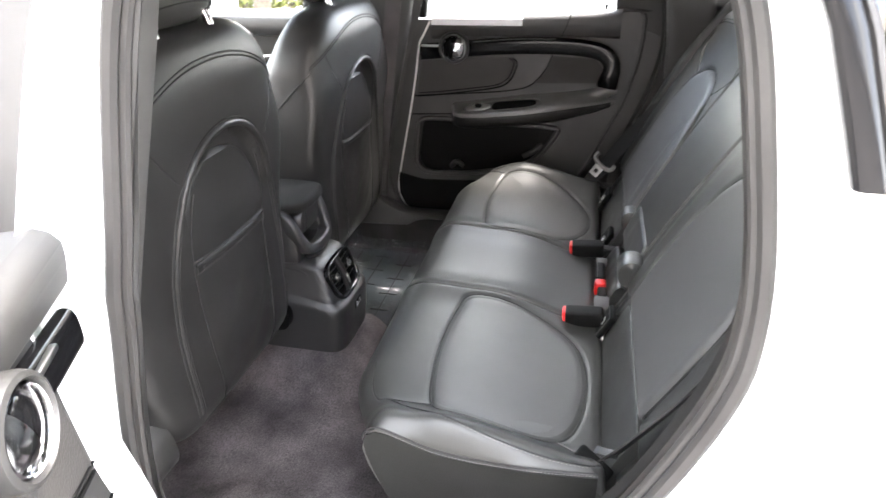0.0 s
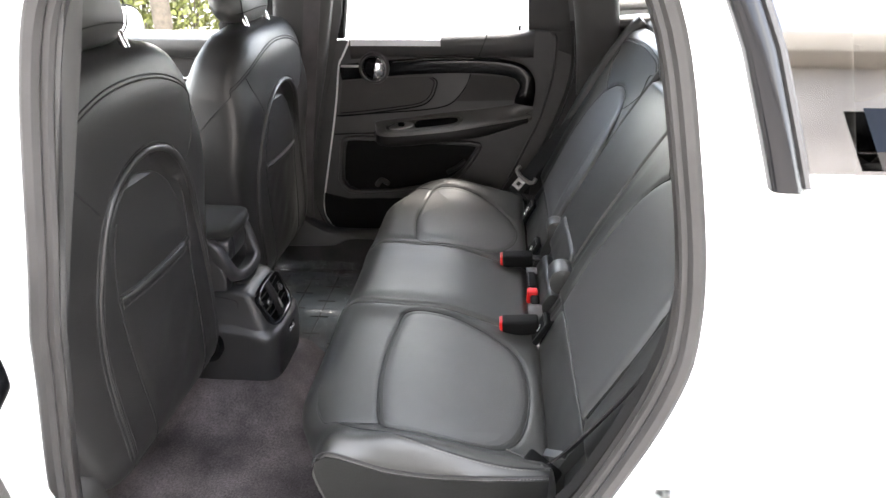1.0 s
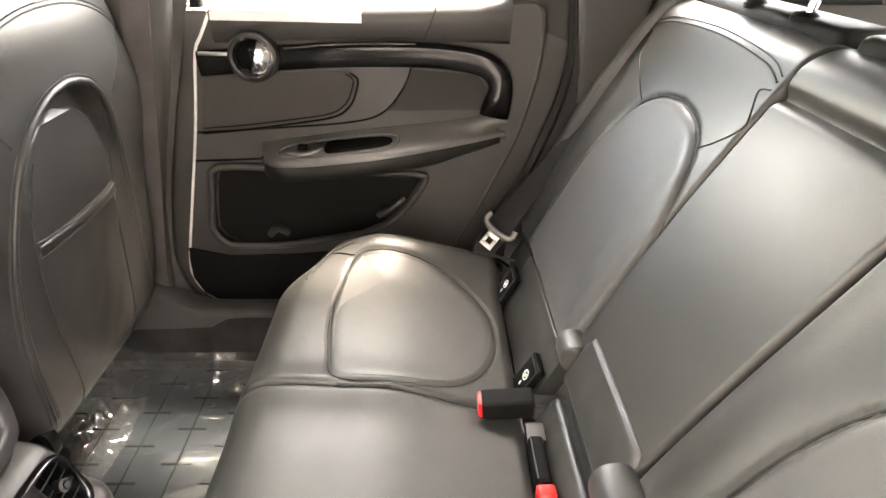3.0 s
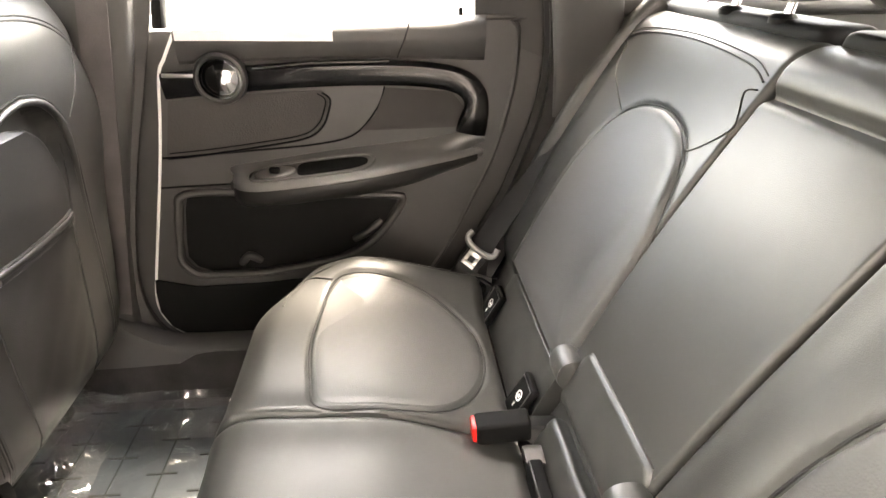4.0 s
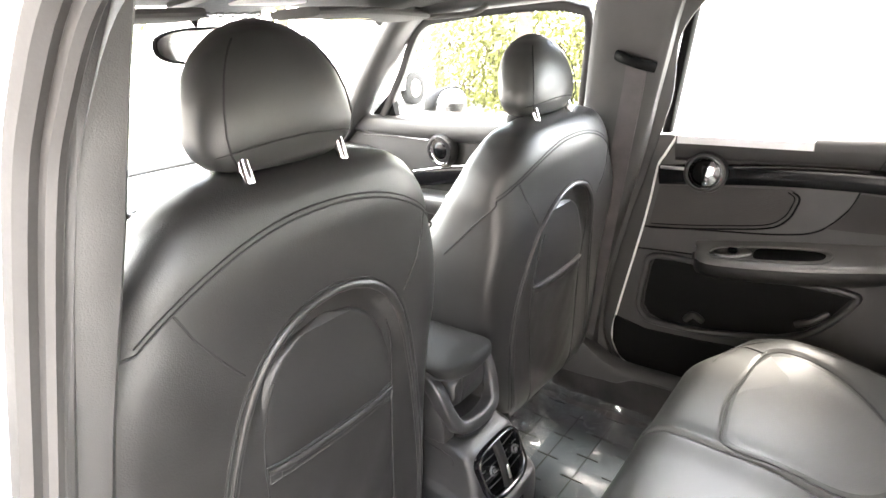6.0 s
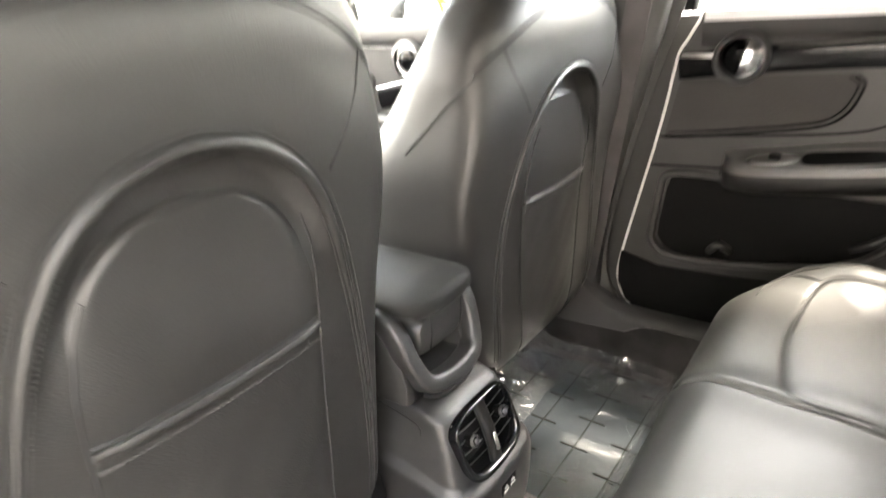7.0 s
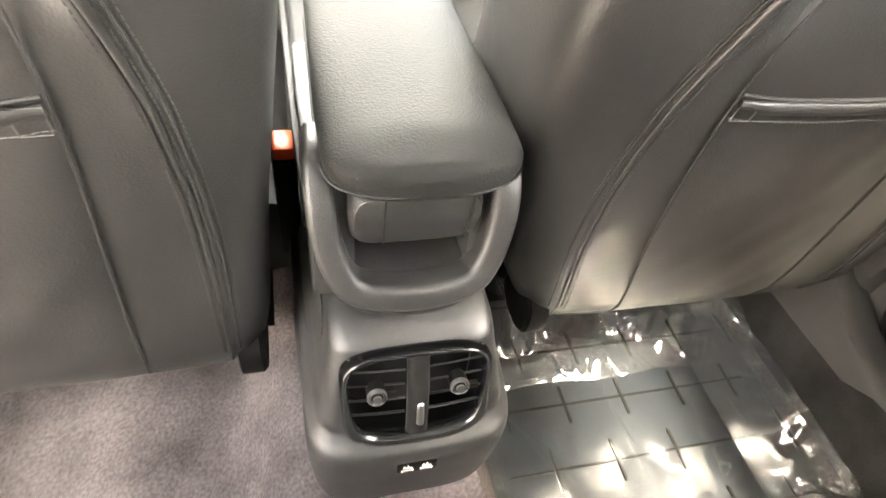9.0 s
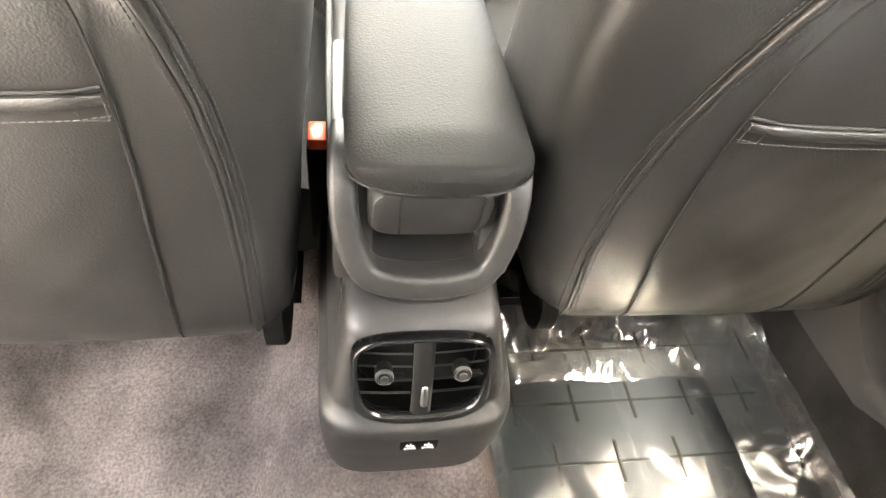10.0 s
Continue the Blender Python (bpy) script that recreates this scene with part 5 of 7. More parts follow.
def back_puff(h, d, w, middle, ac=0.0, lower=0.0):
    """How far the backrest stands out of its plane at h, d from its middle, with half width w."""
    t = 0.022 * smoothstep(0.06, 0.095, h) + 0.004
    t += 0.012 * math.sin(math.pi * min(max((h - 0.05) / 0.55, 0), 1))
    k = abs(d) / w
    lip = 0.0075 / w
    t -= 0.016 * (1 - math.sqrt(max(0.0, 1 - max(0.0, (k - 1 + lip) / lip) ** 2)))
    r = 0.05
    if h > 0.60 - r:
        t -= 0.05 * (1 - math.sqrt(max(0.0, 1 - ((h - 0.60 + r) / r) ** 2)))
    if not middle:
        t += 0.005 * smoothstep(0.62, 0.80, k) * smoothstep(0.93, 0.82, k) * smoothstep(0.5, 0.2, h)
        edge, = lerp(BARCH, h)
        a = abs(d - ac)
        gap = abs(edge - a) if h < 0.456 else 1.0
        for (h0, e0), (h1, e1) in zip(BARCH, BARCH[1:]):
            qx, qy = h1 - h0, e1 - e0
            k2 = min(max(((h - h0) * qx + (a - e0) * qy) / (qx * qx + qy * qy), 0), 1)
            gap = min(gap, math.hypot(h - h0 - qx * k2, a - e0 - qy * k2))
        t -= 0.0055 * math.exp(-(gap / 0.0036) ** 2) * smoothstep(0.03, 0.08, h)
        if lower and h < 0.456 and a < edge:
            t -= lower * smoothstep(0.0, 0.008, gap)
    else:
        t -= 0.011 * math.exp(-((h - 0.520) / 0.008) ** 2) - 0.004 * math.exp(-((h - 0.550) / 0.020) ** 2)
    return t


def back_point(h, y, t, turn=0.0):
    """A point of the backrest; turn: degrees by which it stands more upright."""
    p = BACK0 + LEAN_UP * h + LEAN_OUT * t
    y -= 0.016 * smoothstep(0.05, 0.50, h) * max(0.0, 1 - abs(y + 0.077) / 0.24)
    if turn:
        p = BACK0 + Euler((0, radians(-turn), 0)).to_matrix() @ (p - BACK0)
    return Vector((p.x, y, p.z))


for yc, w, middle, turn in ((-0.340, 0.2605, False, 0.0), (0.0435, 0.1205, True, 0.0), (0.385, 0.2185, False, 0.0)):
    ac = 0.0 if middle else -0.055 if yc > 0 else 0.011
    upright = Matrix.Translation((BACK0.x, 0, BACK0.z)) @ Euler((0, radians(-turn), 0)).to_matrix().to_4x4() @ Matrix.Translation((-BACK0.x, 0, -BACK0.z))
    rows = []
    for k in range(141):
        h = 0.60 * k / 140
        row = [back_point(h, yc - w * math.cos(math.pi * i / 110), back_puff(h, -w * math.cos(math.pi * i / 110), w, middle, ac, 0.005), turn) for i in range(111)]
        row += [back_point(h, yc + w, -0.09, turn), back_point(h, yc - w, -0.09, turn)]
        rows.append(row)
    back = part("backrest", bm_loft(rows), LEATHER, rear_seat, "middle backrest of plain black leather" if middle else "black leather backrest with an arched grey insert")
    part("backrest_top", turned(bm_box(0.955, 1.03, yc - w + 0.01, yc + w - 0.01, 1.135, 1.175, 0.014, 3), upright), PLASTIC_DARK, back)
    if not middle:
        rim = smooth_path([(h, e, 0) for h, e in [(0.090, 0.160)] + [(h - 0.004 * smoothstep(0.2, 0.45, h), max(0.0, e - 0.004)) for h, e in BARCH[1:]]], 6)
        rim = [(p.x, p.y) for p in rim] + [(p.x, -p.y) for p in rim[-2::-1]]
        ins = []
        for k in range(26):
            f = 1 - (k / 25) ** 1.2
            puff = 0.0052 * min(1.0, (1 - f) * 16) ** 0.6 - 0.0012
            ins.append([back_point(0.22 + (h - 0.22) * f, yc + ac + e * f, back_puff(0.22 + (h - 0.22) * f, ac + e * f, w, False, ac) + puff, turn) for h, e in rim])
        part("insert", bm_loft(ins), PERFORATED, back, "grey perforated insert")

        def seam_on(pts, r=0.0016):
            return bm_tube([back_point(q.x, yc + q.y, back_puff(q.x, q.y, w, False, ac) + 0.0006, turn) for q in smooth_path([(h, d, 0) for h, d in pts], 12)], r, 6, up=(1, 0.05, 0.02))

        part("insert_seam", seam_on([(h, ac + e) for h, e in [(0.10, -0.1645)] + [(h, -e) for h, e in BARCH[1:]] + [(h, e) for h, e in BARCH[-2:0:-1]] + [(0.10, 0.1645)]], 0.0017), SEAM, back)
        for d in (-1, 1):
            part("upright_seam", seam_on([(0.422, ac + d * 0.112), (0.440, ac * 0.8 + d * 0.146), (0.474, ac * 0.4 + d * 0.192), (0.512, d * (w - 0.030)), (0.520, d * (w - 0.012))], 0.0011), SEAM, back)
        part("top_seam", seam_on([(0.530, 0.013 - w), (0.546, -0.15), (0.555, 0.0), (0.546, 0.15), (0.530, w - 0.013)], 0.0014), SEAM, back)
        part("top_seam", seam_on([(0.538, 0.013 - w), (0.554, -0.15), (0.563, 0.0), (0.554, 0.15), (0.538, w - 0.013)], 0.0010), SEAM, back)
    # headrest
    hx, hz = 0.985, 1.249
    hw = 0.115 if middle else 0.145
    hy = {True: -0.323, False: 0.336}[yc < 0] if not middle else 0.011
    loops = []
    for k in range(25):
        u = -1 + 2 * k / 24
        e = (1 - abs(u) ** 3.0) ** (1 / 3.0)
        loops.append([Vector((hx + 0.02 * b / 0.06 + a * (0.55 + 0.45 * e), hy + hw * u, hz + b * (0.62 + 0.38 * e))) for a, b in ring(0.046, 0.056, 32, 2.6)])
    head = part("headrest", turned(bm_loft(loops), upright), LEATHER, rear_seat, "low black leather rear headrest", sharp=60)
    for b in (0.004, 0.018):
        band = [Vector((hx + 0.02 * b / 0.06 - 0.0463 * (1 - (b / 0.056) ** 2.6) ** (1 / 2.6) * (0.55 + 0.45 * (1 - abs(u) ** 3) ** (1 / 3)), hy + hw * u, hz + b * (0.62 + 0.38 * (1 - abs(u) ** 3) ** (1 / 3)))) for u in [-0.95 + 1.9 * i / 20 for i in range(21)]]
        part("headrest_seam", turned(bm_tube(band, 0.0013, 6, up=(1, 0, 0)), upright), SEAM, head)
    for d in (-1, 1):
        py = hy + d * 0.062
        part("post", turned(bm_tube([(0.968, py, 1.15), (0.975, py, 1.19), (0.983, py, 1.235)], 0.006, 12, up=(0, 1, 0)), upright), CHROME, head, "chrome headrest post")
        part("post_guide", turned(bm_lathe([(0.017, -0.004), (0.017, 0.003), (0.013, 0.007), (0.008, 0.008), (0.008, 0.006)], 20), upright @ Matrix.Translation((0.968, py, 1.172))), PLASTIC_DARK, head)

# padded strips at the foot of the backrests
def make_strip(yc, w, sec, label):
    line = smooth_path([(h, t, 0) for h, t in sec], 5)
    rows = []
    for k in range(25):
        u = -1 + 2 * k / 24
        e = 1 - 0.10 * max(0.0, (abs(u) - 0.9) / 0.1) ** 2
        rows.append([back_point(0.03 + (p.x - 0.03) * e, yc + w * u, p.y * e + 0.0012 * noise.noise((u * 3, p.x * 30, yc))) for p in line] + [back_point(line[-1].x, yc + w * u, -0.03), back_point(line[0].x, yc + w * u, -0.03)])
    part("foot_strip", bm_loft(rows), LEATHER, rear_seat, label, sharp=50)


LOW = [(-0.045, 0.010), (-0.040, 0.026), (-0.022, 0.036), (0.010, 0.040), (0.040, 0.041), (0.055, 0.038), (0.061, 0.028), (0.060, 0.005)]
HIGH = [(0.058, 0.010), (0.064, 0.024), (0.078, 0.033), (0.110, 0.038), (0.138, 0.0405), (0.147, 0.039), (0.151, 0.034), (0.152, 0.010)]
FLUSH = [(-0.045, 0.0), (-0.041, 0.012), (-0.022, 0.020), (0.010, 0.0240), (0.040, 0.0265), (0.066, 0.0280), (0.080, 0.0278), (0.086, 0.0245), (0.087, 0.005)]
for yc, w in ((-0.345, 0.172), (0.318, 0.150)):
    make_strip(yc, w, FLUSH, "smooth leather strip at the backrest's foot")
make_strip(0.030, 0.094, [(h * 0.9 - 0.004, t * 0.66) for h, t in LOW], "rolled leather strip at the backrest's foot")
make_strip(0.032, 0.103, [(h + 0.009, t * 0.93) for h, t in HIGH], "raised leather band across the middle backrest's foot")

# leather-wrapped hinge covers between the backrests
for y, big in ((-0.097, 1.25), (0.158, 1.0)):
    loops = []
    for k in range(15):
        u = -1 + 2 * k / 14
        e = (1 - abs(u) ** 4) ** 0.25
        p = back_point(0.112, y * 0.97 + 0.024 * big * u, 0.031 * big)
        loops.append([p + Vector((a * 0.022 * big * (0.7 + 0.3 * e) * (e > 0), 0, b * 0.024 * big * (0.7 + 0.3 * e))) for a, b in ring(1, 1, 24, 2.2)])
    part("hinge_cover", bm_loft(loops), LEATHER, rear_seat, "leather-wrapped hinge cover")


# ---- belts and buckles ----
def make_buckle(x, y, z, label, lift=0.0):
    b = thing("seat_belt_buckle", (x + 0.03, y, z - 0.03), label, "buckle", "rear belt buckles")
    body = bm_box(0.0, 0.076, -0.0165, 0.0165, -0.034, 0.0, 0.005, 3)
    button = bm_box(-0.005, 0.004, -0.0140, 0.0140, -0.031, -0.0020, 0.003, 2)
    stalk = bm_sweep([(0.07, 0, -0.014), (0.11, 0, -0.02), (0.13, 0, -0.035)], ring(0.012, 0.005, 10, 3.0))
    m = Matrix.Translation((x, y, z)) @ Euler((0, radians(-4 + lift), 0)).to_matrix().to_4x4()
    part("body", turned(body, m), PLASTIC_DARK, b)
    part("button", turned(button, m), RED, b, "red release button")
    part("stalk", turned(stalk, m), BELT, b)
    return b


make_buckle(0.580, 0.132, 0.677, "black belt buckle with red button, lying on the cushion")
make_buckle(0.580, -0.150, 0.673, "black belt buckle with red button, beside the middle place")
mid = thing("seat_belt_buckle", (0.672, -0.02, 0.62), "upright black belt buckle with red button in the cushion gap", "buckle", "rear belt buckles")
part("body", bm_box(0.641, 0.661, 0.0, 0.075, 0.60, 0.662, 0.005, 3), PLASTIC_DARK, mid)
part("body_edge", bm_tube([(0.643, 0.004, 0.6615), (0.643, 0.071, 0.6615)], 0.0010, 6), PLASTIC, mid)
part("button", bm_box(0.638, 0.663, -0.026, -0.005, 0.630, 0.665, 0.005, 3), RED, mid, "red release button")
part("body_lower", bm_box(0.645, 0.665, -0.066, -0.026, 0.60, 0.658, 0.005, 3), PLASTIC_DARK, mid)
WEB = material("worn_grey_webbing", (0.075, 0.068, 0.068), 0.6, var=0.25, bump=0.5, grain=500)
part("strap", bm_sweep(smooth_path([(0.660, -0.128, 0.615), (0.655, -0.110, 0.648), (0.653, -0.085, 0.657), (0.655, -0.060, 0.652)]), ring(0.003, 0.016, 10, 3.0), up=(1, 0, 0)), WEB, mid)
part("strap", bm_sweep(smooth_path([(0.660, 0.118, 0.615), (0.655, 0.106, 0.648), (0.653, 0.090, 0.658), (0.653, 0.070, 0.655)]), ring(0.003, 0.013, 10, 3.0), up=(1, 0, 0)), WEB, mid)


def make_anchor_cover(y):
    p = back_point(0.004, y, 0.031)
    c = thing("child_seat_anchor_cover", (p.x, y, p.z - 0.03), "black anchor cover flap with a white seat symbol", "cover", "child seat anchor covers")
    m = Matrix.Translation(p) @ Euler((0, radians(27.3), 0)).to_matrix().to_4x4()
    part("flap", turned(bm_box(-0.009, 0.004, -0.025, 0.025, -0.036, 0.040, 0.004, 3), m), PLASTIC_DARK, c)
    part("pull_lip", turned(bm_box(-0.013, -0.004, -0.022, -0.006, -0.038, -0.022, 0.003), m), SATIN, c, "pale pull lip")
    part("rim", turned(bm_tube([(-0.009, a, h) for a, h in ((-0.021, -0.030), (-0.021, 0.034), (0.021, 0.034), (0.021, -0.030))], 0.0012, 6, True, up=(1, 0, 0)), m), PLASTIC, c)
    turn = Euler((0, radians(-90), 0)).to_matrix().to_4x4()
    part("symbol_ring", turned(turned(bm_loft([[Vector((r * math.cos(a), r * math.sin(a), h)) for a in [2 * math.pi * i / 20 for i in range(20)]] for r, h in ((0.0085, 0.0), (0.0085, 0.0008), (0.0062, 0.0008), (0.0062, 0.0))], cap=False), Matrix.Translation((-0.0092, -0.001, 0.010)) @ turn), m), LABEL_WHITE, c)
    part("symbol_bar", turned(bm_box(-0.0100, -0.0092, -0.003, 0.0005, -0.010, -0.003, 0), m), LABEL_WHITE, c)
    part("symbol_dot", turned(bm_box(-0.0100, -0.0092, -0.004, 0.002, 0.007, 0.012, 0), m), LABEL_WHITE, c)


for y in (-0.160, 0.196, 0.452):
    make_anchor_cover(y)


def bm_strap(pts, width, across, thick=0.0012):
    p = smooth_path(pts, 8)
    loops = []
    for i, q in enumerate(p):
        w = Vector(across[0]).lerp(Vector(across[1]), i / (len(p) - 1)).normalized()
        way = (p[min(i + 1, len(p) - 1)] - p[max(i - 1, 0)]).normalized()
        n = way.cross(w).normalized()
        w = n.cross(way)
        loops.append([q + w * (a * width / 2) + n * (b * thick) for a, b in ((-1, -1), (1, -1), (1, 1), (-1, 1))])
    return bm_loft(loops)


for s, state in ((1, "hanging down beside the seat"), (-1, "hanging beside the door opening")):
    belt = thing("rear_seat_belt", (0.64, s * 0.56, 0.62), "black rear seat belt " + state, "seat belt", "rear seat belts")
    if s > 0:
        part("strap", bm_strap([(1.02, s * 0.55, 1.19), (0.97, s * 0.565, 1.165), (0.90, s * 0.588, 1.08), (0.80, s * 0.600, 0.91), (0.71, s * 0.595, 0.79), (0.655, s * 0.575, 0.71), (0.645, s * 0.570, 0.66)], 0.047, ((-0.3, 1, 0.2), (-0.75, 0.55, 0.3))), BELT, belt)
        part("lap_strap", bm_strap([(0.650, s * 0.572, 0.705), (0.628, s * 0.560, 0.685), (0.622, s * 0.548, 0.662), (0.640, s * 0.530, 0.650), (0.662, s * 0.515, 0.640)], 0.044, ((-0.75, 0.55, 0.3), (-0.3, 0.2, 0.9))), BELT, belt)
    else:
        part("strap", bm_strap([(1.02, -0.55, 1.19), (0.95, -0.572, 1.13), (0.86, -0.582, 1.04), (0.79, -0.583, 0.97), (0.735, -0.582, 0.86), (0.685, -0.572, 0.765), (0.660, -0.560, 0.715)], 0.047, ((-0.3, -1, 0.2), (-0.6, -0.7, 0.35))), BELT, belt)
    if s > 0:
        # in the tongue's own axes: y along its width, z towards the blade, x through it
        m = Matrix(((-0.095, 0.771, 0.630, 0.648), (-0.866, -0.376, 0.330, 0.550), (0.492, -0.514, 0.703, 0.728), (0, 0, 0, 1)))
        grip = bm_sweep(smooth_path([(0, -0.030, 0.016), (0, -0.032, 0.003), (0, -0.023, -0.006), (0, 0.0, -0.009), (0, 0.023, -0.006), (0, 0.032, 0.003), (0, 0.030, 0.016)], 5), ring(0.006, 0.0085, 10, 2.6), up=(1, 0, 0))
        tongue = part("tongue", turned(grip, m), material("belt_tongue_grey", (0.16, 0.155, 0.15), 0.4, var=0.1), belt, "grey plastic belt tongue grip")
        part("blade", turned(bm_add(bm_box(-0.0015, 0.0015, -0.014, 0.014, -0.024, -0.004, 0.001), bm_add(bm_box(-0.0015, 0.0015, -0.014, -0.006, -0.038, -0.022, 0.001), bm_add(bm_box(-0.0015, 0.0015, 0.006, 0.014, -0.038, -0.022, 0.001), bm_box(-0.0015, 0.0015, -0.014, 0.014, -0.046, -0.036, 0.001)))), m), material("brushed_steel", (0.30, 0.30, 0.30), 0.38, metal=1.0, var=0.1), tongue, "steel belt blade with a slot")
    else:
        part("latch_plate", turned(bm_box(-0.020, 0.016, -0.006, 0.006, -0.0015, 0.0015, 0.001), Matrix.Translation((0.658, -0.556, 0.718)) @ Euler((radians(20), radians(-20), radians(-30))).to_matrix().to_4x4()), material("dull_steel", (0.16, 0.16, 0.16), 0.45, metal=1.0, var=0.1), belt, "steel latch plate")
    part("anchor", turned(bm_box(-0.03, 0.03, -0.020, 0.020, -0.010, 0.010, 0.006, 3), Matrix.Translation((0.640, s * 0.530, 0.655)) @ Euler((0, radians(20), radians(30 * s))).to_matrix().to_4x4()), PLASTIC_DARK, belt)
    front = thing("front_seat_belt", (-0.03, s * 0.60, 0.50), "black front seat belt hanging down the middle pillar", "seat belt", "front seat belts")
    part("strap", bm_strap([(0.03, s * 0.577, 1.275), (0.02, s * 0.585, 1.22), (-0.02, s * 0.612, 1.02), (-0.06, s * 0.632, 0.80), (-0.10, s * 0.637, 0.55)], 0.047, ((1, 0, 0.25), (1, 0, 0.2))), WEB, front)
    part("guide", bm_sweep(smooth_path([(-0.015, s * 0.580, 1.300), (0.01, s * 0.566, 1.292), (0.045, s * 0.566, 1.280), (0.07, s * 0.58, 1.272)]), ring(0.010, 0.012, 12, 2.6)), PLASTIC_DARK, front, "plastic belt guide")
    part("guide_bolt", turned(bm_lathe([(0.014, 0), (0.014, 0.012), (0.010, 0.016), (0, 0.016)], 16), Matrix.Translation((0.005, s * 0.595, 1.318)) @ Euler((radians(90 * s), 0, 0)).to_matrix().to_4x4()), PLASTIC_DARK, front)

# front buckle beside the console
fb = thing("seat_belt_buckle", (-0.22, -0.100, 0.55), "front belt buckle with orange-red button beside the console", "buckle")
part("body", bm_box(-0.236, -0.200, -0.112, -0.088, 0.55, 0.690, 0.004, 3), PLASTIC_DARK, fb)
part("button", bm_box(-0.234, -0.201, -0.110, -0.089, 0.688, 0.703, 0.003), material("orange_red_button", (0.85, 0.10, 0.02), 0.35, var=0.08), fb, "orange-red release button")

# ---- centre console ----
console = thing("centre_console", (-0.3, 0, 0.335), "black plastic centre console with armrest, rear air vents and sockets", "console")
CON = [(0.350, -0.010, 0.082), (0.365, 0.016, 0.089), (0.385, 0.034, 0.094), (0.41, 0.045, 0.097), (0.45, 0.053, 0.099), (0.50, 0.058, 0.101), (0.535, 0.0590, 0.101), (0.548, 0.0555, 0.0995), (0.555, 0.0460, 0.0950), (0.562, 0.0375, 0.0905), (0.58, 0.0295, 0.0860), (0.61, 0.0200, 0.0805), (0.635, 0.0110, 0.0765), (0.648, 0.0050, 0.0745), (0.656, -0.004, 0.0720), (0.661, -0.016, 0.0690), (0.664, -0.030, 0.0650)]


def ledge_lift(x, z):
    """The ledge round the foot climbs towards the dashboard."""
    return 0.026 * smoothstep(0.045, -0.09, x) * smoothstep(0.44, 0.53, z) * smoothstep(0.66, 0.58, z)


VO, VU, VV, VN = Vector((0.0215, 0, 0.604)), Vector((0, 1, 0)), Vector((-0.309, 0, 0.951)), Vector((0.951, 0, 0.309))
loops = []
for k in range(130):
    z = 0.350 + 0.314 * k / 129
    r, w = spline(CON, z)
    loop = []
    for i in range(121):
        a = -math.pi / 2 + math.pi * i / 120
        c, sn = math.cos(a), math.sin(a)
        pw = 4.2 + 3.3 * smoothstep(0.545, 0.575, z) * smoothstep(0.668, 0.645, z)
        x, y = r - 0.075 + 0.075 * abs(c) ** (2 / pw), w * math.copysign(abs(sn) ** (2 / pw), sn)
        loop.append(Vector((x, y, z + ledge_lift(x, z))))
    loop += [Vector((x, sg * w * 1.02, z + ledge_lift(x, z))) for sg, xs in ((1, (-0.12, -0.20, -0.95)), (-1, (-0.95, -0.20, -0.12))) for x in xs]
    loops.append(loop)
shell = bm_loft(loops)
cut = []
for f in shell.faces:
    c = f.calc_center_median()
    u, v = c.y, (c - VO).dot(VV)
    if c.x > -0.05 and abs(u / 0.064) ** 4.2 + abs((v + 0.004) / 0.046) ** 4.2 < 1:
        cut.append(f)
bmesh.ops.delete(shell, geom=cut, context="FACES")
part("body", shell, PLASTIC, console, sharp=50)
for d in (-1, 1):
    panel = [(-0.150, 0.600), (-0.060, 0.598), (-0.034, 0.604), (-0.030, 0.622), (-0.042, 0.642), (-0.150, 0.650)]
    part("side_joint", bm_tube([Vector((p.x, d * (spline(CON, p.z)[1] * 1.004 + 0.0002), p.z)) for p in smooth_path([(x, 0, z) for x, z in panel], 5, True)], 0.0013, 6, True), SEAM, console)

# cradle: two cheeks and a lip round the storage tray
for d in (-1, 1):
    cheek = [(-0.045, 0.668), (-0.042, 0.70), (-0.050, 0.735), (-0.058, 0.762), (-0.072, 0.778), (-0.10, 0.782), (-0.13, 0.776), (-0.30, 0.762), (-0.30, 0.655)]
    pts = smooth_path([(x, 0, z) for x, z in cheek[:7]], 5) + [Vector((x, 0, z)) for x, z in cheek[7:]]
    rows = [[Vector((c.x + (p.x - c.x) * k, d * y, c.z + (p.z - c.z) * k)) for p in pts] for y, k in ((0.048, 0.985), (0.052, 1.0), (0.076, 1.0), (0.081, 0.985), (0.083, 0.95)) for c in (Vector((-0.18, 0, 0.725)),)]
    part("cheek", bm_loft(rows), PLASTIC, console)
rim = smooth_path([(-0.105, -0.072, 0.787), (-0.078, -0.073, 0.785), (-0.058, -0.073, 0.765), (-0.047, -0.070, 0.735), (-0.037, -0.060, 0.704), (-0.030, -0.043, 0.690), (-0.026, 0.0, 0.686), (-0.030, 0.043, 0.690), (-0.037, 0.060, 0.704), (-0.047, 0.070, 0.735), (-0.058, 0.073, 0.765), (-0.078, 0.073, 0.785), (-0.105, 0.072, 0.787)], 6)
part("cradle_rim", bm_sweep(rim, ring(0.0125, 0.0165, 24, 4.0), up=(1, 0, 0.3), scales=[0.98 + 0.06 * math.exp(-(p.y / 0.050) ** 4) for p in rim]), PLASTIC, console, "rounded rim round the storage tray")
part("lip_shadow", bm_tube([Vector((-0.020 - 0.014 * abs(a) ** 3, 0.062 * a, 0.665 + 0.016 * abs(a) ** 3)) for a in [-1 + 2 * i / 16 for i in range(17)]], 0.0036, 8), SEAM, console)
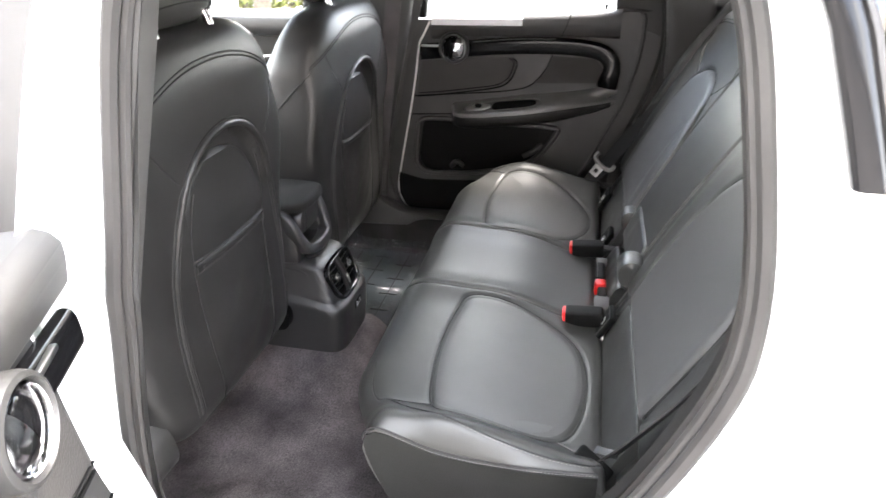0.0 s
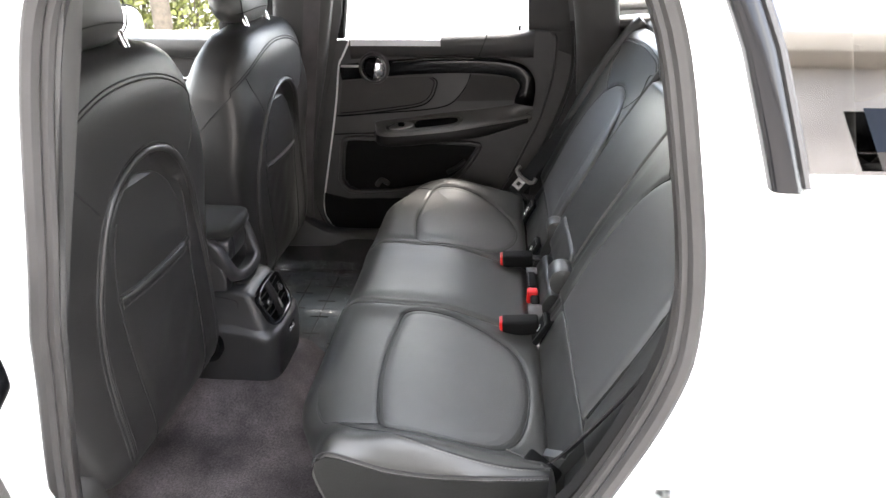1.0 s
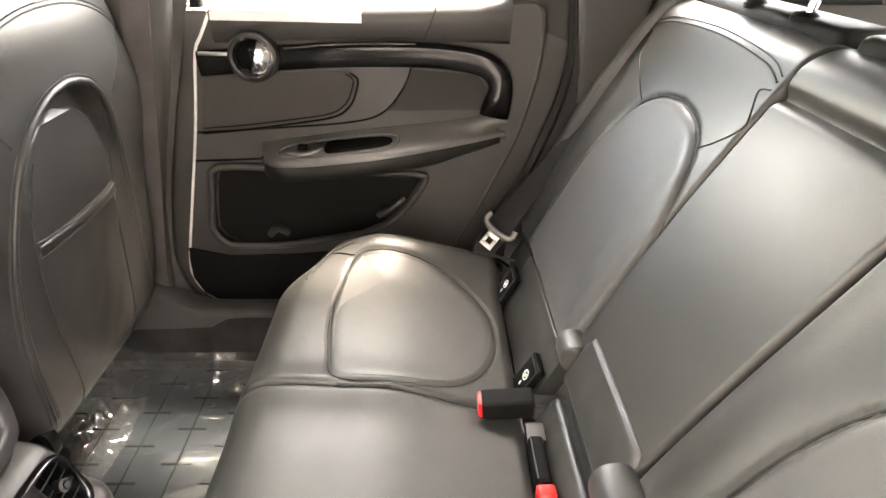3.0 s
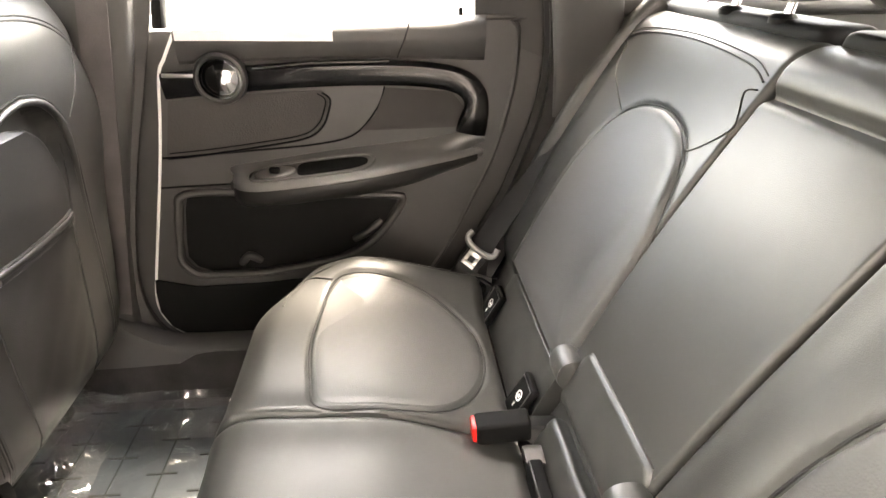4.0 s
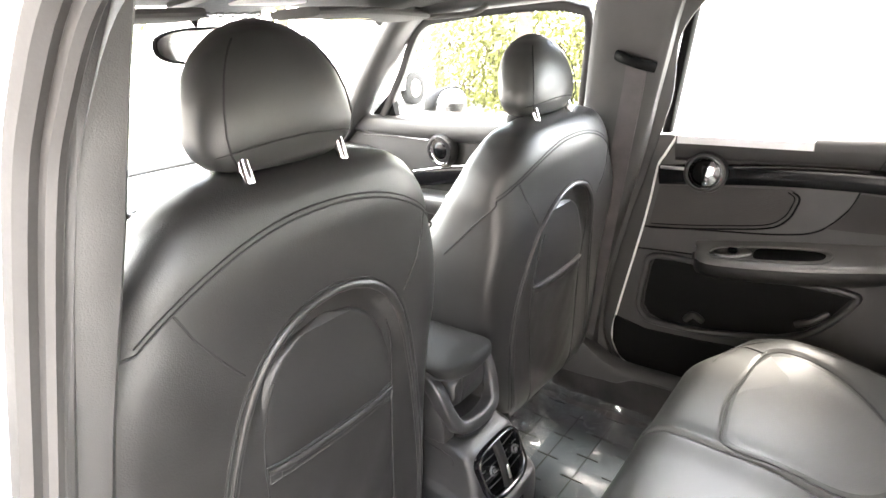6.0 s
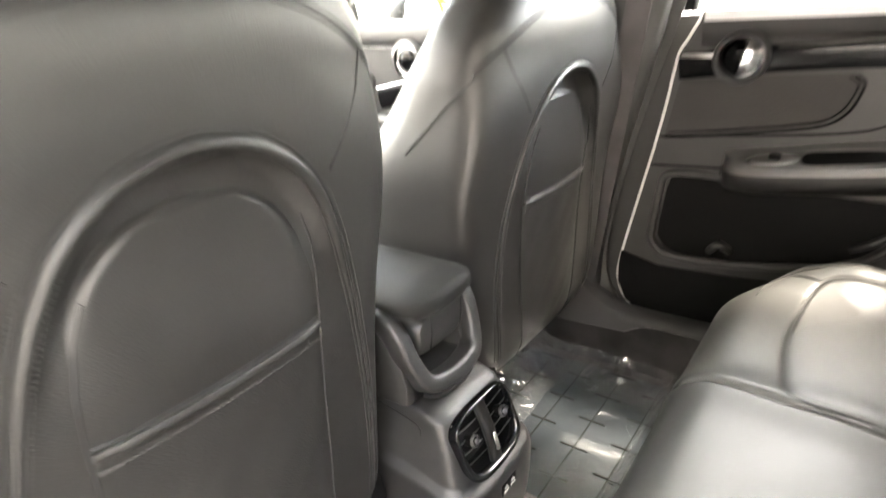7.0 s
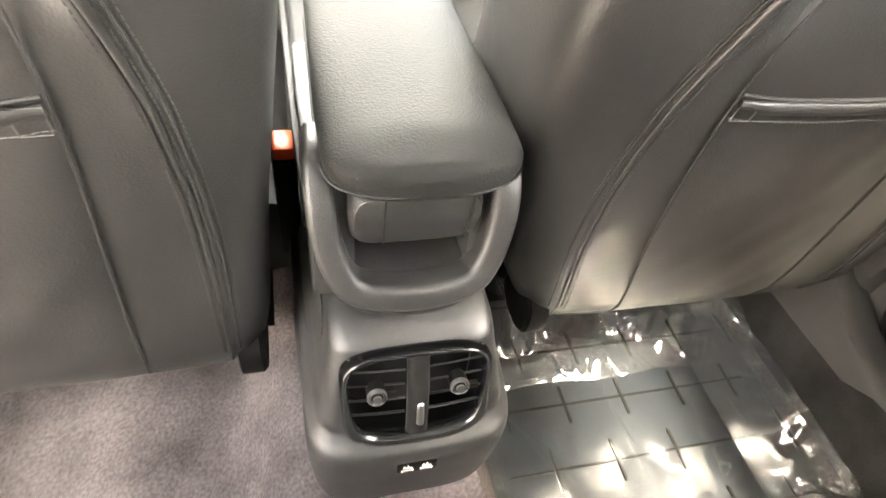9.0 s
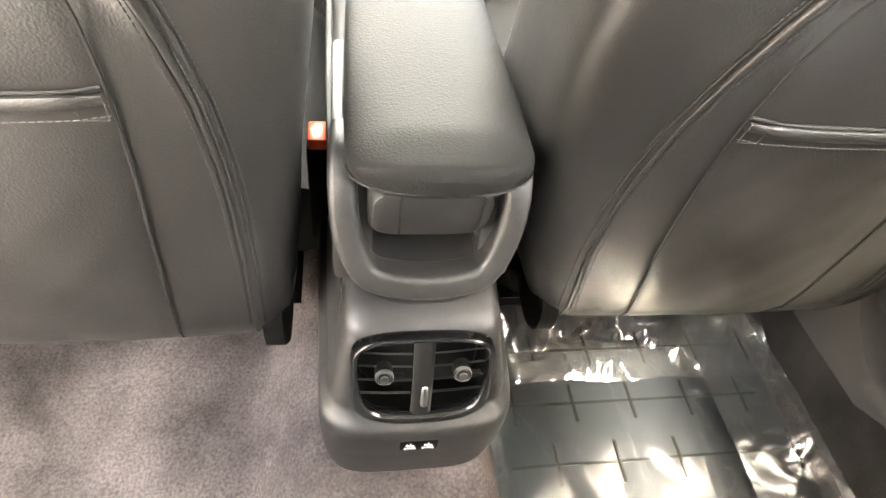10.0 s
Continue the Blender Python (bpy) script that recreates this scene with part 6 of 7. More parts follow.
part("tray", bm_grid(lambda u, v: (-0.125 + 0.085 * u, -0.054 + 0.108 * v, 0.700 - 0.010 * u - 0.008 * math.sin(math.pi * u) + 0.012 * abs(2 * v - 1) ** 6), 12, 20), PLASTIC, console)
part("tray_back", bm_box(-0.14, -0.12, -0.054, 0.054, 0.68, 0.77, 0.004), PLASTIC, console)
rows = []
for k in range(65):
    u = 1 - (1 - k / 64) ** 1.9
    x = -0.37 + 0.348 * u
    w = (0.0770 - 0.006 * abs(u - 0.72)) * (1 - max(0.0, (u - 0.860) / 0.140) ** 3.2 * 0.95) ** (1 / 2.4)
    h = 0.0165 * (1 - max(0.0, (u - 0.965) / 0.035) ** 3 * 0.55)
    rows.append([Vector((x, b + 0.005, 0.8045 - 0.002 * u + a + (0.0075 * (1 - (b / 0.076) ** 2) * smoothstep(1.0, 0.86, u) if a > 0 else 0.0))) for a, b in ring(h, w, 48, 3.0)])
lid = part("armrest", bm_loft(rows), PAD, console, "padded black leather armrest lid", sharp=70)
line = []
for k in range(41):
    u = 0.25 + 0.745 * k / 40
    line.append((-0.37 + 0.348 * u, (0.0772 - 0.006 * abs(u - 0.72)) * (1 - max(0.0, (u - 0.860) / 0.140) ** 3.2 * 0.95) ** (1 / 2.4)))
part("lid_joint", bm_tube([Vector((x, 0.005 - w, 0.7955)) for x, w in line] + [Vector((x, 0.005 + w, 0.7955)) for x, w in line[::-1]], 0.0013, 6), SEAM, lid)
rows = [[Vector((x - 0.010 * (a < 0) * abs(a), 0.0535 * b, 0.753 + 0.032 * a)) for a, b in ring(k, k, 32, 4.2)] for x, k in ((-0.20, 1.0), (-0.056, 1.0), (-0.044, 0.98), (-0.039, 0.92), (-0.037, 0.80))]
part("latch_block", bm_loft(rows), PLASTIC, lid)
for y in (-0.027, 0.042):
    part("latch_joint", bm_tube([(-0.0365, y, 0.782), (-0.0362, y, 0.757), (-0.042, y * 0.96, 0.730)], 0.0009, 6, up=(0, 1, 0)), SEAM, lid)


# rear air vent on the steep face
def vent(u, v, n=0.0):
    return VO + VU * u + VV * v + VN * n


def vent_outline(k, drop=0.0, n=64):
    out = []
    for a, b in ring(0.0655 * k, 0.0455 * k, n, 4.6):
        b2 = b - 0.008 * (1 - (a / 0.066) ** 2) * (1 if b < 0 else -0.25)
        out.append((a * (1.0 + 0.03 * b / 0.045), b2))
    return out


rows = [[vent(u, v, n) for u, v in vent_outline(k)] for k, n in ((1.035, -0.012), (1.035, 0.004), (1.005, 0.0085), (0.965, 0.009), (0.935, 0.005), (0.925, -0.004))]
SLAT_GREY = material("slat_grey_plastic", (0.055, 0.054, 0.053), 0.35, var=0.1)
KNOB_GREY = material("knob_grey_metal", (0.17, 0.17, 0.17), 0.32, metal=0.8, var=0.1)
LIP = material("polished_black_plastic", (0.012, 0.0125, 0.013), 0.16, spec=0.7, var=0.1)
vent_ob = part("air_vent", bm_loft(rows, cap=False), GLOSS, console, "twin rear air vent in a glossy black frame")
part("vent_back", bm_loft([[vent(u, v, n) for u, v in vent_outline(0.93)] for n in (-0.045, -0.040)]), SEAM, vent_ob)
part("vent_duct", bm_loft([[vent(u, v, n) for u, v in vent_outline(k)] for k, n in ((0.97, -0.042), (0.97, -0.003), (0.93, 0.002))], cap=False), PLASTIC_DARK, vent_ob)
ringline = vent_outline(0.972)
part("lower_lip", bm_sweep([vent(u, v - 0.0005, 0.0075) for u, v in ringline], ring(0.0062, n=12), True, up=(0.951, 0, 0.309), scales=[0.42 + 0.58 * smoothstep(0.005, -0.040, v) for u, v in ringline]), LIP, vent_ob, "shiny rounded lip round the vents")
for d in (-1, 1):
    for k, v in enumerate((-0.030, -0.013, 0.004, 0.020, 0.034)):
        part("slat", bm_loft([[vent(u, v + 0.004 * (abs(u) / 0.06) ** 2 + b + a * 0.85, -0.004 + a) for a, b in ring(0.0055, 0.0012, 8, 3.0)] for u in (d * 0.010, d * 0.035, d * 0.060)]), SLAT_GREY, vent_ob)
    turn = Matrix.Translation(vent(d * 0.037, 0.006, 0.004)) @ Euler((0, radians(72), 0)).to_matrix().to_4x4()
    knob = part("knob", turned(bm_lathe([(0.0086, -0.006), (0.0086, 0.006), (0.0075, 0.009), (0.0060, 0.0075), (0.0050, 0.0095), (0, 0.010)], 24), turn), PLASTIC_DARK, vent_ob, "small round metal-ringed knob")
    part("knob_ring", turned(bm_lathe([(0.0087, 0.0055), (0.0089, 0.0076), (0.0079, 0.0094), (0.0073, 0.0084)], 24), turn), KNOB_GREY, knob)
    part("knob_cap", turned(bm_lathe([(0.0042, 0.0098), (0.0037, 0.0112), (0, 0.0114)], 20), turn), KNOB_GREY, knob)
    part("tab", bm_loft([[vent(d * 0.037 + u, 0.0 + b, 0.004 + a) for a, b in ring(0.0035, 0.0028, 8, 3.0)] for u in (0.009, 0.019)]), VENT_GREY, vent_ob)
part("divider", bm_loft([[vent(a, v, 0.003 + b + 0.004 * (1 - (v / 0.047) ** 2)) for a, b in ring(0.0100, 0.007, 14, 3.0)] for v in [-0.048 + 0.093 * i / 12 for i in range(13)]]), VENT_GREY, vent_ob)
part("thumbwheel", bm_loft([[vent(0.0015 + a, v, 0.011 + b) for a, b in ring(0.0042 * k, 0.005 * k, 10)] for v, k in ((-0.034, 0.3), (-0.031, 0.9), (-0.019, 1.0), (-0.007, 0.9), (-0.004, 0.3))]), SATIN, vent_ob, "bright ribbed thumbwheel")

# charging sockets
def on_base(x, y, z):
    return Vector((x + 0.0600, y, z + 0.5215))


usb = part("socket_plate", bm_box(0.048, 0.0600, -0.0195, 0.0205, 0.511, 0.532, 0.002), PLASTIC_DARK, console)
for y in (-0.0085, 0.0100):
    part("socket", bm_box(0.0594, 0.0604, y - 0.0062, y + 0.0062, 0.5135, 0.5180, 0.001), LABEL_WHITE, usb)
    part("socket_tongue", bm_box(0.0600, 0.0608, y - 0.0044, y + 0.0044, 0.5150, 0.5163, 0.0003), PLASTIC_DARK, usb)
    part("symbol", bm_tube([on_base(0.0003, y - 0.0042, 0.0012), on_base(0.0003, y + 0.0042, 0.0012)], 0.0005, 6), LABEL_WHITE, usb)
    part("symbol", bm_tube([on_base(0.0003, y, 0.0012), on_base(0.0003, y, 0.0070)], 0.0005, 6, up=(1, 0, 0)), LABEL_WHITE, usb)
    part("symbol", bm_tube([on_base(0.0003, y - 0.0042, 0.0012), on_base(0.0003, y - 0.0030, 0.0045)], 0.0005, 6, up=(1, 0, 0)), LABEL_WHITE, usb)

# forward console: tunnel tray, gear lever, cup rings
part("tunnel_cover", bm_box(-0.95, -0.36, -0.088, 0.088, 0.66, 0.70, 0.012, 3), SIDE_BLACK, console)
part("side_rail", bm_sweep(smooth_path([(-0.10, -0.082, 0.700), (-0.20, -0.086, 0.722), (-0.32, -0.088, 0.730), (-0.50, -0.090, 0.722), (-0.80, -0.092, 0.70)]), ring(0.004, 0.006, 12, 3.0)), SIDE_BLACK, console, "raised rail along the console's side")
part("side_rail", bm_sweep(smooth_path([(-0.10, 0.082, 0.700), (-0.20, 0.086, 0.722), (-0.32, 0.088, 0.730), (-0.50, 0.090, 0.722), (-0.80, 0.092, 0.70)]), ring(0.004, 0.006, 12, 3.0)), SIDE_BLACK, console, "raised rail along the console's side")
part("gear_lever", bm_lathe([(0.03, 0.70), (0.022, 0.72), (0.012, 0.76), (0.022, 0.80), (0.026, 0.83), (0.015, 0.85), (0, 0.852)], 20), LEATHER, console).location = (-0.30, 0.0, -0.335)
for x in (-0.42, -0.52):
    part("cup_ring", turned(bm_lathe([(0.040, 0.0), (0.042, 0.004), (0.038, 0.006), (0.035, 0.0)], 32), Matrix.Translation((x, 0, 0.699))), CHROME, console)

# ---- floor mat under clear film ----
mat = thing("rubber_floor_mat", (0.0, 0.37, 0.34), "dark ribbed rubber floor mat in the footwell", "floor mat")
part("sheet", bm_box(-0.32, 0.20, 0.115, 0.565, 0.341, 0.351, 0.004), MAT_RUBBER, mat)
for ix in range(6):
    x = -0.230 + 0.0865 * ix
    part("rib", bm_box(x - 0.0016, x + 0.0016, 0.14, 0.535, 0.350, 0.3525, 0), PLASTIC_DARK, mat)
    for iy in range(5):
        y = 0.159 + 0.088 * iy + (0.044 if ix % 2 else 0.0)
        part("tick", bm_box(x - 0.028, x + 0.028, y - 0.0018, y + 0.0018, 0.350, 0.3532, 0), PLASTIC_DARK, mat)


def crease(x, y, k):
    """Sharp folds, from 0 to 1."""
    return max(0.0, 1 - 2.4 * abs(noise.noise((x, y, k))))


film_ob = thing("plastic_film", (-0.05, 0.34, 0.353), "crumpled clear protective film over the floor mat", "film")


def film_flat(u, v):
    x, y = -0.30 + 0.43 * u, 0.128 + 0.418 * v
    return (x, y, 0.3600 + 0.0065 * noise.noise((x * 5 + y * 3, y * 10, 1.0)) + 0.0025 * abs(noise.noise((x * 13 - y * 5, y * 17, 6.0))) + 0.005 * crease(x * 3 + y * 2, y * 8 - x * 3, 4.0) ** 6)


def film_far(u, v):
    """The loose edge along the mat's outer side."""
    x = -0.31 + 0.46 * u
    y = 0.462 + (0.108 + 0.020 * noise.noise((x * 7, 6, 2))) * v + 0.006 * noise.noise((x * 9, 3, v))
    return (x, y, 0.3575 + 0.030 * v ** 1.25 + 0.006 * v * crease(x * 7 + v * 0.6, v * 0.9 - x * 2, 2.0) + 0.030 * v * smoothstep(-0.14, -0.28, x))


def film_rear(u, v):
    """The sheet that hangs up against the seat's foot."""
    y = 0.150 + 0.415 * u + 0.012 * noise.noise((u * 5, v * 3, 9))
    x = 0.120 + 0.115 * v + 0.014 * noise.noise((y * 10, v * 1.5, 3)) * (0.3 + v)
    z = 0.356 + 0.150 * smoothstep(0.0, 1.0, v) + (0.004 + 0.024 * crease(y * 7 - v * 1.1, v * 1.2, 7.0)) * math.sin(math.pi * min(1.0, v * 1.1)) + 0.03 * v * u
    return (x, y, z)


def film_near(u, v):
    x = -0.30 + 0.43 * u
    y = 0.134 - 0.028 * v + 0.005 * noise.noise((x * 9, 1, v))
    return (x, y, 0.356 + (0.003 + 0.012 * crease(x * 9, v * 1.3, 6.0)) * math.sin(math.pi * min(1.0, v * 0.8)) + 0.05 * v * smoothstep(-0.10, -0.24, x))


def film_front(u, v):
    """Loose flaps that rise under the seat's hem, with a dip between them."""
    y = 0.115 + 0.455 * u
    flap = 0.35 + 0.65 * max(math.exp(-((u - 0.10) / 0.17) ** 2), math.exp(-((u - 0.80) / 0.20) ** 2))
    x = -0.085 - 0.115 * v + 0.016 * noise.noise((y * 7, v * 1.6, 8))
    return (x, y, 0.358 + 0.105 * flap * v ** 1.5 + 0.022 * crease(y * 5 + v * 1.6, v * 1.4 - y * 2, 11.0) ** 2 * math.sin(math.pi * min(1.0, 0.12 + v)))


def crumpled(fn, amount):
    """The same sheet with long flat facets that run out to its edge."""
    def out(u, v):
        x, y, z = fn(u, v)
        k = amount * min(1.0, 2.5 * v)
        long = 1.3 * abs(noise.noise((u * 9 + v * 1.2, v * 1.1, 1.5))) + 0.45 * abs(noise.noise((u * 21 - v * 2.5, v * 1.9, 4.5)))
        return (x + 0.5 * k * noise.noise((u * 8, v * 1.7, 7.5)), y + 0.5 * k * noise.noise((u * 9, v * 1.9, 3.5)), z + k * long)
    return out


for name, fn, nu, nv, amount in (("sheet", film_flat, 90, 90, 0.0), ("edge_fold", film_far, 120, 26, 0.0035), ("edge_fold", film_rear, 120, 36, 0.020), ("edge_fold", film_near, 90, 14, 0.010), ("edge_fold", film_front, 120, 32, 0.018)):
    part(name, bm_grid(crumpled(fn, amount) if amount else fn, nu, nv), FILM if name == "sheet" else FILM_FOLD, film_ob, "" if name == "sheet" else "crumpled shiny fold", sharp=50).visible_shadow = False

# ---- dashboard, wheel, overhead things ----
dash = thing("dashboard", (-1.0, 0, 0.6), "black dashboard under the windscreen", "dashboard")
rows = []
for k in range(21):
    y = -0.68 + 1.36 * k / 20
    rows.append([Vector((x, y, z + 0.012 * math.cos(y * 3))) for x, z in ((-1.28, 1.01), (-1.1, 1.03), (-0.95, 1.03), (-0.88, 1.01), (-0.86, 0.96), (-0.875, 0.88), (-0.90, 0.78), (-0.95, 0.66), (-1.2, 0.60))])
part("body", bm_loft(rows), PLASTIC, dash, sharp=50)
part("centre_ring", turned(bm_lathe([(0.13, 0), (0.135, 0.015), (0.125, 0.022), (0.115, 0.012), (0, 0.010)], 48), Matrix.Translation((-0.868, 0, 0.92)) @ Euler((0, radians(84), 0)).to_matrix().to_4x4()), GLOSS, dash)
for y in (-0.62, -0.12, 0.12, 0.62):
    part("vent_ring", turned(bm_lathe([(0.045, 0), (0.046, 0.012), (0.038, 0.016), (0.034, 0.004), (0, 0.004)], 32), Matrix.Translation((-0.865, y * 0.98, 0.955)) @ Euler((0, radians(84), 0)).to_matrix().to_4x4()), SATIN, dash)
wheel = thing("steering_wheel", (-0.80, -0.36, 0.93), "black leather steering wheel", "steering wheel")
wm = Matrix.Translation((-0.66, -0.36, 0.92)) @ Euler((0, radians(66), 0)).to_matrix().to_4x4()
part("rim", turned(bm_tube([(0.18 * math.cos(a), 0.18 * math.sin(a), 0) for a in [2 * math.pi * i / 48 for i in range(48)]], 0.016, 10, True), wm), LEATHER, wheel)
part("hub", turned(bm_lathe([(0.075, -0.03), (0.08, 0.0), (0.07, 0.02), (0.03, 0.028), (0, 0.03)], 32), wm), PLASTIC, wheel)
for a in (0, 120, 240):
    part("spoke", turned(turned(bm_box(0.06, 0.175, -0.018, 0.018, -0.008, 0.008, 0.006), Euler((0, 0, radians(a + 90))).to_matrix().to_4x4()), wm), PLASTIC, wheel)
part("column", turned(bm_lathe([(0.05, -0.22), (0.05, -0.02), (0.03, -0.01), (0, -0.01)], 20), wm), PLASTIC_DARK, wheel)

over = thing("overhead_console", (-0.50, 0, 1.46), "overhead console with chrome toggle switches", "overhead console")
part("body", bm_sweep(smooth_path([(-0.66, 0, 1.448), (-0.55, 0, 1.455), (-0.42, 0, 1.468), (-0.34, 0, 1.478)]), ring(0.10, 0.018, 20, 3.2)), PLASTIC, over)
for k in range(5):
    part("toggle", bm_box(-0.61, -0.585, -0.06 + 0.03 * k - 0.008, -0.06 + 0.03 * k + 0.008, 1.424, 1.436, 0.003), CHROME, over)
part("lamp_lens", bm_box(-0.50, -0.44, -0.07, 0.07, 1.440, 1.448, 0.004), LABEL_WHITE, over)
rv = thing("rear_view_mirror", (-0.70, 0, 1.36), "oval interior mirror in a black shell", "mirror")
part("shell", bm_loft([[Vector((-0.70 + x, 0.125 * a * k, 1.375 + 0.038 * b * k)) for a, b in ring(1, 1, 28, 2.6)] for x, k in ((-0.035, 0.5), (-0.02, 0.92), (0.0, 1.0), (0.004, 0.96))]), PLASTIC_DARK, rv)
part("pane", bm_loft([[Vector((x, 0.117 * a, 1.375 + 0.033 * b)) for a, b in ring(1, 1, 28, 2.6)] for x in (-0.6955, -0.694)]), MIRROR, rv)
part("stem", bm_tube([(-0.73, 0, 1.39), (-0.74, 0, 1.43), (-0.70, 0, 1.455)], 0.012, 10), PLASTIC_DARK, rv)
for s in (-1, 1):
    v = thing("sun_visor", (-0.6, s * 0.33, 1.425), "grey folded sun visor with a printed warning label", "sun visor", "sun visors")
    part("blade", bm_sweep(smooth_path([(-0.56, s * 0.13, 1.428), (-0.56, s * 0.30, 1.426), (-0.57, s * 0.50, 1.415)]), ring(0.085, 0.011, 18, 3.6)), HEADLINER, v)
    part("label", bm_box(-0.60, -0.55, s * 0.30 - 0.065, s * 0.30 + 0.065, 1.4125, 1.4145, 0), material("visor_label", (0.75, 0.70, 0.42), 0.6, var=0.1), v, "pale yellow warning label")
    g = thing("grab_handle", (-0.45, s * 0.555, 1.41), "folded grey grab handle at the roof edge", "grab handle", "grab handles")
    part("bar", bm_sweep(smooth_path([(-0.56, s * 0.548, 1.425), (-0.53, s * 0.532, 1.412), (-0.45, s * 0.528, 1.410), (-0.37, s * 0.532, 1.412), (-0.34, s * 0.548, 1.428)]), ring(0.010, 0.007, 12)), HEADLINER, g)

# sticker on the left quarter glass
STICKER_PRINT = material("faded_print", (0.02, 0.028, 0.032), 0.8, spec=0.1, var=0.1)
sticker = thing("window_sticker", (0.90, -skin_y(1.22), 1.22), "dark blue and pale dealer sticker on the quarter glass", "sticker")
def on_quarter(x, z, lift=0.006):
    return Vector((x - (z - 1.232) * 0.45, -skin_y(z) - lift, z))


part("sheet", bm_loft([[on_quarter(x, z) for x in (0.832, 0.95)] for z in (1.233, 1.245, 1.262)], closed=False), material("sticker_blue", (0.0035, 0.0055, 0.0095), 0.8, spec=0.08, var=0.3), sticker)
part("pale_strip", bm_loft([[on_quarter(x, z) for x in (0.832, 0.95)] for z in (1.220, 1.2328)], closed=False), material("sticker_pale", (0.019, 0.0175, 0.0165), 0.8, spec=0.08, var=0.1), sticker)
for x0, x1, z, h in ((0.842, 0.858, 1.238, 0.0022), (0.862, 0.880, 1.238, 0.0022), (0.885, 0.92, 1.238, 0.0022)):
    part("print_bar", bm_loft([[on_quarter(x, zz, 0.007) for x in (x0, x1)] for zz in (z - h, z + h)], closed=False), STICKER_PRINT, sticker)
for x0, x1, z in ((0.858, 0.92, 1.229), (0.866, 0.92, 1.2238)):
    part("print_bar", bm_loft([[on_quarter(x, zz, 0.007) for x in (x0, x1)] for zz in (z - 0.001, z + 0.001)], closed=False), DEEP_BLACK, sticker)
part("print_ring", bm_tube([on_quarter(0.865 + 0.016 * math.cos(a), 1.2525 + 0.0065 * math.sin(a), 0.007) for a in [2 * math.pi * i / 32 for i in range(32)]], 0.0007, 6, True, up=(0, 1, 0.2)), STICKER_PRINT, sticker)

# paper sheet over the right door's sill
paper = thing("paper_sheet", (0.24, 0.69, 1.10), "white paper sheet tucked at the window sill", "paper")
part("sheet", bm_thick(bm_grid(lambda u, v: (0.105 + 0.275 * u, 0.6575 + 0.001 * math.sin(u * 6) if v < 0.6 else 0.6575 + (v - 0.6) * 0.10, 1.096 + 0.031 * v), 12, 10), (0, -0.0008, 0)), material("white_paper", (0.8, 0.8, 0.82), 0.5, var=0.04), paper)

# ---- outside ----
solo("ground", bm_grid(lambda u, v: (-400 + 800 * u, -400 + 800 * v, 0.0), 8, 8), CONCRETE, "pale concrete car park", "ground", kind="structure")


# ---- car park outside ----
LEAF = material("yellow_green_leaves", (0.16, 0.17, 0.04), 0.6, var=0.5, scale=3.0)
BARK = material("bark", (0.10, 0.08, 0.06), 0.9, var=0.3, bump=0.8, grain=40)
WALL = material("pale_render", (0.62, 0.56, 0.48), 0.85, var=0.1, scale=1.5)
DARK_PANE = material("dark_window", (0.30, 0.31, 0.32), 0.1, var=0.1)
TYRE = material("tyre_rubber", (0.02, 0.02, 0.02), 0.8)


def make_tree(x, y, h, seed):
    rnd = random.Random(seed)
    t = thing("tree", (x, y, 0), "roadside tree with yellowing autumn leaves", "tree", "car park trees")
    part("trunk", bm_sweep(smooth_path([(x, y, 0), (x + 0.05, y, h * 0.25), (x, y + 0.06, h * 0.5), (x + 0.04, y, h * 0.8)]), ring(0.13, n=10), up=(1, 0, 0.1), scales=None), BARK, t)
    for k in range(6):
        a = k * 1.05 + rnd.random()
        z0 = h * (0.35 + 0.07 * k)
        part("limb", bm_tube(smooth_path([(x, y, z0), (x + 0.5 * math.cos(a), y + 0.5 * math.sin(a), z0 + 0.4), (x + 1.1 * math.cos(a), y + 1.1 * math.sin(a), z0 + 0.9)]), 0.035, 6), BARK, t)
    bm = bmesh.new()
    for _ in range(2600):
        a, b, r = rnd.uniform(0, 6.283), rnd.gauss(0, 0.5), rnd.random() ** 0.5
        lump = 1 + 0.35 * math.sin(a * 3 + seed) * math.cos(b * 4)
        c = Vector((x + 1.5 * r * lump * math.cos(a), y + 1.5 * r * lump * math.sin(a), h * 0.68 + b * h * 0.30))
        n = Vector((rnd.gauss(0, 1), rnd.gauss(0, 1), rnd.gauss(0, 1))).normalized()
        u = n.orthogonal().normalized() * rnd.uniform(0.05, 0.10)
        w = n.cross(u) * 0.6
        bm.faces.new([bm.verts.new(c + q) for q in (u, w, -u, -w)])
    part("crown", bm, LEAF, t)


for k, (x, y) in enumerate(((-4.3, 7.4), (-5.9, 9.2), (-12.0, 9.0), (-14.0, 5.0), (4.0, 15.0), (-8.6, 10.8))):
    make_tree(x, y, 4.2 + 0.4 * (k % 3), k + 3)


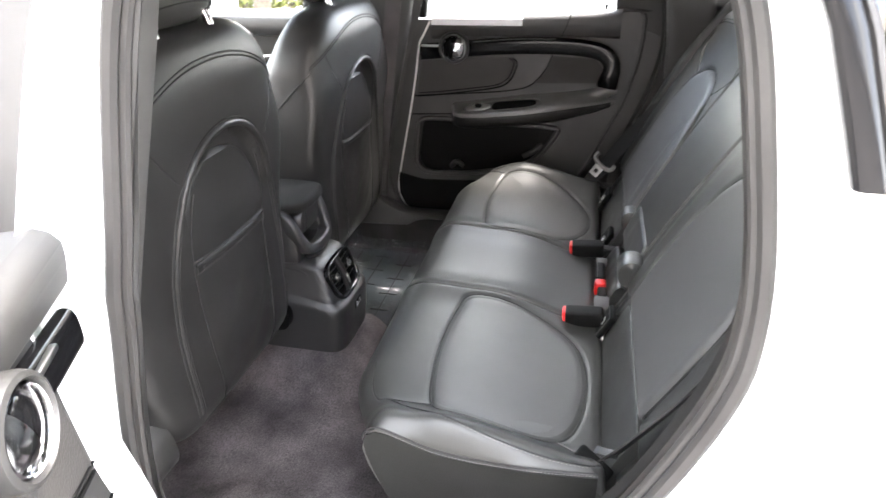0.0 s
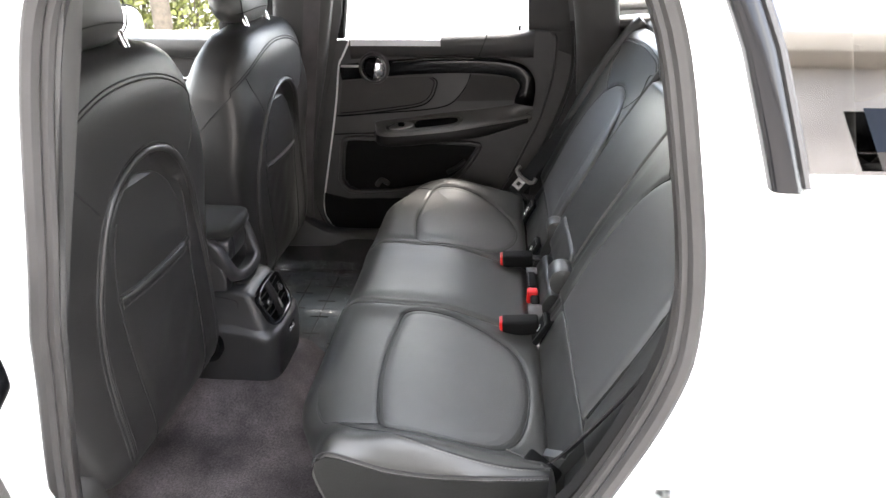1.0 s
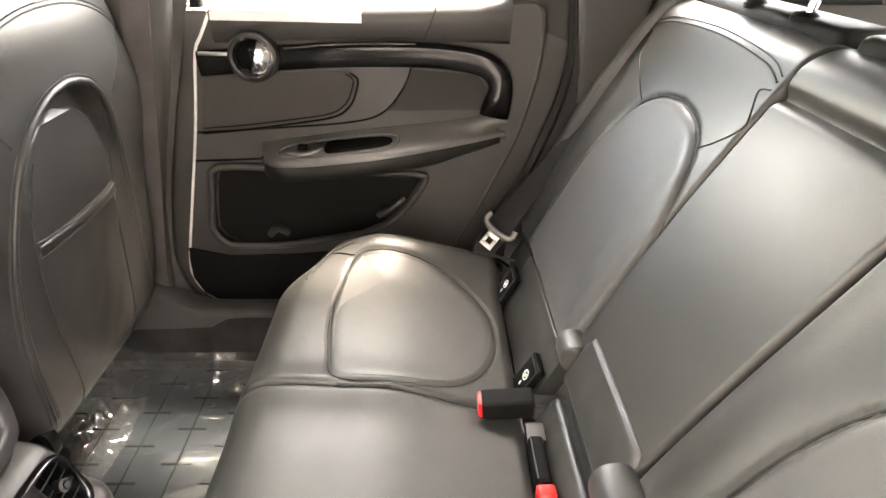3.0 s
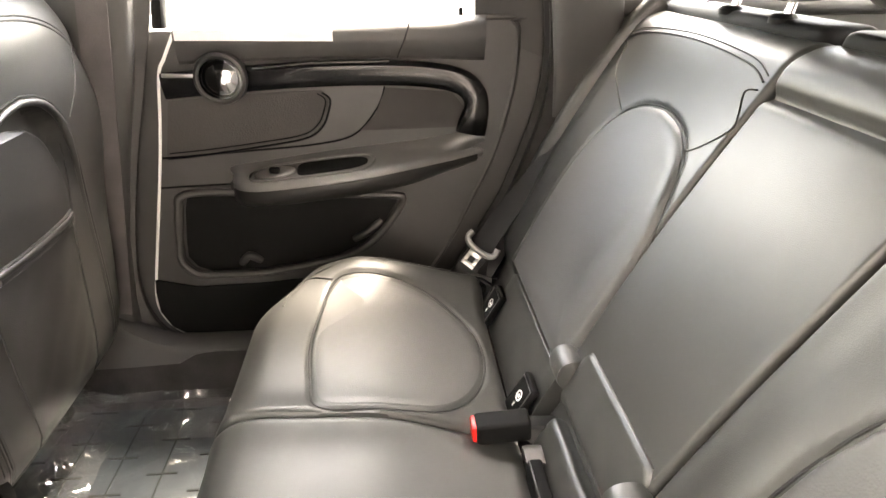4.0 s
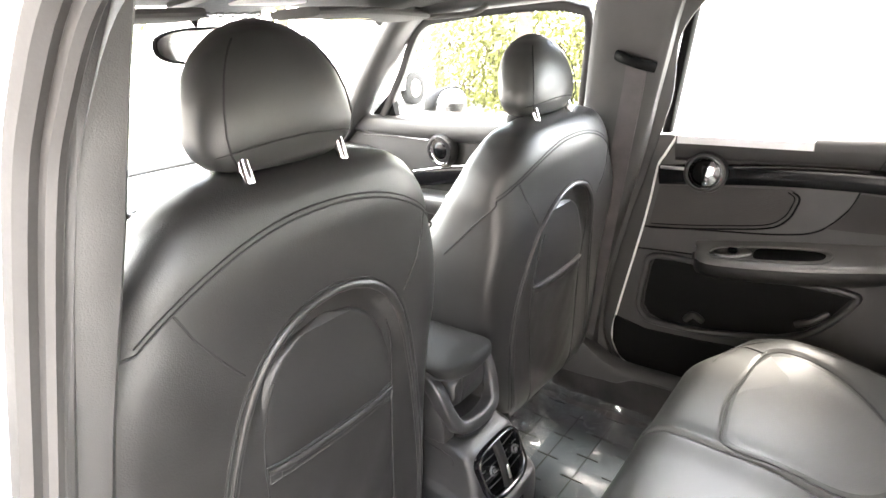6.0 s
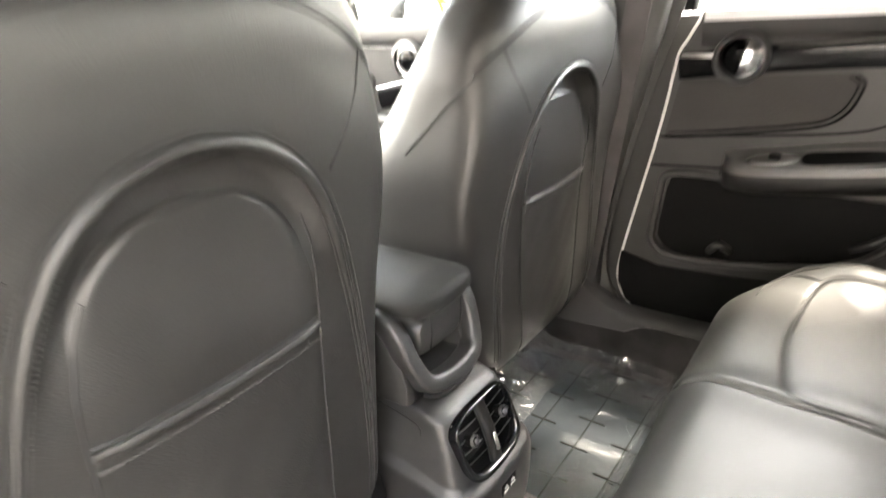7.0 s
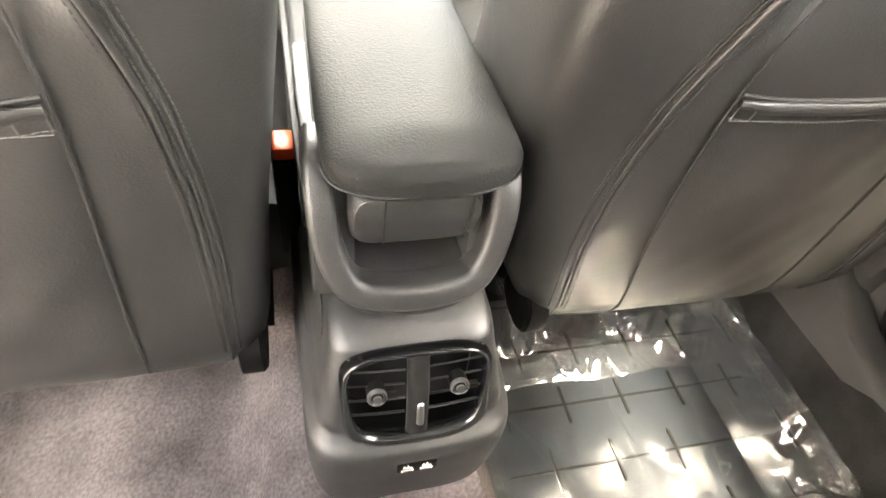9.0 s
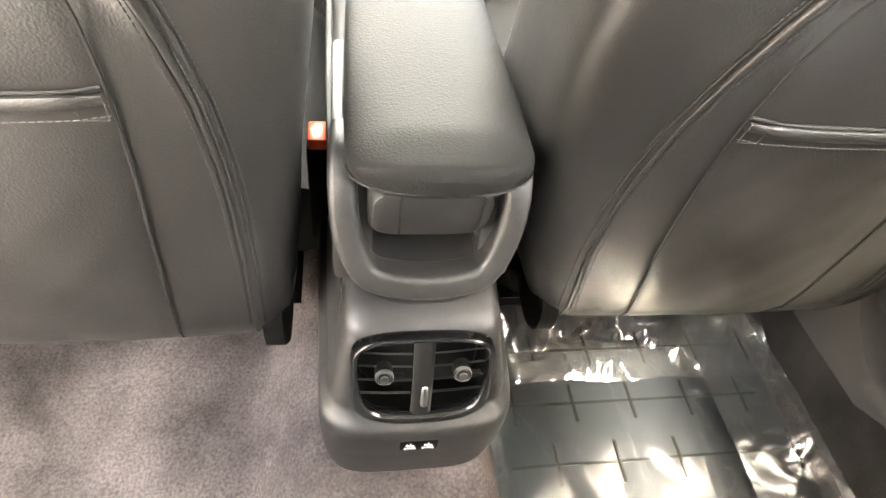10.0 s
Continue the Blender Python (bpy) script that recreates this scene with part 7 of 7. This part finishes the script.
def make_shrub(x, y, h, r, seed):
    rnd = random.Random(seed)
    b = thing("shrub", (x, y, 0), "yellow-green shrub at the edge of the car park", "shrub", "car park shrubs")
    for k in range(7):
        a = k * 0.9 + rnd.random() * 0.5
        part("stem", bm_tube(smooth_path([(x, y, 0), (x + 0.25 * r * math.cos(a), y + 0.25 * r * math.sin(a), h * 0.4), (x + 0.6 * r * math.cos(a), y + 0.6 * r * math.sin(a), h * 0.8)]), 0.014, 6), BARK, b)
    bm = bmesh.new()
    for _ in range(2600):
        a, q, c = rnd.uniform(0, 6.283), rnd.random() ** 0.5, rnd.random()
        lump = 1 + 0.30 * math.sin(a * 3 + seed) * math.cos(c * 7 + seed)
        wide = r * q * lump * (0.55 + 0.45 * math.sin(math.pi * (0.15 + 0.75 * c)))
        p = Vector((x + wide * math.cos(a), y + wide * math.sin(a), 0.05 + h * c * (0.85 + 0.15 * lump)))
        n = Vector((rnd.gauss(0, 1), rnd.gauss(0, 1), rnd.gauss(0, 1))).normalized()
        u = n.orthogonal().normalized() * rnd.uniform(0.03, 0.06)
        w = n.cross(u) * 0.6
        bm.faces.new([bm.verts.new(p + t) for t in (u, w, -u, -w)])
    part("crown", bm, LEAF, b)


for k, (x, y, h, r) in enumerate(((-5.1, 8.3, 1.5, 0.75), (-4.2, 8.1, 1.7, 0.8), (-3.4, 8.4, 1.3, 0.7), (-6.2, 8.6, 1.6, 0.8))):
    make_shrub(x, y, h, r, 40 + k)


def make_parked_car(x, y, turn, paint, label):
    c = thing("parked_car", (x, y, 0), label, "car", "parked cars")
    m = Matrix.Translation((x, y, 0)) @ Euler((0, 0, radians(turn))).to_matrix().to_4x4()
    side = [(-2.1, 0.35), (-2.15, 0.62), (-2.0, 0.80), (-1.1, 0.95), (-0.45, 1.40), (0.9, 1.45), (1.6, 1.02), (2.1, 0.95), (2.15, 0.5), (2.05, 0.32)]
    rows = [[Vector((px * k, yy * (1 if pz < 1.0 else 0.84), pz)) for px, pz in side] for yy, k in ((-0.86, 0.97), (-0.80, 1.0), (0.80, 1.0), (0.86, 0.97))]
    part("body", turned(bm_loft(rows), m), paint, c)
    for s in (-1, 1):
        part("side_window", turned(bm_loft([[Vector((px, s * yy, pz)) for px, pz in ((-0.85, 1.02), (-0.42, 1.33), (0.82, 1.37), (1.25, 1.03))] for yy in (0.70, 0.825)]), m), DARK_PANE, c)
        for wx in (-1.3, 1.3):
            wheel = part("wheel", turned(turned(bm_lathe([(0.30, -0.10), (0.33, -0.08), (0.33, 0.08), (0.30, 0.10), (0.19, 0.10), (0.18, 0.07)], 24), Matrix.Translation((wx, s * 0.80, 0.33)) @ Euler((radians(90), 0, 0)).to_matrix().to_4x4()), m), TYRE, c)
            part("rim", turned(turned(bm_lathe([(0.19, 0.0), (0.18, 0.09), (0.05, 0.07), (0, 0.08)], 20), Matrix.Translation((wx, s * 0.80, 0.33)) @ Euler((radians(-90 * s), 0, 0)).to_matrix().to_4x4()), m), SATIN, wheel)
        part("lamp", turned(bm_box(2.08, 2.16, s * 0.65 - 0.15, s * 0.65 + 0.15, 0.72, 0.86, 0.03), m), RED, c)


make_parked_car(-8.4, 7.4, 95, material("silver_paint", (0.55, 0.56, 0.57), 0.3, metal=0.5, var=0.05), "silver hatchback parked across the lane")
make_parked_car(3.4, 8.8, 88, PAINT, "white saloon parked in the row")
make_parked_car(6.6, 9.0, 90, material("grey_paint", (0.35, 0.35, 0.36), 0.3, var=0.05), "grey saloon parked in the row")

hall = thing("low_building", (10, 24, 0), "pale low building beyond the car park", "building")
part("wall", bm_box(2, 30, 22, 30, 0, 4.2, 0.05), WALL, hall)
part("roof", bm_box(1.6, 30.4, 21.5, 30.4, 4.2, 4.6, 0.05), material("flat_roof", (0.4, 0.36, 0.32), 0.8), hall)
for k in range(8):
    part("window", bm_box(3.4 + 3.2 * k, 5.4 + 3.2 * k, 21.94, 22.02, 1.0, 2.6, 0.02), DARK_PANE, hall)

# the near side: an invented wall, added only to cut low sky light from the left
BLOCKER_PALE = material("sky_blocker_pale_brown", (0.55, 0.51, 0.48), 0.9, var=0.25, scale=1.2, bump=0.5, grain=30)
sky_blocker = thing("sky_blocker_wall", (-1, -6.2, 0), "added pale brown wall that blocks low sky light from the left", "building")
part("wall", bm_box(-14, 12, -11, -6.2, 0, 4.4, 0.05), BLOCKER_PALE, sky_blocker)
part("roof", bm_box(-14.3, 12.3, -11.3, -5.9, 4.4, 4.65, 0.05), WALL, sky_blocker)
